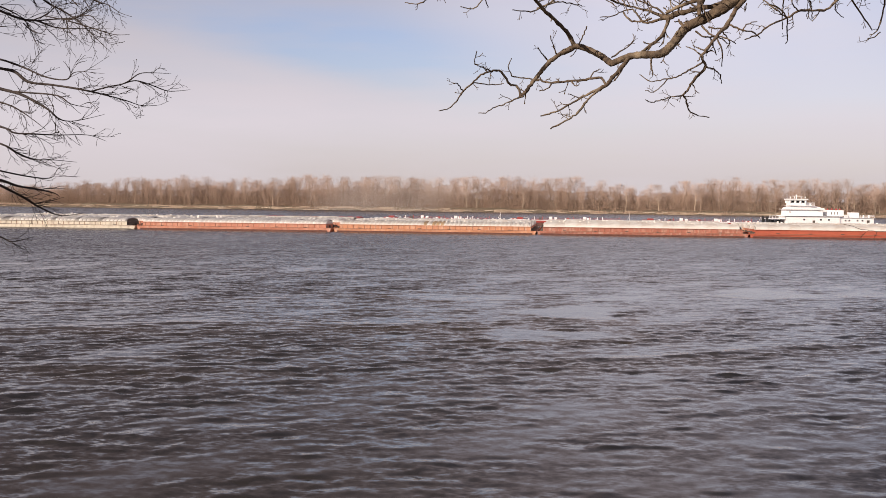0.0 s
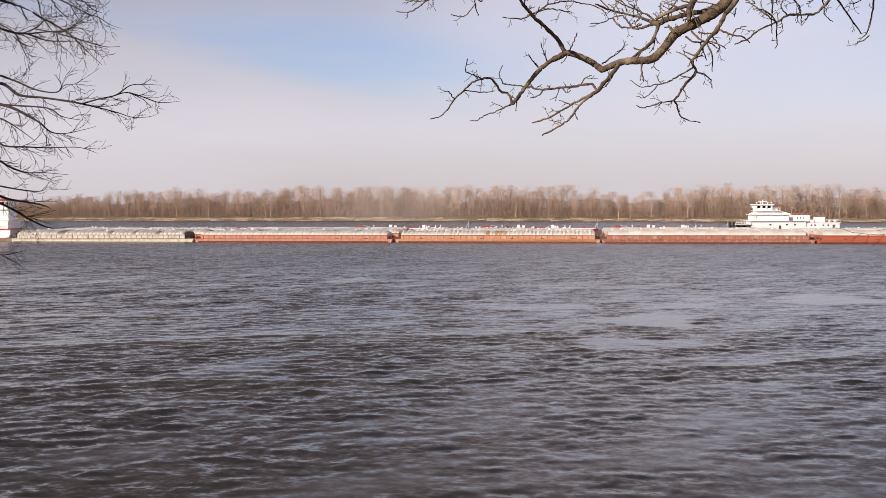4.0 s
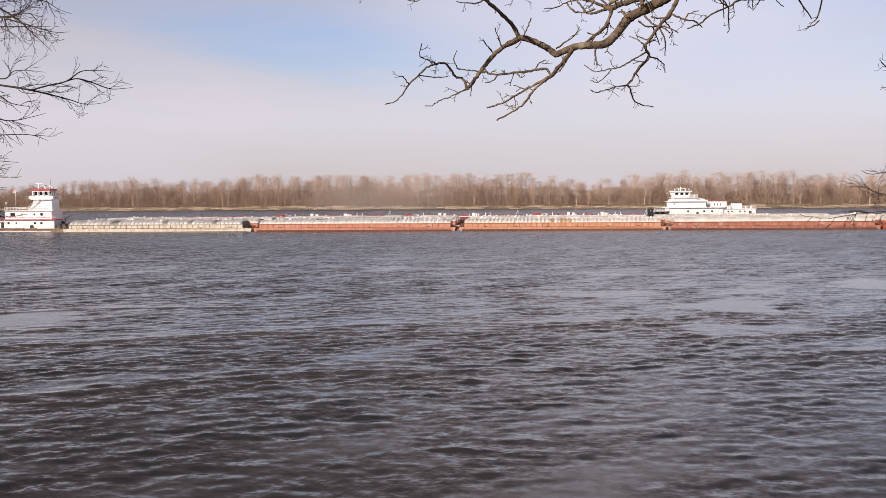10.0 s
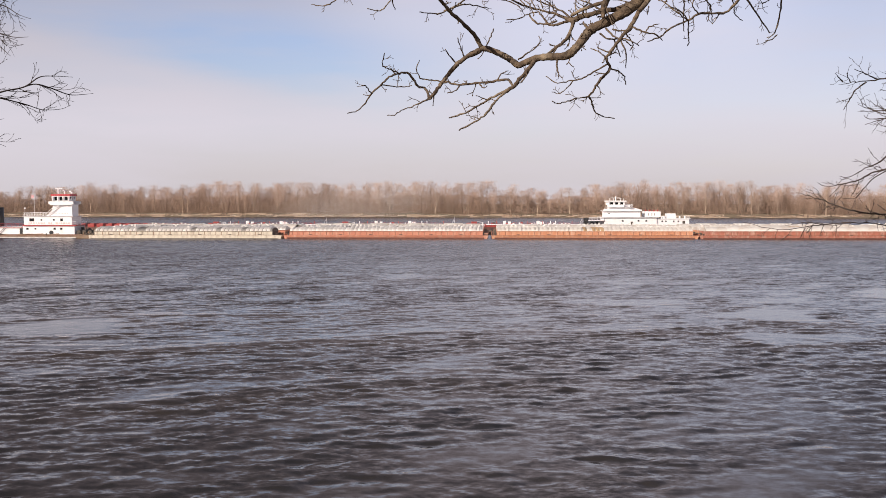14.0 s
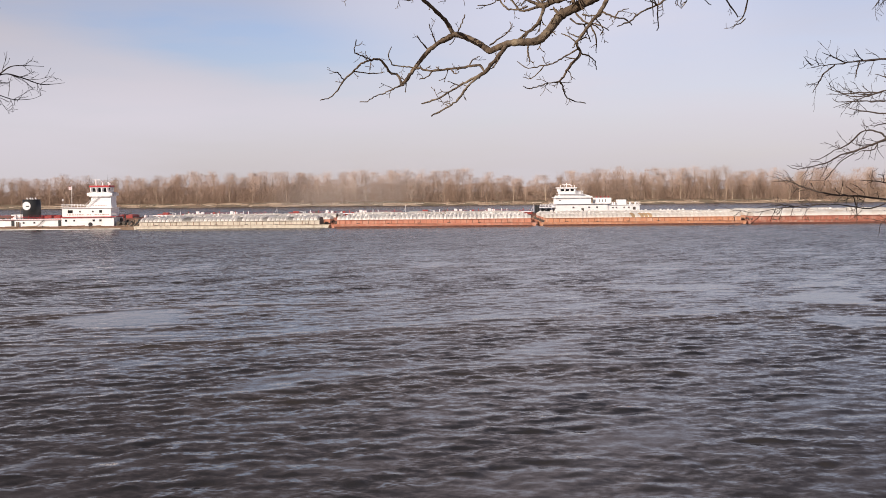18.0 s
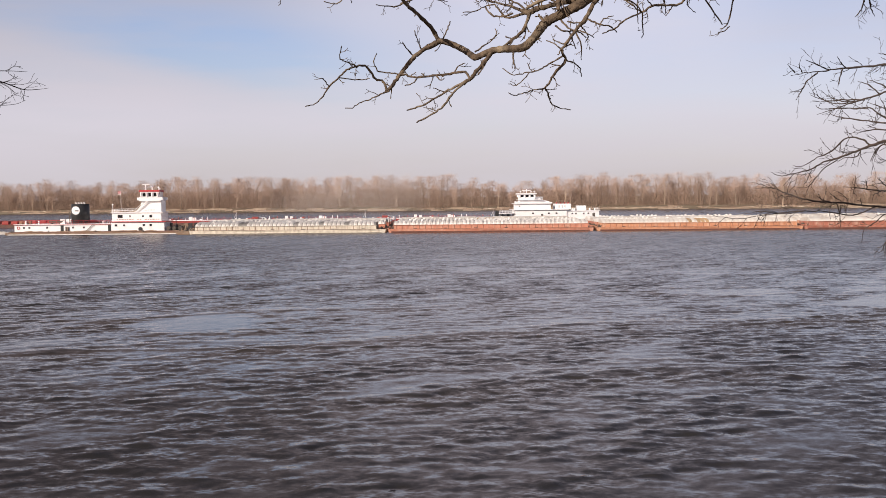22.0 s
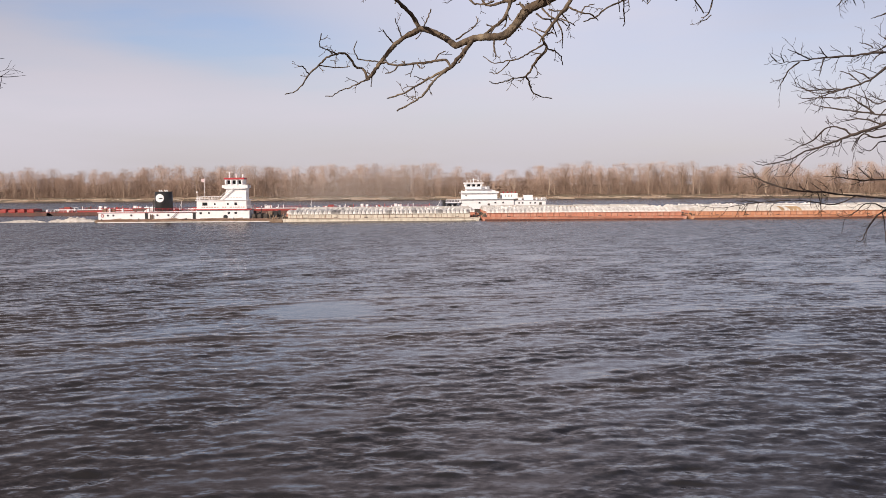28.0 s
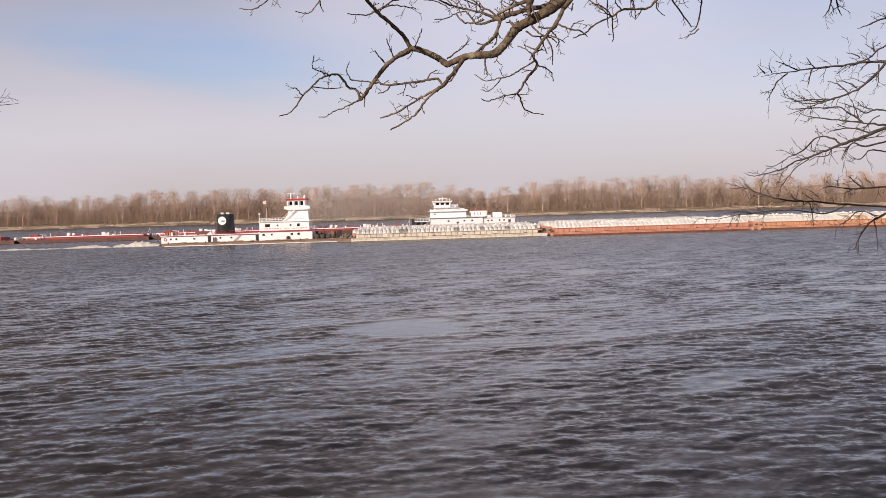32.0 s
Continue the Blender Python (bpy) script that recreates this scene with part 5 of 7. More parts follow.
def tank_barge(label, seed, boxy=False):
    """A red tank barge with a raised trunk, a white pipe along it and white housings."""
    rng = random.Random(seed)
    b = new("tank_barge")
    tagged(b, label, "barge", "tank barges of the far tow")
    h, w = 24.5, 7.0
    bm = bmesh.new()
    prism(bm, [(-h, 0.75), (-h + 4.5, -2.0), (h - 0.5, -2.0), (h, 0.75)], -w, w)
    part("hull", bm, TANK_HULL, b, "dark weathered red hull")
    part("deck", boxes((-h + 0.2, h - 0.2, -w + 0.1, w - 0.1, 0.754, 0.80)), TANK_RED, b)
    if boxy:
        part("coaming", boxes((-21.5, 20.5, -5.0, 5.0, 0.80, 1.15)), STEEL, b, "dark coaming between the hatch trunks")
        for i in range(12):
            x = -19.5 + i * 3.4
            part("hatch_trunk", boxes((x - 1.25, x + 1.25, -5.4, 5.4, 0.80, 1.95), bevel=0.15), TANK_RED, b, "dark red hatch trunk")
            part("hatch_lid", boxes((x - 0.8, x + 0.8, -4.0, 4.0, 1.95, 2.15), bevel=0.05), TANK_RED, b)
    else:
        # a long low trunk, with the gear crowded on the raked end
        part("trunk", boxes((-14.2, 22.4, -5.9, 5.9, 0.80, 1.75), bevel=0.12), TANK_RED, b)
        part("pipe", rod(bmesh.new(), (-14.0, -6.06, 1.66), (22.2, -6.06, 1.66), 0.17, 8), WHITE, b, "long white cargo pipe")
        for x, wide, tall in ((-6.6, 0.55, 1.25), (-4.7, 0.5, 1.0), (6.4, 0.6, 1.2), (7.9, 0.7, 0.9)):
            part("pump_house", boxes((x - wide, x + wide, -2.0, -0.4, 1.75, 1.75 + tall), bevel=0.06), WHITE, b, "white pump housing")
        for k in range(12):
            x = -12.5 + k * 2.9 + rng.uniform(-0.8, 0.8)
            hh = rng.choice((0.3, 0.5, 0.9))
            part("vent_pipe", rod(bmesh.new(), (x, -3.0, 1.75), (x, -3.0, 2.1 + hh), 0.13, 7), rng.choice((WHITE, TANK_RED)), b)
        for k in range(5):
            x = -11.5 + k * 7.4
            part("hatch_lid", boxes((x - 0.45, x + 0.45, -4.0, -3.0, 1.75, 2.1), bevel=0.05), rng.choice((WHITE, TANK_RED)), b)
        gear = part("pump_skid", boxes((-21.5, -16.0, -4.6, 2.0, 0.80, 1.25), bevel=0.05), TANK_RED, b, "red pump skid")
        for x, ln, tall in ((-20.6, 0.8, 1.0), (-18.4, 1.1, 1.5), (-16.6, 0.5, 0.8)):
            part("engine_box", boxes((x - ln, x + ln, -3.8, -0.6, 1.25, 1.25 + tall), bevel=0.12), TANK_RED, gear, "rounded red engine box")
        part("manifold", rod(rod(bmesh.new(), (-22.8, -5.0, 1.7), (-14.6, -5.0, 1.7), 0.2, 8), (-15.2, -5.6, 1.2), (-15.2, -5.6, 2.4), 0.16, 8), WHITE, b, "pale pipe manifold")
        part("crane_post", rod(rod(bmesh.new(), (-14.9, -2.0, 0.8), (-14.9, -2.0, 2.5), 0.11, 6), (-14.9, -2.0, 2.4), (-17.2, -2.4, 2.7), 0.07, 6), WHITE, b, "white hose crane")
        for k in range(20):
            x = rng.choice((rng.uniform(-23.5, -14.6), rng.uniform(22.5, 24.0), rng.uniform(-13.5, 22)))
            y, sz = rng.uniform(-5.4, 2.0), rng.uniform(0.15, 0.4)
            z = 1.75 if -14.2 < x < 22.4 else 0.80
            part("deck_fitting", boxes((x - sz, x + sz, y - sz, y + sz, z, z + rng.uniform(0.3, 0.9)), bevel=0.03), rng.choice((WHITE, TANK_RED, STEEL, TANK_RED)), b)
        part("light_mast", rod(rod(bmesh.new(), (23.6, 0, 0.80), (23.6, 0, 4.6), 0.07, 6, 0.04), (22.8, 0, 2.2), (23.6, 0, 3.8), 0.04, 5), WHITE, b)
        part("railing", railing(bmesh.new(), [(-24.0, -6.4, 0.80), (-14.4, -6.4, 0.80)], 0.95, 0.035, 1.5), WHITE, b, "thin pale railing")
        part("catwalk_rail", railing(bmesh.new(), [(-14.0, -1.0, 1.75), (22.0, -1.0, 1.75)], 0.75, 0.025, 2.4), TANK_RED, b)
    for x in (-h + 2.2, h - 1.6):
        for y in (-5.6, 5.6):
            part("timberhead", rod(bmesh.new(), (x, y, 0.80), (x, y, 1.6), 0.22, 10), STEEL, b)
        winch = part("hand_winch", boxes((x - 0.5, x + 0.5, -1, 1, 0.80, 1.1)), WHITE, b)
        part("drum", rod(bmesh.new(), (x, -1.2, 1.45), (x, 1.2, 1.45), 0.4, 10), WHITE, winch)
    return b


FRONT = front_towboat()
FRONT.scale = (1.07, 1.08, 1.08)


def deck_flat():
    """A low rusty flat lashed along the towboat, with timbers and wires on its deck."""
    rng = random.Random(6)
    f = tagged(new("deck_flat"), "low rusty work flat with timbers lashed beside the towboat", "barge")
    bm = bmesh.new()
    prism(bm, [(-25, 0.62), (-24, -0.9), (27, -0.9), (29.5, 0.1), (30, 0.62)], -6.2, 6.2)
    part("hull", bm, FENDER, f)
    part("deck", boxes((-24.8, 29.8, -6.1, 6.1, 0.624, 0.66)), DECK_RUST, f)
    part("rubbing_band", boxes((-24.6, 29.6, -6.34, -6.2, 0.30, 0.52)), FENDER, f)
    # pale band added for the foam along the flat's side
    part("waterline_band", boxes((-24.0, 27.0, -6.36, -6.204, -0.15, 0.22)), COVER_PALE, f, "pale line of foam at the waterline")
    for k in range(26):
        x, ln = rng.uniform(-24, 25), rng.uniform(1.5, 4.5)
        y, tilt = rng.uniform(-5.4, 0.6), rng.uniform(-0.5, 0.5)
        part("timber", rod(bmesh.new(), (x, y, 0.80), (x + ln, y + tilt, 0.80 + rng.uniform(0, 0.25)), rng.uniform(0.1, 0.16), 6), FENDER, f)
    for x in (-23, -12, 2, 16, 27):
        part("timberhead", rod(bmesh.new(), (x, -5.7, 0.66), (x, -5.7, 1.25), 0.17, 8), STEEL, f)
    return f


FLAT = deck_flat()
BACK = back_towboat()
TANKS = [(tank_barge("red tank barge with white pump housings and pipework", 3), -36.6)]
for i in (1, 2):
    TANKS.append((copy_thing(TANKS[0][0], pose(0, 0, 0)), -36.6 - 49.6 * i))
BOXY = tank_barge("dark red barge with a row of boxy hatch trunks", 8, True)
TANKS += [(BOXY, -36.6 - 49.6 * 3)]


def wake_mesh():
    """Churned water behind the screws: a long lumpy tail."""
    rng = np.random.default_rng(3)
    nx, ny = 260, 22
    xs, vs = np.linspace(-80, 0, nx), np.linspace(-1, 1, ny)
    X, V = np.meshgrid(xs, vs, indexing="ij")
    fade = np.clip((X + 80) / 80, 0, 1)
    W = 2.2 + 3.2 * (1 - fade)
    Y = V * W + 0.6 * np.sin(X * 0.21) + 2.0 * (1 - fade)
    Z = np.zeros_like(X)
    for i in range(nx):
        for j in range(ny):
            Z[i, j] = 0.55 * noise.fractal((X[i, j] * 0.35, Y[i, j] * 0.6, 2.0), 0.8, 2.2, 5) + 0.25 * noise.noise((X[i, j] * 1.4, Y[i, j] * 1.4, 5.0))
    mound = np.exp(-((X + 6) / 5.5) ** 2) + 0.45 * np.exp(-((X + 22) / 6.0) ** 2) + 0.2 * np.exp(-((X + 44) / 8.0) ** 2)
    Z = (Z * (0.4 + 0.7 * fade) + 1.45 * mound - 0.10) * (1 - np.abs(V) ** 3) - 0.2 * np.abs(V) ** 3
    idx = np.arange(nx * ny).reshape(nx, ny)
    quads = np.stack([idx[:-1, :-1], idx[1:, :-1], idx[1:, 1:], idx[:-1, 1:]], -1).reshape(-1, 4)
    return array_mesh("wake", np.stack([X, Y, Z], -1).reshape(-1, 3), quads, FOAM, True)


WAKE = tagged(new("wake", wake_mesh()), "pale churned foam trailing behind the towboat", "wake", kind="stuff")


# ---- bare trees of the near bank ----
def smooth_line(pts, step=4):
    """Points of a limb with in-between points along a smooth curve."""
    out = []
    p = [pts[0]] + pts + [pts[-1]]
    for i in range(1, len(p) - 2):
        for k in range(step):
            t = k / step
            out.append(tuple(0.5 * (2 * b + (c - a) * t + (2 * a - 5 * b + 4 * c - d) * t * t + (3 * b - a - 3 * c + d) * t ** 3)
                             for a, b, c, d in zip(p[i - 1], p[i], p[i + 1], p[i + 2])))
    out.append(pts[-1])
    return out


def tube(bm, line, sides=7, knots=0.0, rng=None):
    rings = []
    for i, (x, y, z, r) in enumerate(line):
        a, b = Vector(line[max(i - 1, 0)][:3]), Vector(line[min(i + 1, len(line) - 1)][:3])
        q = (b - a).normalized().to_track_quat("Z", "Y")
        rr = max(r, 0.0012) * (1 + (rng.uniform(-knots, knots) if rng else 0))
        rings.append([bm.verts.new(Vector((x, y, z)) + q @ Vector((rr * math.cos(2 * math.pi * k / sides), rr * math.sin(2 * math.pi * k / sides), 0))) for k in range(sides)])
    for a, b in zip(rings, rings[1:]):
        for k in range(sides):
            bm.faces.new((a[k], a[(k + 1) % sides], b[(k + 1) % sides], b[k]))
    bm.faces.new(rings[0][::-1])
    bm.faces.new(rings[-1])
    return bm


TWIG_RNG = random.Random(21)


def twig(bm, start, way, length, r, depth, curl, flow=0.0):
    """A thin crooked shoot with side shoots and a bud at its end."""
    rng = TWIG_RNG
    line, p, d = [], Vector(start), Vector(way).normalized()
    n = 5
    for i in range(n + 1):
        line.append((*p, r * (1 - 0.5 * i / n)))
        if depth and i in ((1, 3, 4) if flow > 0.5 else (2, 4)) and rng.random() < 0.75:
            side = d.cross(Vector((rng.gauss(0, 0.4), 1, rng.gauss(0, 0.4)))).normalized() * rng.choice((-1, 1))
            twig(bm, p, d * (0.7 + flow) + side * rng.uniform(0.5, 1.0), length * rng.uniform(0.35, 0.6), r * 0.75, depth - 1, curl, flow)
        d = (d + Vector((rng.gauss(0, curl), rng.gauss(0, curl) * 0.6, rng.gauss(0, curl)))).normalized()
        p = p + d * length / n
    tube(bm, line, 4)
    x, y, z, rr = line[-1]
    tube(bm, [(x, y, z, rr), (*(Vector((x, y, z)) + d * rr * 2.0), rr * 2.0), (*(Vector((x, y, z)) + d * rr * 5), rr * 0.5)], 5)


class Tree:
    def __init__(self, name, label, bark, twiggy, twig_len, droop, stem, shoot=0.0030, fine=0.6, flow=0.0, kink=0.0):
        self.root = tagged(new(name), label, "tree")
        self.bark, self.twiggy, self.twig_len, self.droop, self.shoot, self.fine = bark, twiggy, twig_len, droop, shoot, fine
        self.flow, self.kink = flow, kink
        self.root.location = stem
        self.stem = Vector(stem)

    def add(self, name, bm):
        bmesh.ops.translate(bm, verts=bm.verts, vec=-self.stem)
        return part(name, bm, self.bark, self.root, smooth=True)


def grow(tree, name, pts):
    """One limb with its own small twigs."""
    rng = TWIG_RNG
    line = smooth_line(pts, 9 if name == "main_limb" else 5)
    if name != "main_limb":
        m = len(line) - 1
        line = [(x, y, z, r * (1 - tree.fine * max(0.0, i / m - 0.55) / 0.45)) for i, (x, y, z, r) in enumerate(line)]
    if name != "main_limb" and tree.kink:
        line = [line[0]] + [(x + rng.gauss(0, tree.kink), y, z + rng.gauss(0, tree.kink), r * rng.uniform(0.9, 1.25)) for x, y, z, r in line[1:-1]] + [line[-1]]
    tree.add(name, tube(bmesh.new(), line, 9 if name == "main_limb" else 6, 0.10 if name != "branch" else 0.06, rng))
    bm = bmesh.new()
    total = sum((Vector(a[:3]) - Vector(b[:3])).length for a, b in zip(line, line[1:]))
    count = int(total * tree.twiggy * (0.45 if name == "main_limb" else 1.0) + rng.random())
    for _ in range(count):
        i = rng.randrange(len(line) // 5, max(len(line) // 5 + 1, int(len(line) * 0.88)))
        p, d = Vector(line[i][:3]), (Vector(line[i + 1][:3]) - Vector(line[i][:3])).normalized()
        side = d.cross(Vector((rng.gauss(0, 0.5), 1, rng.gauss(0, 0.5)))).normalized() * rng.choice((-1, 1))
        twig(bm, p, d * (rng.uniform(0.3, 1.0) + tree.flow) + side + Vector((0, 0, tree.droop)), tree.twig_len * rng.uniform(0.5, 1.4), max(0.0018, min(tree.shoot, line[i][3] * 0.5)), 1, 0.22 - 0.07 * tree.flow, tree.flow)
    if count:
        tagged(tree.add("twig_spray", bm), kind="stuff")
    else:
        bm.free()


def stem_of(tree, line, limbs):
    """The trunk beside the viewer, and the boughs that carry the limbs."""
    tree.add("trunk", tube(bmesh.new(), smooth_line(line), 14, 0.05, TWIG_RNG))
    for pts in limbs:
        tree.add("bough", tube(bmesh.new(), smooth_line(pts), 10, 0.06, TWIG_RNG))


def near_trees():
    overhanging_tree = Tree("overhanging_tree", "bare grey-brown tree with a crooked bough over the water", BARK, 9.0, 0.055, 0.15, (5.2, 1.5, 8.75), 0.0042, 0.12, 0.0, 0.0016)
    left_tree = Tree("dark_bare_tree", "bare dark tree with long fine drooping twigs", BARK_DARK, 11.0, 0.15, -0.10, (-8.0, 3.0, 8.6), 0.0024, 0.6, 0.8)
    right_tree = Tree("slender_bare_tree", "bare dark tree with many fine spreading twigs", BARK_BROWN, 12.0, 0.10, 0.0, (10.0, 4.0, 8.2), 0.0026, 0.55, 0.4, 0.002)
    # overhanging_tree
    grow(overhanging_tree, "main_limb", [(1.202, 5.93, 11.696, 0.0347), (1.036, 5.86, 11.531, 0.0301), (0.927, 5.87, 11.465, 0.0265), (0.824, 5.90, 11.413, 0.0244), (0.756, 5.85, 11.331, 0.0224), (0.692, 5.83, 11.274, 0.0207), (0.614, 5.93, 11.280, 0.0193), (0.548, 6.00, 11.280, 0.0178), (0.459, 6.05, 11.248, 0.0164)])
    grow(overhanging_tree, "main_limb", [(0.459, 6.05, 11.248, 0.0179), (0.408, 6.19, 11.310, 0.0168), (0.321, 6.30, 11.367, 0.0171), (0.266, 6.31, 11.375, 0.0156)])
    grow(overhanging_tree, "limb", [(0.278, 6.31, 11.374, 0.0125), (0.226, 6.27, 11.448, 0.0109), (0.143, 6.08, 11.498, 0.0090), (0.086, 5.92, 11.522, 0.0088), (0.040, 5.79, 11.554, 0.0080), (0.002, 5.72, 11.598, 0.0074), (-0.066, 5.74, 11.641, 0.0068), (-0.141, 5.85, 11.712, 0.0064)])
    grow(overhanging_tree, "limb", [(0.272, 6.31, 11.368, 0.0156), (0.183, 6.32, 11.325, 0.0125), (0.137, 6.31, 11.284, 0.0132), (0.091, 6.31, 11.231, 0.0119), (0.044, 6.30, 11.173, 0.0106), (0.008, 6.28, 11.118, 0.0113), (-0.017, 6.28, 11.096, 0.0094)])
    grow(overhanging_tree, "branch", [(-0.017, 6.28, 11.096, 0.0088), (-0.037, 6.31, 11.152, 0.0063), (-0.081, 6.31, 11.167, 0.0063), (-0.127, 6.24, 11.227, 0.0059), (-0.178, 6.19, 11.222, 0.0052), (-0.233, 6.16, 11.200, 0.0049), (-0.279, 6.17, 11.159, 0.0046), (-0.332, 6.19, 11.114, 0.0046), (-0.374, 6.23, 11.059, 0.0037), (-0.414, 6.24, 11.025, 0.0031), (-0.465, 6.21, 11.007, 0.0031)])
    grow(overhanging_tree, "branch", [(-0.004, 6.27, 11.096, 0.0062), (-0.063, 6.29, 11.072, 0.0041), (-0.110, 6.29, 11.050, 0.0034), (-0.173, 6.31, 11.032, 0.0031), (-0.210, 6.30, 11.004, 0.0028), (-0.252, 6.31, 11.004, 0.0025)])
    grow(overhanging_tree, "limb", [(0.548, 5.99, 11.273, 0.0118), (0.495, 5.94, 11.205, 0.0100), (0.449, 5.91, 11.152, 0.0093), (0.419, 5.88, 11.115, 0.0087), (0.349, 5.91, 11.085, 0.0064), (0.278, 5.93, 11.049, 0.0056), (0.220, 5.94, 11.014, 0.0050), (0.148, 5.97, 10.981, 0.0045), (0.090, 6.02, 10.969, 0.0039)])
    grow(overhanging_tree, "branch", [(0.397, 5.89, 11.104, 0.0058), (0.348, 5.88, 11.062, 0.0055), (0.318, 5.86, 11.031, 0.0052), (0.274, 5.82, 10.970, 0.0052), (0.217, 5.82, 10.932, 0.0049), (0.138, 5.84, 10.890, 0.0044)])
    grow(overhanging_tree, "branch", [(0.419, 5.88, 11.118, 0.0073), (0.402, 5.98, 11.166, 0.0065), (0.341, 6.05, 11.167, 0.0060), (0.256, 6.14, 11.167, 0.0061), (0.152, 6.24, 11.167, 0.0059), (0.075, 6.30, 11.189, 0.0050), (-0.003, 6.31, 11.199, 0.0044), (-0.065, 6.30, 11.207, 0.0041)])
    grow(overhanging_tree, "limb", [(1.063, 5.85, 11.547, 0.0172), (0.976, 5.92, 11.531, 0.0139), (0.890, 6.02, 11.530, 0.0133), (0.799, 6.10, 11.516, 0.0135), (0.752, 6.12, 11.499, 0.0120), (0.683, 6.26, 11.557, 0.0068), (0.596, 6.31, 11.588, 0.0059), (0.518, 6.30, 11.608, 0.0053), (0.435, 6.22, 11.625, 0.0046)])
    grow(overhanging_tree, "branch", [(0.759, 6.13, 11.506, 0.0090), (0.704, 6.16, 11.494, 0.0067), (0.649, 6.21, 11.488, 0.0058), (0.618, 6.28, 11.536, 0.0049), (0.590, 6.31, 11.579, 0.0044)])
    grow(overhanging_tree, "limb", [(0.763, 6.11, 11.497, 0.0108), (0.733, 6.02, 11.422, 0.0095), (0.699, 5.98, 11.371, 0.0088), (0.655, 5.97, 11.335, 0.0082), (0.603, 5.96, 11.296, 0.0076)])
    grow(overhanging_tree, "limb", [(1.162, 5.86, 11.626, 0.0143), (1.051, 5.78, 11.484, 0.0113), (1.004, 5.74, 11.408, 0.0098), (0.947, 5.72, 11.341, 0.0084), (0.906, 5.72, 11.285, 0.0079), (0.879, 5.72, 11.243, 0.0070), (0.902, 5.75, 11.199, 0.0065), (0.849, 5.78, 11.132, 0.0057), (0.826, 5.81, 11.092, 0.0051), (0.810, 5.83, 11.066, 0.0046), (0.832, 5.90, 11.038, 0.0041), (0.865, 6.01, 11.000, 0.0036), (0.932, 6.12, 10.982, 0.0030), (0.998, 6.19, 10.978, 0.0030)])
    grow(overhanging_tree, "branch", [(0.810, 5.83, 11.066, 0.0040), (0.739, 5.79, 11.050, 0.0031), (0.680, 5.76, 11.030, 0.0028), (0.636, 5.74, 11.020, 0.0026), (0.605, 5.72, 11.032, 0.0023)])
    grow(overhanging_tree, "branch", [(0.887, 5.73, 11.219, 0.0045), (0.812, 5.72, 11.174, 0.0039), (0.756, 5.72, 11.145, 0.0037), (0.687, 5.72, 11.130, 0.0031), (0.632, 5.73, 11.125, 0.0028), (0.582, 5.79, 11.163, 0.0023)])
    grow(overhanging_tree, "branch", [(0.714, 5.72, 11.136, 0.0031), (0.682, 5.72, 11.097, 0.0028), (0.646, 5.72, 11.069, 0.0025), (0.604, 5.72, 11.077, 0.0023)])
    grow(overhanging_tree, "branch", [(0.902, 5.75, 11.199, 0.0040), (0.955, 5.80, 11.191, 0.0031), (0.996, 5.87, 11.171, 0.0029), (1.020, 5.96, 11.137, 0.0023)])
    grow(overhanging_tree, "branch", [(0.947, 5.72, 11.341, 0.0042), (0.977, 5.73, 11.281, 0.0034), (0.994, 5.81, 11.207, 0.0026)])
    grow(overhanging_tree, "branch", [(0.893, 5.83, 11.413, 0.0051), (0.930, 5.74, 11.355, 0.0039), (1.001, 5.72, 11.335, 0.0034), (1.048, 5.74, 11.311, 0.0028)])
    grow(overhanging_tree, "branch", [(0.463, 6.11, 11.287, 0.0048), (0.516, 6.11, 11.323, 0.0036), (0.581, 6.12, 11.376, 0.0033), (0.581, 6.19, 11.425, 0.0027)])
    grow(overhanging_tree, "branch", [(0.644, 5.86, 11.257, 0.0046), (0.640, 5.79, 11.203, 0.0037), (0.641, 5.74, 11.155, 0.0034)])
    grow(overhanging_tree, "branch", [(0.086, 5.92, 11.522, 0.0041), (0.036, 5.89, 11.498, 0.0035), (-0.007, 5.84, 11.490, 0.0029), (-0.064, 5.78, 11.487, 0.0026)])
    grow(overhanging_tree, "branch", [(0.086, 5.92, 11.522, 0.0041), (0.168, 5.97, 11.559, 0.0035), (0.246, 6.08, 11.569, 0.0030), (0.304, 6.16, 11.571, 0.0027)])
    grow(overhanging_tree, "branch", [(1.626, 5.87, 11.618, 0.0074), (1.554, 5.95, 11.523, 0.0064), (1.468, 5.88, 11.499, 0.0060), (1.363, 5.80, 11.482, 0.0057), (1.307, 5.79, 11.447, 0.0051), (1.219, 5.76, 11.409, 0.0045), (1.166, 5.77, 11.365, 0.0040), (1.093, 5.75, 11.334, 0.0034)])
    grow(overhanging_tree, "branch", [(1.613, 5.88, 11.603, 0.0057), (1.752, 6.14, 11.548, 0.0045), (1.878, 6.31, 11.463, 0.0040)])
    grow(overhanging_tree, "branch", [(1.887, 6.12, 11.659, 0.0059), (1.922, 6.27, 11.566, 0.0043), (1.909, 6.31, 11.466, 0.0037), (1.865, 6.31, 11.436, 0.0028)])
    grow(overhanging_tree, "branch", [(1.307, 5.79, 11.447, 0.0040), (1.239, 5.72, 11.475, 0.0034), (1.184, 5.73, 11.517, 0.0031), (1.149, 5.79, 11.565, 0.0028)])
    grow(overhanging_tree, "branch", [(0.183, 6.32, 11.325, 0.0044), (0.160, 6.30, 11.369, 0.0034), (0.139, 6.22, 11.420, 0.0028)])
    grow(overhanging_tree, "branch", [(0.137, 6.31, 11.284, 0.0047), (0.098, 6.29, 11.328, 0.0034), (0.072, 6.24, 11.361, 0.0028)])
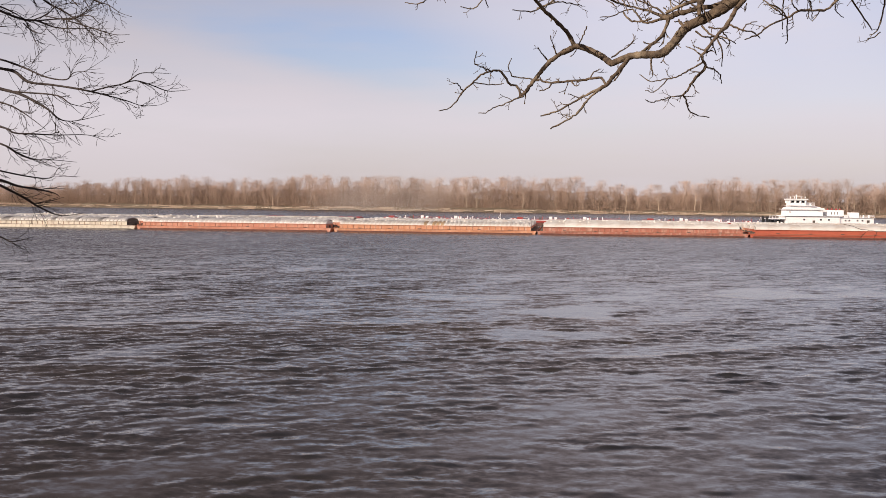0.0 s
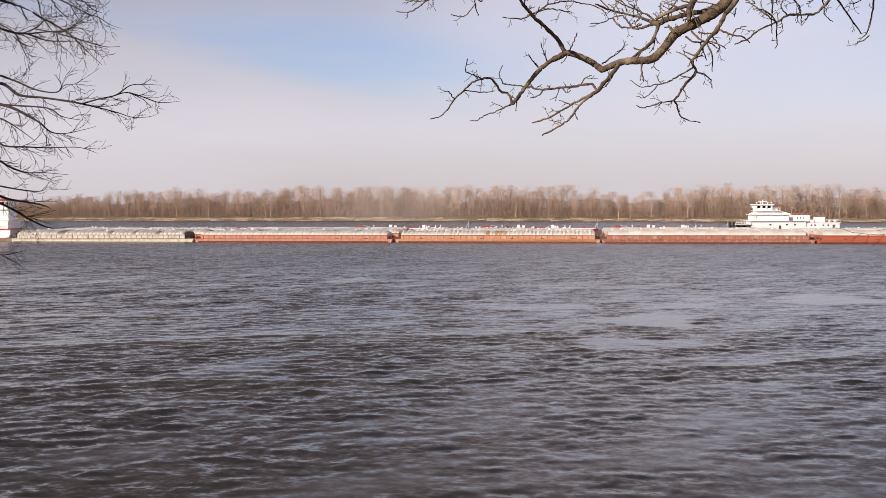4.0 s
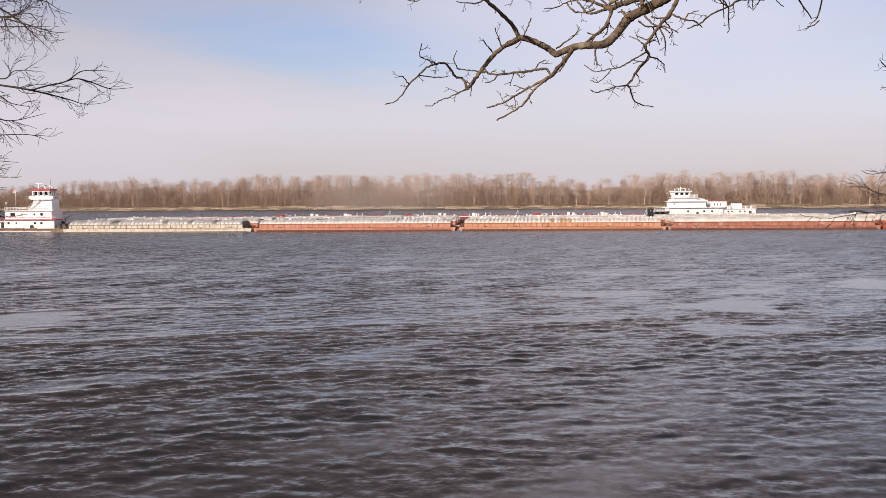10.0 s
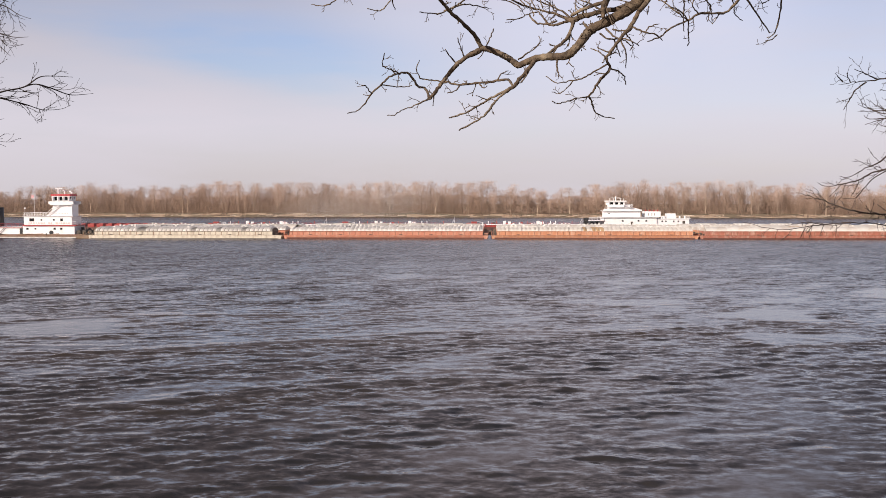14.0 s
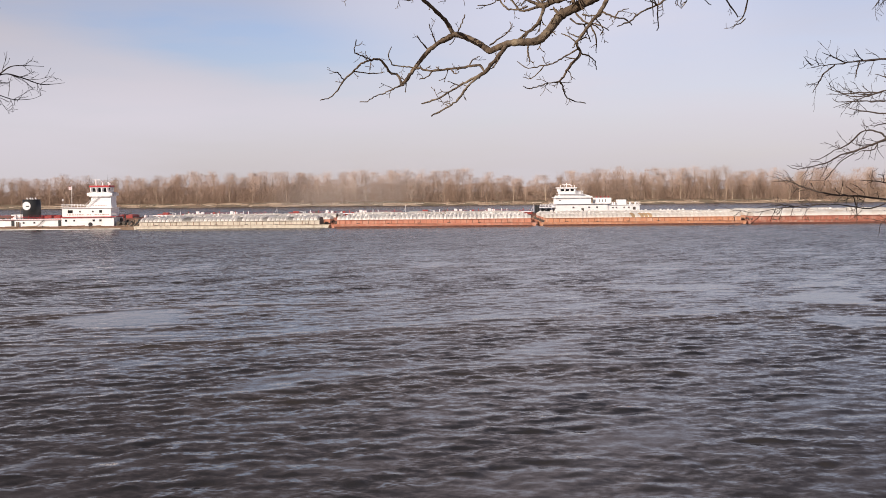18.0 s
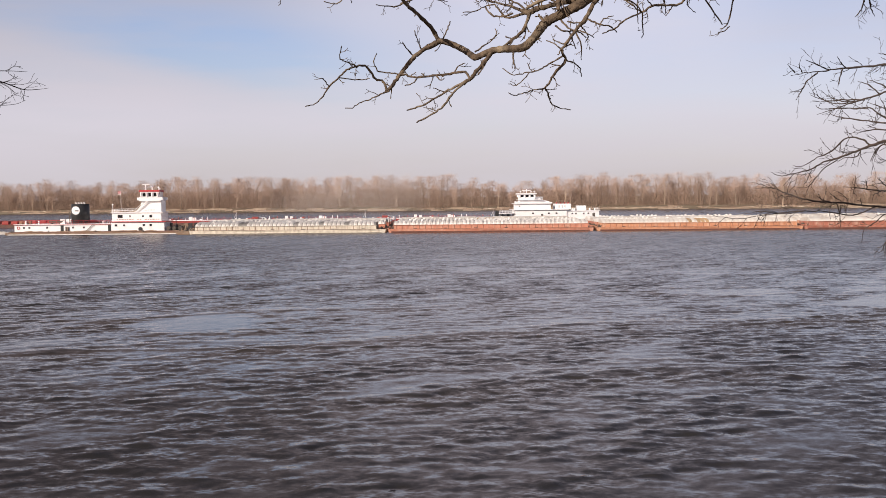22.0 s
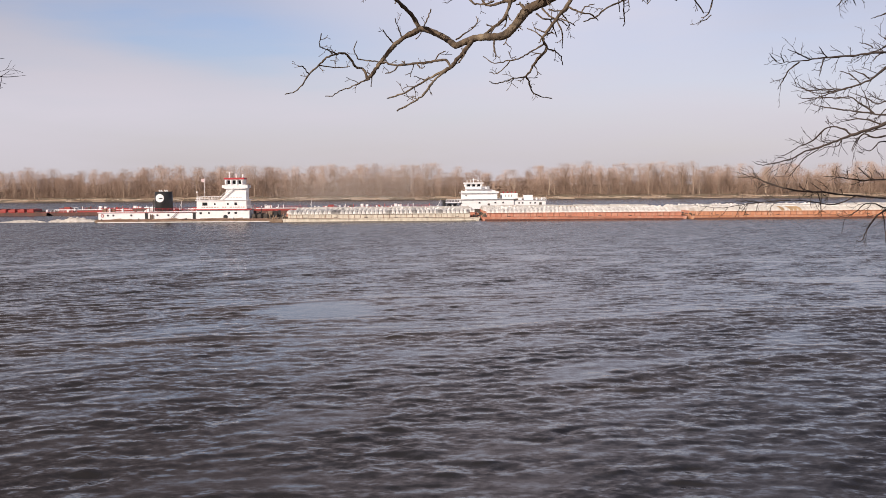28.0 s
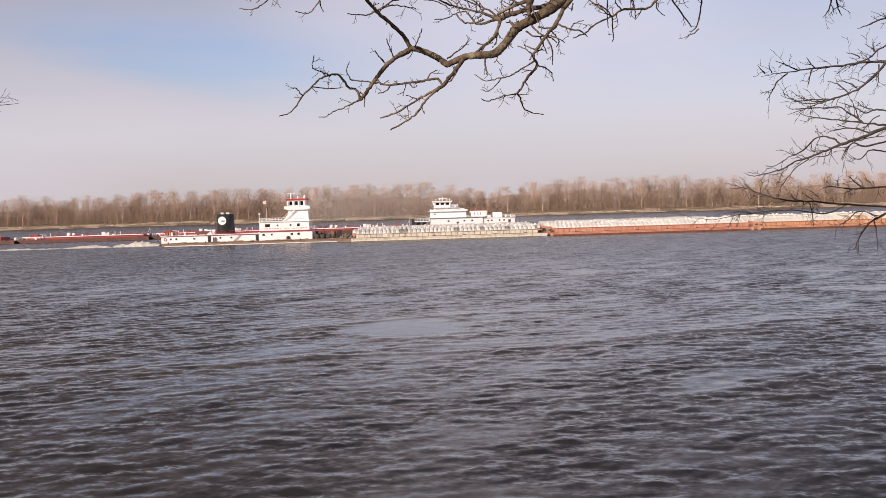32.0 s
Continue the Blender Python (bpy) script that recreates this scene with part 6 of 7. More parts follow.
    grow(overhanging_tree, "branch", [(0.297, 6.31, 11.381, 0.0047), (0.327, 6.31, 11.443, 0.0037), (0.341, 6.30, 11.484, 0.0034)])
    grow(overhanging_tree, "branch", [(0.759, 6.13, 11.506, 0.0054), (0.699, 6.27, 11.584, 0.0043), (0.627, 6.31, 11.622, 0.0037), (0.546, 6.28, 11.654, 0.0031)])
    grow(overhanging_tree, "branch", [(0.805, 6.10, 11.519, 0.0054), (0.827, 6.16, 11.577, 0.0042), (0.873, 6.20, 11.638, 0.0033)])
    grow(overhanging_tree, "branch", [(0.896, 6.01, 11.532, 0.0053), (0.861, 6.14, 11.589, 0.0042), (0.798, 6.26, 11.644, 0.0034)])
    grow(overhanging_tree, "branch", [(0.590, 6.31, 11.579, 0.0040), (0.535, 6.32, 11.567, 0.0034), (0.489, 6.31, 11.542, 0.0031), (0.411, 6.30, 11.531, 0.0028)])
    grow(overhanging_tree, "branch", [(0.683, 6.26, 11.557, 0.0037), (0.663, 6.30, 11.608, 0.0031), (0.620, 6.31, 11.647, 0.0028)])
    grow(overhanging_tree, "branch", [(1.016, 5.73, 11.404, 0.0051), (1.072, 5.72, 11.377, 0.0039), (1.133, 5.74, 11.367, 0.0034), (1.178, 5.80, 11.347, 0.0028)])
    grow(overhanging_tree, "branch", [(1.075, 5.72, 11.377, 0.0034), (1.101, 5.72, 11.407, 0.0028), (1.146, 5.72, 11.419, 0.0022)])
    grow(overhanging_tree, "branch", [(0.920, 5.79, 11.402, 0.0043), (0.969, 5.74, 11.389, 0.0034), (1.021, 5.73, 11.401, 0.0028)])
    grow(overhanging_tree, "branch", [(0.823, 5.89, 11.405, 0.0046), (0.814, 5.98, 11.453, 0.0035), (0.784, 6.04, 11.469, 0.0030)])
    grow(overhanging_tree, "branch", [(0.622, 5.92, 11.282, 0.0041), (0.654, 5.96, 11.328, 0.0032), (0.698, 5.94, 11.349, 0.0026)])
    grow(overhanging_tree, "branch", [(0.879, 5.72, 11.240, 0.0037), (0.846, 5.72, 11.275, 0.0031), (0.807, 5.77, 11.303, 0.0026)])
    grow(overhanging_tree, "branch", [(0.462, 5.88, 11.143, 0.0038), (0.493, 5.91, 11.188, 0.0029), (0.484, 6.00, 11.232, 0.0024)])
    grow(overhanging_tree, "branch", [(0.256, 6.14, 11.167, 0.0037), (0.272, 6.08, 11.133, 0.0030), (0.295, 6.07, 11.145, 0.0024)])
    grow(overhanging_tree, "branch", [(0.152, 6.24, 11.167, 0.0040), (0.131, 6.22, 11.134, 0.0034), (0.082, 6.24, 11.121, 0.0028)])
    grow(overhanging_tree, "branch", [(0.341, 6.05, 11.167, 0.0033), (0.378, 6.08, 11.212, 0.0030), (0.407, 6.07, 11.223, 0.0024)])
    grow(overhanging_tree, "branch", [(-0.279, 6.17, 11.159, 0.0034), (-0.174, 6.28, 11.158, 0.0031), (-0.112, 6.30, 11.167, 0.0028)])
    grow(overhanging_tree, "branch", [(-0.332, 6.19, 11.114, 0.0031), (-0.357, 6.09, 11.144, 0.0027), (-0.380, 6.06, 11.141, 0.0021)])
    grow(overhanging_tree, "branch", [(-0.065, 6.30, 11.207, 0.0034), (-0.087, 6.25, 11.247, 0.0028), (-0.069, 6.19, 11.294, 0.0025)])
    grow(overhanging_tree, "branch", [(1.363, 5.80, 11.482, 0.0037), (1.318, 5.74, 11.510, 0.0031), (1.323, 5.72, 11.552, 0.0025)])
    grow(overhanging_tree, "branch", [(-0.178, 6.19, 11.222, 0.0037), (-0.230, 6.09, 11.235, 0.0030), (-0.263, 6.00, 11.248, 0.0027), (-0.248, 5.91, 11.296, 0.0024)])
    # overhanging_tree
    grow(overhanging_tree, "limb", [(0.974, 6.08, 11.732, 0.0194), (0.934, 5.95, 11.622, 0.0175), (0.896, 5.88, 11.553, 0.0159), (0.876, 5.82, 11.501, 0.0129), (0.870, 5.78, 11.459, 0.0102)])
    grow(overhanging_tree, "limb", [(0.899, 5.88, 11.556, 0.0098), (0.845, 5.92, 11.547, 0.0090), (0.778, 5.96, 11.525, 0.0088), (0.728, 5.97, 11.498, 0.0088)])
    grow(overhanging_tree, "branch", [(0.064, 6.11, 11.550, 0.0052), (0.125, 6.15, 11.577, 0.0046), (0.176, 6.15, 11.612, 0.0040), (0.232, 6.19, 11.631, 0.0037), (0.302, 6.24, 11.646, 0.0034), (0.360, 6.29, 11.643, 0.0034), (0.440, 6.32, 11.631, 0.0034), (0.500, 6.29, 11.589, 0.0034)])
    grow(overhanging_tree, "branch", [(0.176, 6.15, 11.612, 0.0030), (0.177, 6.09, 11.636, 0.0027), (0.179, 6.04, 11.657, 0.0024)])
    grow(overhanging_tree, "branch", [(-0.021, 5.82, 11.611, 0.0035), (-0.055, 5.80, 11.601, 0.0029), (-0.092, 5.76, 11.601, 0.0023)])
    grow(overhanging_tree, "branch", [(0.515, 6.30, 11.609, 0.0034), (0.470, 6.32, 11.665, 0.0031), (0.448, 6.31, 11.673, 0.0028), (0.390, 6.29, 11.669, 0.0025)])
    grow(overhanging_tree, "branch", [(0.567, 6.25, 11.588, 0.0034), (0.553, 6.31, 11.647, 0.0031), (0.592, 6.30, 11.671, 0.0028), (0.623, 6.30, 11.692, 0.0025)])
    grow(overhanging_tree, "branch", [(0.606, 6.22, 11.582, 0.0037), (0.591, 6.29, 11.643, 0.0034), (0.553, 6.32, 11.680, 0.0031), (0.500, 6.31, 11.704, 0.0031), (0.451, 6.28, 11.719, 0.0028), (0.409, 6.20, 11.745, 0.0028)])
    grow(overhanging_tree, "branch", [(0.554, 6.21, 11.538, 0.0034), (0.539, 6.29, 11.613, 0.0031), (0.510, 6.32, 11.643, 0.0025)])
    grow(overhanging_tree, "branch", [(0.665, 6.27, 11.670, 0.0028), (0.635, 6.26, 11.645, 0.0028), (0.601, 6.29, 11.660, 0.0025)])
    grow(overhanging_tree, "branch", [(0.535, 6.24, 11.549, 0.0046), (0.563, 6.14, 11.490, 0.0045), (0.614, 6.05, 11.470, 0.0045), (0.663, 6.02, 11.482, 0.0047)])
    grow(overhanging_tree, "branch", [(0.888, 5.92, 11.575, 0.0041), (0.855, 6.00, 11.601, 0.0038), (0.808, 6.08, 11.622, 0.0033), (0.759, 6.16, 11.643, 0.0030), (0.705, 6.21, 11.644, 0.0024)])
    grow(overhanging_tree, "branch", [(0.902, 5.96, 11.611, 0.0041), (0.856, 6.07, 11.646, 0.0036), (0.834, 6.16, 11.694, 0.0033), (0.825, 6.24, 11.748, 0.0031)])
    grow(overhanging_tree, "branch", [(0.901, 5.94, 11.595, 0.0038), (0.886, 6.07, 11.667, 0.0033), (0.875, 6.20, 11.753, 0.0030)])
    grow(overhanging_tree, "branch", [(0.931, 5.91, 11.595, 0.0035), (0.977, 5.86, 11.598, 0.0029), (1.041, 5.82, 11.613, 0.0023)])
    grow(overhanging_tree, "branch", [(0.919, 5.89, 11.574, 0.0035), (0.975, 5.79, 11.546, 0.0028), (1.026, 5.74, 11.518, 0.0023)])
    grow(overhanging_tree, "branch", [(0.893, 5.84, 11.527, 0.0034), (0.899, 5.77, 11.469, 0.0031), (0.914, 5.72, 11.411, 0.0025)])
    grow(overhanging_tree, "branch", [(0.796, 5.77, 11.396, 0.0062), (0.782, 5.81, 11.425, 0.0057), (0.778, 5.84, 11.448, 0.0046)])
    grow(overhanging_tree, "branch", [(0.846, 5.73, 11.372, 0.0051), (0.888, 5.72, 11.344, 0.0042), (0.928, 5.74, 11.345, 0.0034), (0.978, 5.77, 11.344, 0.0028), (1.021, 5.83, 11.324, 0.0023)])
    grow(overhanging_tree, "branch", [(0.979, 5.74, 11.374, 0.0037), (1.009, 5.78, 11.352, 0.0031), (1.036, 5.84, 11.331, 0.0029), (1.024, 5.87, 11.306, 0.0023)])
    grow(overhanging_tree, "branch", [(0.923, 5.74, 11.340, 0.0037), (0.949, 5.79, 11.302, 0.0031), (0.976, 5.87, 11.272, 0.0026)])
    grow(overhanging_tree, "branch", [(1.153, 5.73, 11.582, 0.0034), (1.173, 5.72, 11.543, 0.0028), (1.186, 5.73, 11.530, 0.0025), (1.139, 5.72, 11.537, 0.0022)])
    grow(overhanging_tree, "branch", [(1.224, 5.74, 11.656, 0.0039), (1.262, 5.74, 11.568, 0.0034), (1.292, 5.82, 11.524, 0.0031), (1.306, 5.90, 11.481, 0.0029), (1.342, 6.04, 11.428, 0.0024)])
    grow(overhanging_tree, "branch", [(1.244, 5.73, 11.654, 0.0036), (1.281, 5.74, 11.582, 0.0031), (1.319, 5.82, 11.539, 0.0023)])
    grow(overhanging_tree, "branch", [(1.353, 5.98, 11.471, 0.0041), (1.287, 5.85, 11.497, 0.0034), (1.212, 5.76, 11.510, 0.0028), (1.181, 5.75, 11.505, 0.0023)])
    grow(overhanging_tree, "branch", [(1.353, 5.98, 11.471, 0.0035), (1.371, 6.07, 11.434, 0.0030), (1.398, 6.17, 11.390, 0.0027), (1.391, 6.19, 11.372, 0.0024)])
    grow(overhanging_tree, "branch", [(1.291, 5.72, 11.652, 0.0045), (1.347, 5.79, 11.581, 0.0040), (1.399, 5.85, 11.573, 0.0037), (1.463, 5.97, 11.555, 0.0035), (1.494, 6.06, 11.522, 0.0030), (1.515, 6.14, 11.495, 0.0027)])
    grow(overhanging_tree, "branch", [(1.495, 5.81, 11.668, 0.0037), (1.555, 5.95, 11.626, 0.0032), (1.547, 6.00, 11.597, 0.0029), (1.505, 5.97, 11.579, 0.0023)])
    grow(overhanging_tree, "branch", [(1.555, 5.95, 11.626, 0.0032), (1.612, 6.08, 11.597, 0.0030), (1.638, 6.15, 11.571, 0.0027)])
    grow(overhanging_tree, "branch", [(1.638, 6.15, 11.571, 0.0030), (1.661, 6.21, 11.545, 0.0027), (1.718, 6.28, 11.525, 0.0021)])
    grow(overhanging_tree, "branch", [(1.675, 6.10, 11.629, 0.0059), (1.702, 6.06, 11.669, 0.0059), (1.722, 5.99, 11.724, 0.0058)])
    grow(overhanging_tree, "branch", [(1.916, 6.24, 11.699, 0.0039), (1.885, 6.26, 11.658, 0.0033), (1.842, 6.27, 11.623, 0.0030), (1.807, 6.25, 11.616, 0.0024)])
    grow(overhanging_tree, "branch", [(1.901, 6.24, 11.442, 0.0033), (1.871, 6.24, 11.417, 0.0030), (1.841, 6.26, 11.411, 0.0024)])
    grow(overhanging_tree, "branch", [(-0.339, 5.86, 11.696, 0.0041), (-0.389, 5.82, 11.632, 0.0038), (-0.432, 5.82, 11.597, 0.0035), (-0.490, 5.81, 11.553, 0.0032), (-0.549, 5.83, 11.527, 0.0029), (-0.626, 5.91, 11.548, 0.0024)])
    grow(overhanging_tree, "branch", [(-0.388, 5.81, 11.625, 0.0032), (-0.441, 5.81, 11.588, 0.0029), (-0.493, 5.85, 11.586, 0.0026), (-0.575, 5.94, 11.606, 0.0024)])
    grow(overhanging_tree, "branch", [(-0.356, 5.85, 11.677, 0.0035), (-0.406, 5.85, 11.650, 0.0032), (-0.476, 5.89, 11.635, 0.0029), (-0.495, 5.87, 11.601, 0.0026), (-0.532, 5.85, 11.564, 0.0023)])
    grow(overhanging_tree, "branch", [(-0.224, 5.76, 11.683, 0.0052), (-0.217, 5.73, 11.624, 0.0046), (-0.205, 5.72, 11.594, 0.0040), (-0.203, 5.74, 11.552, 0.0034), (-0.198, 5.77, 11.523, 0.0029), (-0.190, 5.81, 11.502, 0.0026)])
    grow(overhanging_tree, "branch", [(-0.203, 5.74, 11.552, 0.0031), (-0.235, 5.75, 11.512, 0.0029), (-0.255, 5.76, 11.493, 0.0029), (-0.291, 5.74, 11.490, 0.0026), (-0.325, 5.72, 11.494, 0.0023)])
    grow(overhanging_tree, "branch", [(-0.208, 5.72, 11.600, 0.0034), (-0.188, 5.73, 11.573, 0.0031), (-0.169, 5.75, 11.564, 0.0029), (-0.143, 5.73, 11.596, 0.0029), (-0.120, 5.74, 11.600, 0.0023)])
    grow(overhanging_tree, "branch", [(-0.220, 5.74, 11.643, 0.0031), (-0.254, 5.74, 11.620, 0.0029), (-0.293, 5.77, 11.638, 0.0026), (-0.321, 5.76, 11.608, 0.0023)])
    grow(overhanging_tree, "branch", [(0.647, 6.08, 11.510, 0.0030), (0.669, 6.12, 11.553, 0.0027), (0.664, 6.19, 11.601, 0.0024)])
    grow(overhanging_tree, "branch", [(0.765, 5.97, 11.520, 0.0032), (0.761, 6.05, 11.570, 0.0030), (0.772, 6.10, 11.608, 0.0024)])
    grow(overhanging_tree, "branch", [(1.092, 5.72, 11.509, 0.0031), (1.086, 5.73, 11.469, 0.0025), (1.082, 5.72, 11.493, 0.0020)])
    # left_tree
    grow(left_tree, "limb", [(-4.066, 7.78, 11.478, 0.0200), (-3.915, 7.89, 11.455, 0.0162), (-3.711, 7.81, 11.415, 0.0120), (-3.553, 7.70, 11.379, 0.0111), (-3.347, 7.46, 11.285, 0.0096), (-3.105, 7.27, 11.247, 0.0082), (-2.905, 7.15, 11.214, 0.0073), (-2.793, 7.15, 11.193, 0.0066), (-2.696, 7.29, 11.170, 0.0052), (-2.654, 7.44, 11.157, 0.0046), (-2.616, 7.61, 11.141, 0.0039), (-2.536, 7.73, 11.155, 0.0035), (-2.476, 7.76, 11.185, 0.0028)])
    grow(left_tree, "branch", [(-2.793, 7.15, 11.193, 0.0059), (-2.692, 7.18, 11.226, 0.0051), (-2.599, 7.24, 11.257, 0.0048), (-2.506, 7.24, 11.317, 0.0041), (-2.439, 7.32, 11.333, 0.0037), (-2.366, 7.47, 11.343, 0.0030)])
    grow(left_tree, "branch", [(-2.599, 7.24, 11.257, 0.0044), (-2.540, 7.28, 11.277, 0.0041), (-2.495, 7.43, 11.266, 0.0038), (-2.448, 7.64, 11.245, 0.0035), (-2.386, 7.74, 11.255, 0.0031), (-2.330, 7.79, 11.268, 0.0024)])
    grow(left_tree, "limb", [(-4.123, 7.89, 11.349, 0.0203), (-3.877, 7.81, 11.302, 0.0161), (-3.617, 7.61, 11.252, 0.0117), (-3.371, 7.39, 11.194, 0.0095), (-3.203, 7.23, 11.135, 0.0082), (-3.072, 7.14, 11.074, 0.0066), (-3.012, 7.18, 11.015, 0.0055), (-2.951, 7.26, 11.010, 0.0045), (-2.854, 7.36, 11.044, 0.0038), (-2.798, 7.41, 11.067, 0.0027)])
    grow(left_tree, "branch", [(-3.542, 7.54, 11.230, 0.0078), (-3.292, 7.34, 11.201, 0.0064), (-3.025, 7.17, 11.168, 0.0051), (-2.924, 7.15, 11.112, 0.0044), (-2.831, 7.25, 11.095, 0.0033)])
    grow(left_tree, "limb", [(-4.032, 7.71, 11.073, 0.0119), (-3.426, 7.21, 10.967, 0.0074), (-3.299, 7.14, 10.923, 0.0062), (-3.177, 7.16, 10.918, 0.0055), (-3.075, 7.28, 10.918, 0.0049), (-2.959, 7.52, 10.932, 0.0042), (-2.912, 7.73, 10.901, 0.0032)])
    grow(left_tree, "limb", [(-3.693, 7.15, 11.857, 0.0147), (-3.630, 7.65, 11.794, 0.0094), (-3.563, 7.86, 11.768, 0.0080), (-3.474, 7.89, 11.762, 0.0073), (-3.303, 7.83, 11.704, 0.0060), (-3.021, 7.63, 11.668, 0.0047), (-2.764, 7.43, 11.637, 0.0030)])
    grow(left_tree, "branch", [(-3.474, 7.89, 11.762, 0.0061), (-3.345, 7.88, 11.772, 0.0052), (-3.149, 7.80, 11.772, 0.0044), (-3.014, 7.77, 11.822, 0.0036)])
    grow(left_tree, "limb", [(-3.398, 7.82, 11.902, 0.0080), (-3.365, 7.88, 11.872, 0.0072), (-3.286, 7.88, 11.833, 0.0068), (-3.106, 7.75, 11.732, 0.0059), (-2.900, 7.48, 11.595, 0.0046), (-2.669, 7.19, 11.445, 0.0033)])
    grow(left_tree, "branch", [(-3.218, 7.82, 11.751, 0.0052), (-2.968, 7.60, 11.671, 0.0043), (-2.713, 7.34, 11.587, 0.0034), (-2.569, 7.24, 11.572, 0.0026)])
    grow(left_tree, "limb", [(-3.866, 7.47, 10.941, 0.0116), (-3.394, 7.14, 10.852, 0.0074), (-3.311, 7.21, 10.793, 0.0063), (-3.270, 7.37, 10.759, 0.0053), (-3.205, 7.54, 10.761, 0.0043), (-3.127, 7.74, 10.753, 0.0032)])
    grow(left_tree, "limb", [(-3.705, 7.15, 10.684, 0.0148), (-3.493, 7.35, 10.616, 0.0099), (-3.470, 7.55, 10.581, 0.0086), (-3.413, 7.74, 10.560, 0.0076), (-3.341, 7.86, 10.533, 0.0061), (-3.311, 7.88, 10.505, 0.0041)])
    grow(left_tree, "branch", [(-3.524, 7.33, 10.600, 0.0091), (-3.508, 7.72, 10.503, 0.0084), (-3.453, 7.87, 10.431, 0.0073), (-3.301, 7.86, 10.376, 0.0061), (-3.071, 7.75, 10.396, 0.0040)])
    grow(left_tree, "branch", [(-3.908, 7.88, 11.510, 0.0105), (-3.736, 7.87, 11.485, 0.0081), (-3.485, 7.68, 11.409, 0.0067), (-3.196, 7.39, 11.311, 0.0053), (-2.993, 7.23, 11.277, 0.0044), (-2.939, 7.23, 11.322, 0.0037), (-2.845, 7.19, 11.324, 0.0033), (-2.695, 7.14, 11.305, 0.0026)])
    grow(left_tree, "branch", [(-3.546, 7.14, 10.722, 0.0081), (-3.448, 7.25, 10.678, 0.0060), (-3.366, 7.59, 10.641, 0.0047), (-3.301, 7.72, 10.644, 0.0040), (-3.240, 7.67, 10.703, 0.0028)])
    grow(left_tree, "branch", [(-3.879, 7.64, 10.281, 0.0103), (-3.751, 7.88, 10.215, 0.0061), (-3.668, 7.88, 10.183, 0.0049), (-3.480, 7.84, 10.220, 0.0032)])
    grow(left_tree, "branch", [(-3.750, 7.64, 11.188, 0.0079), (-3.470, 7.39, 11.129, 0.0057), (-3.268, 7.20, 11.059, 0.0044), (-3.108, 7.18, 10.949, 0.0037)])
    # left_tree
    grow(left_tree, "limb", [(-3.753, 7.34, 11.931, 0.0170), (-3.624, 7.56, 12.001, 0.0148), (-3.516, 7.77, 12.043, 0.0136), (-3.451, 7.85, 12.047, 0.0113), (-3.366, 7.89, 12.038, 0.0093), (-3.186, 7.86, 12.022, 0.0068), (-3.054, 7.79, 11.999, 0.0052), (-2.925, 7.72, 12.000, 0.0043), (-2.808, 7.62, 11.973, 0.0035), (-2.707, 7.52, 11.947, 0.0031)])
    grow(left_tree, "branch", [(-3.402, 7.88, 12.044, 0.0065), (-3.300, 7.89, 12.003, 0.0053), (-3.238, 7.84, 11.946, 0.0040)])
    grow(left_tree, "branch", [(-3.333, 7.90, 12.038, 0.0073), (-3.201, 7.85, 11.987, 0.0060), (-3.041, 7.70, 11.908, 0.0051), (-2.867, 7.51, 11.827, 0.0042), (-2.770, 7.41, 11.790, 0.0038), (-2.636, 7.25, 11.715, 0.0033), (-2.533, 7.18, 11.677, 0.0026)])
    grow(left_tree, "branch", [(-3.281, 7.89, 12.032, 0.0061), (-3.130, 7.82, 11.998, 0.0052), (-2.979, 7.70, 11.947, 0.0043), (-2.861, 7.60, 11.920, 0.0035)])
    grow(left_tree, "branch", [(-2.979, 7.70, 11.947, 0.0043), (-2.862, 7.55, 11.868, 0.0039), (-2.761, 7.44, 11.826, 0.0030)])
    grow(left_tree, "limb", [(-3.742, 7.40, 11.933, 0.0130), (-3.662, 7.64, 11.970, 0.0110), (-3.614, 7.75, 11.982, 0.0100), (-3.559, 7.86, 11.969, 0.0089), (-3.448, 7.89, 11.925, 0.0081)])
    grow(left_tree, "branch", [(-3.128, 7.57, 11.712, 0.0047), (-3.057, 7.44, 11.635, 0.0038), (-2.963, 7.31, 11.559, 0.0030)])
    grow(left_tree, "branch", [(-3.256, 7.85, 11.956, 0.0044), (-3.124, 7.71, 11.859, 0.0039), (-3.027, 7.62, 11.827, 0.0031)])
    grow(left_tree, "branch", [(-3.108, 7.77, 11.940, 0.0044), (-3.009, 7.62, 11.843, 0.0039), (-2.914, 7.48, 11.765, 0.0031)])
    grow(left_tree, "branch", [(-3.789, 7.65, 11.886, 0.0079), (-3.751, 7.82, 11.868, 0.0064), (-3.660, 7.89, 11.827, 0.0057), (-3.498, 7.81, 11.744, 0.0048)])
    grow(left_tree, "branch", [(-3.498, 7.81, 11.744, 0.0048), (-3.357, 7.77, 11.785, 0.0044), (-3.305, 7.80, 11.848, 0.0040), (-3.269, 7.81, 11.890, 0.0032)])
    grow(left_tree, "branch", [(-3.364, 7.77, 11.777, 0.0044), (-3.104, 7.56, 11.718, 0.0043), (-3.008, 7.52, 11.742, 0.0039), (-2.943, 7.50, 11.769, 0.0035), (-2.751, 7.36, 11.752, 0.0026)])
    grow(left_tree, "branch", [(-2.997, 7.51, 11.740, 0.0038), (-2.888, 7.41, 11.717, 0.0034), (-2.810, 7.31, 11.662, 0.0026)])
    grow(left_tree, "branch", [(-3.520, 7.82, 11.733, 0.0048), (-3.452, 7.73, 11.668, 0.0040), (-3.357, 7.59, 11.580, 0.0035), (-3.220, 7.38, 11.469, 0.0027)])
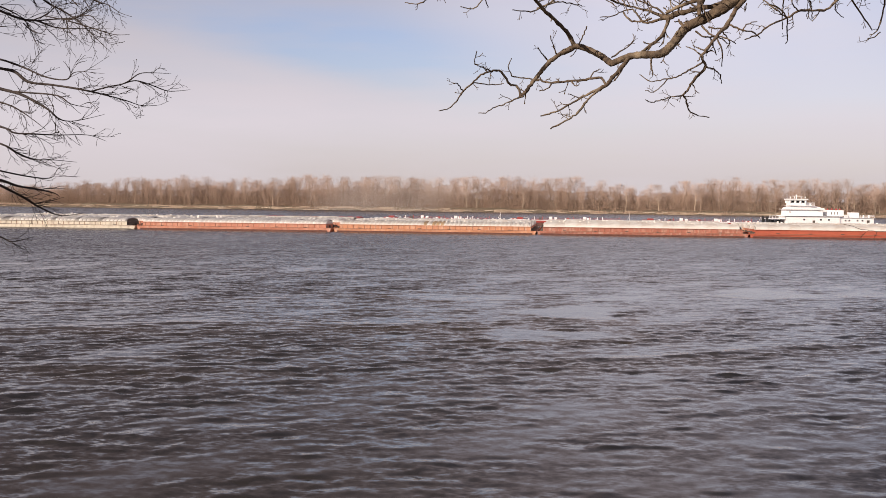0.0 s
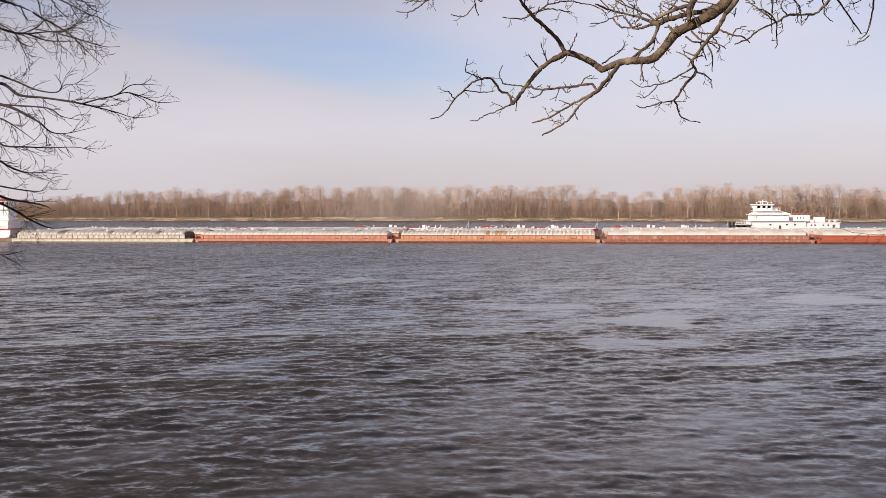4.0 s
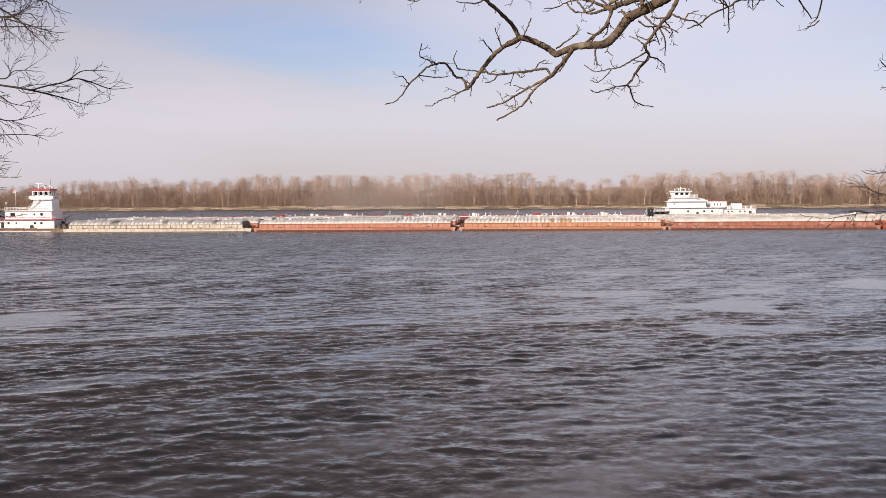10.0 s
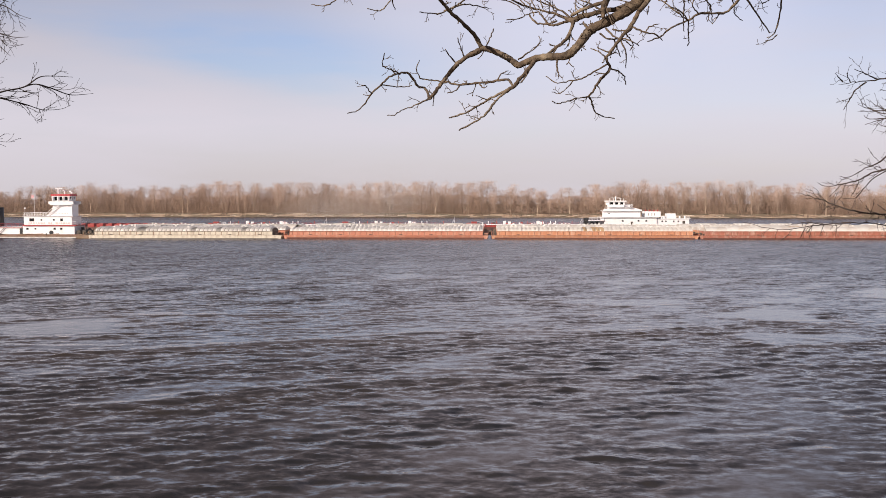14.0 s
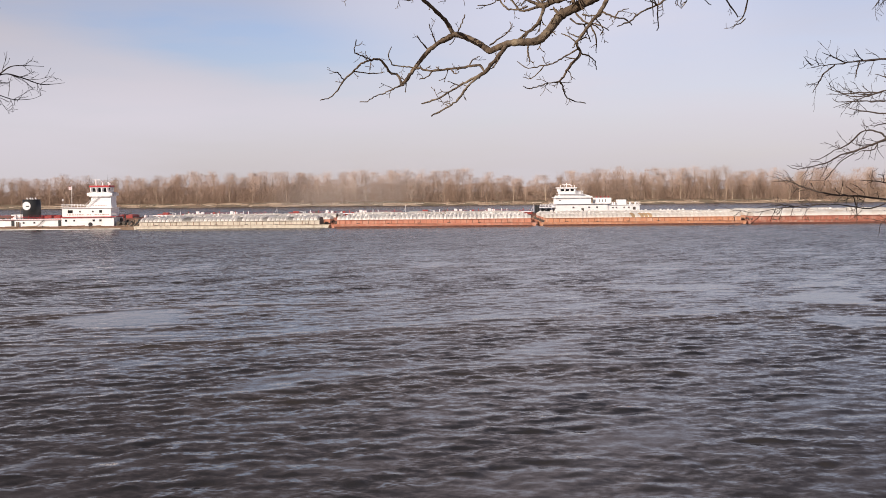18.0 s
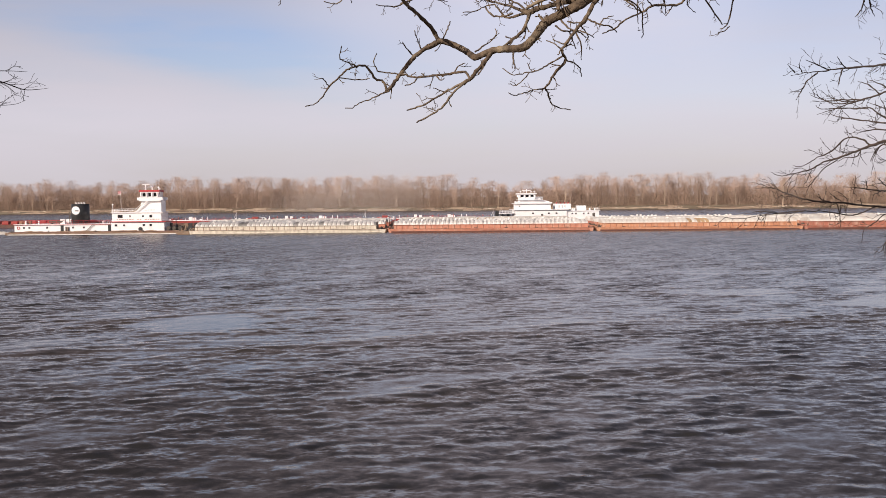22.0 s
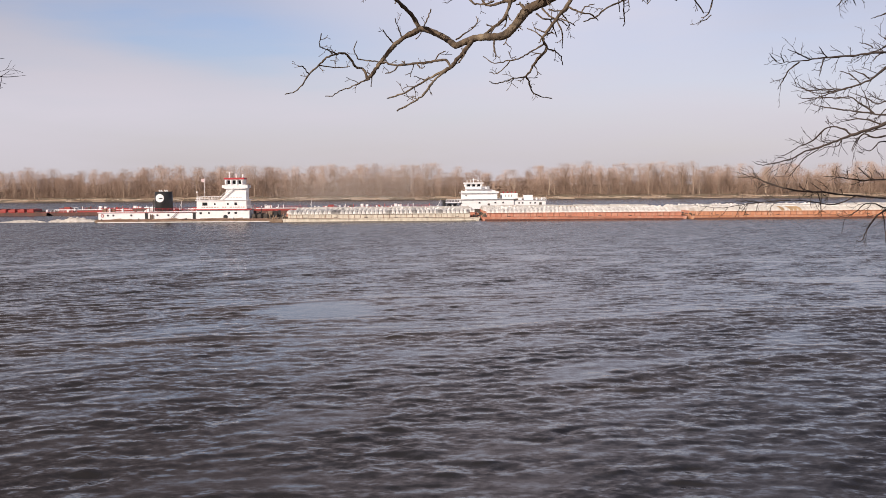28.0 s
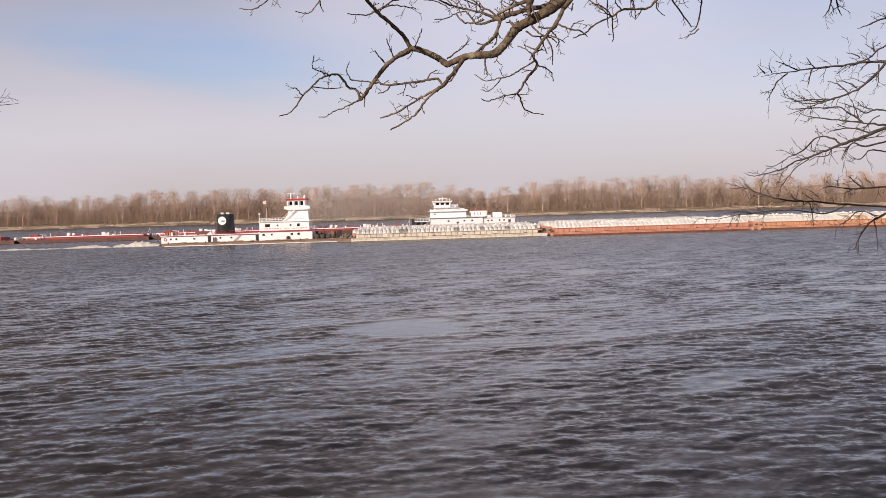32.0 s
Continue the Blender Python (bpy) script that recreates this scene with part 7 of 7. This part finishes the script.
    grow(left_tree, "branch", [(-3.547, 7.83, 11.735, 0.0044), (-3.434, 7.72, 11.666, 0.0040), (-3.265, 7.56, 11.615, 0.0031)])
    grow(left_tree, "branch", [(-3.869, 7.89, 11.718, 0.0041), (-3.786, 7.89, 11.718, 0.0037), (-3.620, 7.85, 11.723, 0.0028)])
    grow(left_tree, "branch", [(-3.520, 7.88, 11.965, 0.0049), (-3.490, 7.89, 11.893, 0.0041), (-3.452, 7.86, 11.848, 0.0032)])
    grow(left_tree, "branch", [(-3.558, 7.86, 11.972, 0.0040), (-3.618, 7.81, 11.964, 0.0036), (-3.659, 7.85, 11.912, 0.0032)])
    grow(left_tree, "branch", [(-3.418, 7.87, 12.050, 0.0048), (-3.387, 7.89, 11.986, 0.0040), (-3.358, 7.85, 11.898, 0.0036), (-3.304, 7.79, 11.834, 0.0032)])
    # right_tree
    grow(right_tree, "branch", [(3.957, 8.30, 11.600, 0.0068), (3.869, 8.30, 11.547, 0.0060), (3.806, 8.29, 11.496, 0.0056), (3.749, 8.31, 11.479, 0.0051)])
    grow(right_tree, "branch", [(3.869, 8.30, 11.547, 0.0047), (3.850, 8.33, 11.578, 0.0043), (3.807, 8.35, 11.620, 0.0034)])
    grow(right_tree, "branch", [(3.863, 8.31, 11.558, 0.0043), (3.870, 8.34, 11.595, 0.0039), (3.869, 8.35, 11.640, 0.0034)])
    grow(right_tree, "branch", [(3.759, 8.33, 11.511, 0.0051), (3.725, 8.35, 11.540, 0.0043), (3.660, 8.35, 11.551, 0.0034)])
    grow(right_tree, "branch", [(3.410, 8.34, 11.440, 0.0043), (3.358, 8.29, 11.474, 0.0038), (3.300, 8.22, 11.512, 0.0034)])
    grow(right_tree, "branch", [(3.257, 8.28, 11.424, 0.0043), (3.128, 8.17, 11.447, 0.0038), (2.989, 8.02, 11.465, 0.0033)])
    grow(right_tree, "branch", [(3.012, 8.15, 11.389, 0.0038), (2.964, 8.07, 11.415, 0.0033), (2.937, 8.02, 11.433, 0.0029)])
    grow(right_tree, "branch", [(2.938, 8.10, 11.381, 0.0037), (2.877, 8.01, 11.405, 0.0033), (2.819, 7.92, 11.424, 0.0028)])
    grow(right_tree, "branch", [(3.831, 8.17, 11.438, 0.0046), (3.768, 8.04, 11.341, 0.0041), (3.688, 7.88, 11.231, 0.0033)])
    grow(right_tree, "branch", [(3.618, 8.07, 11.257, 0.0046), (3.609, 8.19, 11.308, 0.0042), (3.570, 8.29, 11.345, 0.0034)])
    grow(right_tree, "branch", [(3.420, 8.18, 11.182, 0.0046), (3.365, 8.24, 11.180, 0.0042), (3.304, 8.32, 11.215, 0.0034)])
    grow(right_tree, "branch", [(3.375, 8.21, 11.169, 0.0042), (3.312, 8.27, 11.168, 0.0038), (3.233, 8.35, 11.211, 0.0039), (3.169, 8.35, 11.264, 0.0030)])
    grow(right_tree, "branch", [(3.621, 7.60, 11.051, 0.0059), (3.563, 7.67, 11.067, 0.0052), (3.512, 7.70, 11.047, 0.0048), (3.498, 7.85, 11.100, 0.0045), (3.467, 8.07, 11.162, 0.0033)])
    grow(right_tree, "branch", [(3.433, 7.99, 11.110, 0.0045), (3.377, 8.11, 11.122, 0.0046), (3.312, 8.22, 11.133, 0.0042), (3.214, 8.30, 11.130, 0.0038), (3.186, 8.34, 11.165, 0.0030)])
    grow(right_tree, "branch", [(3.449, 7.65, 10.981, 0.0043), (3.481, 7.77, 11.057, 0.0036), (3.513, 7.90, 11.129, 0.0033)])
    grow(right_tree, "branch", [(3.660, 7.69, 10.768, 0.0048), (3.502, 7.60, 10.780, 0.0043), (3.423, 7.60, 10.720, 0.0035), (3.361, 7.57, 10.732, 0.0027)])
    grow(right_tree, "branch", [(3.348, 7.56, 10.830, 0.0039), (3.304, 7.56, 10.784, 0.0035), (3.271, 7.56, 10.715, 0.0027)])
    grow(right_tree, "branch", [(3.368, 7.56, 10.841, 0.0047), (3.465, 7.56, 10.865, 0.0043), (3.608, 7.58, 10.878, 0.0047)])
    grow(right_tree, "branch", [(3.225, 7.61, 10.808, 0.0039), (3.192, 7.58, 10.757, 0.0035), (3.107, 7.62, 10.742, 0.0031), (3.067, 7.62, 10.716, 0.0027)])
    grow(right_tree, "branch", [(3.569, 7.60, 11.021, 0.0039), (3.518, 7.60, 10.992, 0.0035), (3.460, 7.59, 10.937, 0.0031), (3.407, 7.63, 10.942, 0.0028)])
    grow(right_tree, "branch", [(3.808, 8.25, 11.465, 0.0043), (3.760, 8.26, 11.442, 0.0038), (3.715, 8.23, 11.398, 0.0034)])
    grow(right_tree, "branch", [(2.824, 7.57, 10.386, 0.0027), (2.677, 7.55, 10.364, 0.0027), (2.538, 7.61, 10.380, 0.0025), (2.416, 7.71, 10.360, 0.0024)])
    grow(right_tree, "branch", [(2.568, 7.58, 10.371, 0.0023), (2.531, 7.57, 10.330, 0.0023), (2.512, 7.56, 10.303, 0.0019)])
    grow(right_tree, "limb", [(4.077, 7.91, 11.489, 0.0164), (3.884, 8.15, 11.459, 0.0105), (3.763, 8.29, 11.472, 0.0090), (3.632, 8.34, 11.456, 0.0082), (3.410, 8.34, 11.440, 0.0069), (3.206, 8.27, 11.411, 0.0055), (3.044, 8.18, 11.388, 0.0046), (2.909, 8.10, 11.361, 0.0033)])
    grow(right_tree, "branch", [(3.167, 8.25, 11.398, 0.0051), (3.096, 8.26, 11.342, 0.0047), (3.060, 8.31, 11.263, 0.0043), (3.033, 8.34, 11.203, 0.0034)])
    grow(right_tree, "branch", [(3.386, 8.33, 11.436, 0.0051), (3.371, 8.35, 11.366, 0.0043), (3.358, 8.35, 11.293, 0.0034)])
    grow(right_tree, "limb", [(4.085, 8.27, 11.656, 0.0128), (3.865, 8.13, 11.441, 0.0092), (3.725, 8.07, 11.324, 0.0083), (3.608, 8.05, 11.243, 0.0075), (3.473, 8.13, 11.192, 0.0067), (3.370, 8.20, 11.159, 0.0059), (3.277, 8.24, 11.123, 0.0051), (3.171, 8.28, 11.088, 0.0038)])
    grow(right_tree, "branch", [(3.467, 8.12, 11.183, 0.0054), (3.374, 8.26, 11.199, 0.0047), (3.269, 8.33, 11.195, 0.0043), (3.147, 8.35, 11.243, 0.0034)])
    grow(right_tree, "branch", [(3.560, 8.09, 11.227, 0.0046), (3.549, 8.26, 11.308, 0.0043), (3.498, 8.32, 11.338, 0.0034)])
    grow(right_tree, "limb", [(3.978, 7.65, 11.014, 0.0198), (3.599, 7.56, 10.931, 0.0125), (3.447, 7.56, 10.877, 0.0109), (3.316, 7.58, 10.839, 0.0094), (3.168, 7.62, 10.779, 0.0079), (3.079, 7.65, 10.744, 0.0071), (2.995, 7.69, 10.717, 0.0063), (2.917, 7.70, 10.672, 0.0056), (2.805, 7.79, 10.639, 0.0048), (2.749, 7.86, 10.630, 0.0040), (2.727, 7.98, 10.659, 0.0033)])
    grow(right_tree, "branch", [(3.736, 7.57, 10.967, 0.0102), (3.599, 7.55, 10.947, 0.0086), (3.475, 7.62, 10.974, 0.0063), (3.383, 7.78, 11.001, 0.0056), (3.313, 8.01, 11.041, 0.0050), (3.262, 8.15, 11.066, 0.0042), (3.243, 8.24, 11.103, 0.0034)])
    grow(right_tree, "branch", [(3.281, 7.60, 10.833, 0.0063), (3.258, 7.68, 10.879, 0.0055), (3.199, 7.79, 10.887, 0.0048), (3.082, 7.76, 10.801, 0.0044), (2.989, 7.78, 10.753, 0.0040), (2.891, 7.80, 10.696, 0.0036), (2.850, 7.88, 10.700, 0.0032)])
    grow(right_tree, "branch", [(3.073, 7.63, 10.732, 0.0036), (2.972, 7.63, 10.668, 0.0031), (2.874, 7.59, 10.572, 0.0028), (2.832, 7.59, 10.542, 0.0025), (2.774, 7.65, 10.553, 0.0024)])
    grow(right_tree, "limb", [(4.326, 8.34, 10.533, 0.0113), (3.853, 8.12, 10.523, 0.0066), (3.581, 7.92, 10.520, 0.0053), (3.426, 7.81, 10.519, 0.0047), (3.242, 7.66, 10.538, 0.0039), (3.088, 7.58, 10.546, 0.0031)])
    grow(right_tree, "limb", [(4.282, 8.26, 10.319, 0.0112), (3.938, 8.30, 10.373, 0.0073), (3.511, 8.01, 10.404, 0.0065), (3.132, 7.69, 10.435, 0.0057), (2.926, 7.58, 10.445, 0.0056), (2.783, 7.57, 10.477, 0.0056), (2.710, 7.64, 10.508, 0.0051), (2.680, 7.73, 10.534, 0.0041), (2.632, 7.89, 10.566, 0.0029), (2.593, 8.02, 10.590, 0.0025)])
    grow(right_tree, "branch", [(3.511, 8.01, 10.404, 0.0043), (3.305, 7.92, 10.345, 0.0040), (2.945, 7.63, 10.382, 0.0033), (2.678, 7.56, 10.375, 0.0030), (2.496, 7.61, 10.350, 0.0028), (2.369, 7.72, 10.333, 0.0026), (2.224, 8.07, 10.376, 0.0025)])
    grow(right_tree, "limb", [(4.328, 8.35, 10.521, 0.0141), (3.952, 8.33, 10.325, 0.0084), (3.845, 8.32, 10.277, 0.0070), (3.783, 8.34, 10.214, 0.0062), (3.735, 8.35, 10.129, 0.0053), (3.698, 8.35, 10.056, 0.0042), (3.646, 8.35, 10.067, 0.0031)])
    grow(right_tree, "branch", [(3.874, 8.32, 10.306, 0.0050), (3.671, 8.18, 10.348, 0.0041), (3.587, 8.19, 10.287, 0.0039), (3.502, 8.19, 10.226, 0.0033), (3.522, 8.30, 10.116, 0.0028)])
    grow(right_tree, "branch", [(3.845, 8.32, 10.277, 0.0045), (3.878, 8.35, 10.167, 0.0034), (3.846, 8.26, 10.042, 0.0026)])
    grow(right_tree, "branch", [(3.461, 7.63, 10.976, 0.0059), (3.449, 7.84, 11.064, 0.0053), (3.439, 8.01, 11.119, 0.0045), (3.369, 8.09, 11.108, 0.0038)])
    grow(right_tree, "branch", [(3.486, 7.56, 10.895, 0.0059), (3.402, 7.64, 10.942, 0.0051), (3.320, 7.73, 10.939, 0.0044), (3.255, 7.77, 10.916, 0.0036)])
    grow(right_tree, "branch", [(3.619, 7.60, 10.844, 0.0063), (3.447, 7.56, 10.807, 0.0055), (3.348, 7.56, 10.830, 0.0047), (3.284, 7.56, 10.715, 0.0035)])
    grow(right_tree, "branch", [(4.129, 8.35, 11.839, 0.0129), (3.928, 8.32, 11.796, 0.0069), (3.818, 8.30, 11.753, 0.0056), (3.718, 8.28, 11.721, 0.0043)])
    grow(right_tree, "branch", [(3.267, 7.66, 11.896, 0.0063), (3.302, 7.76, 11.836, 0.0052), (3.315, 7.86, 11.781, 0.0044), (3.288, 7.88, 11.746, 0.0036)])
    grow(right_tree, "branch", [(3.323, 7.71, 11.886, 0.0055), (3.397, 7.87, 11.822, 0.0049), (3.499, 8.04, 11.779, 0.0041)])
    grow(right_tree, "branch", [(3.581, 7.92, 10.520, 0.0037), (3.454, 7.77, 10.566, 0.0029), (3.371, 7.67, 10.606, 0.0024)])
    grow(right_tree, "branch", [(3.075, 7.65, 10.441, 0.0039), (3.143, 7.77, 10.367, 0.0031), (3.229, 7.96, 10.260, 0.0025)])
    stem_of(overhanging_tree, [(5.2, 1.5, 8.4, 0.32), (5.15, 1.6, 10.2, 0.27), (5.0, 1.8, 12.6, 0.22), (5.1, 1.9, 15.5, 0.14), (5.0, 2.1, 18.5, 0.05)],
            [[(5.0, 1.8, 12.4, 0.15), (3.8, 3.2, 12.6, 0.10), (2.4, 4.9, 12.3, 0.065), (1.6, 5.8, 11.95, 0.048), (1.201, 5.93, 11.695, 0.0405)],
             [(5.0, 1.8, 12.8, 0.12), (4.0, 3.6, 12.9, 0.06), (2.8, 5.4, 12.3, 0.02), (1.85, 5.9, 11.75, 0.008)]])
    stem_of(left_tree, [(-8.0, 3.0, 8.2, 0.26), (-7.9, 3.3, 10.5, 0.21), (-7.7, 3.8, 13.5, 0.15), (-7.6, 4.0, 17.0, 0.05)],
            [[(-7.9, 3.3, 10.3, 0.10), (-6.4, 5.0, 11.0, 0.05), (-4.6, 6.8, 11.6, 0.02), (-3.9, 7.4, 11.5, 0.012)],
             [(-7.9, 3.3, 9.9, 0.08), (-6.2, 5.4, 10.4, 0.04), (-4.4, 7.0, 10.8, 0.016), (-3.9, 7.5, 10.9, 0.01)]])
    stem_of(right_tree, [(10.0, 4.0, 7.9, 0.24), (9.9, 4.2, 10.0, 0.20), (9.6, 4.6, 13.0, 0.13), (9.5, 4.9, 16.0, 0.05)],
            [[(9.85, 4.3, 10.4, 0.09), (8.0, 6.0, 11.2, 0.05), (6.0, 7.4, 11.6, 0.025), (4.4, 7.9, 11.3, 0.015)],
             [(9.9, 4.2, 9.6, 0.08), (7.8, 6.2, 10.3, 0.045), (5.8, 7.5, 10.8, 0.022), (4.3, 8.0, 10.9, 0.014)]])


near_trees()


# ---- what moves ----
def motions():
    end = 32.0
    slope = math.degrees(math.atan(-0.0496))

    def tow_pose(t, along, across, up):
        c, s = math.cos(radians(slope)), math.sin(radians(slope))
        x = -189.21 + 5.0536 * t + 0.00484 * t * t
        y = 331.5 - 0.0496 * x
        return pose(x + along * c - across * s, y + along * s + across * c, up, 0, 0, slope)

    for ob, along, across, up in TOW + [(FRONT, -2.1, 24.8, -0.75), (FLAT, -15.2, 7.2, 0.0), (WAKE, -43.0, 12.0, 0.0)]:
        walk(ob, [(t, tow_pose(t, along, across, up)) for t in (0.0, 8.0, 16.0, 24.0, end)])
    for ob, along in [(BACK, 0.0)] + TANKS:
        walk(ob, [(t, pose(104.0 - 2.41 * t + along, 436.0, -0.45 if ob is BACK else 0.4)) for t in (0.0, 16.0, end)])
    for ob, x, speed in SMOKES:
        walk(ob, [(t, pose(x + speed * t, 735 - 0.19 * x, 1.0)) for t in (0.0, 16.0, end)])
    walk(river, [(t, pose(1.9 * t, 0, 0)) for t in (0.0, 16.0, end)])


motions()
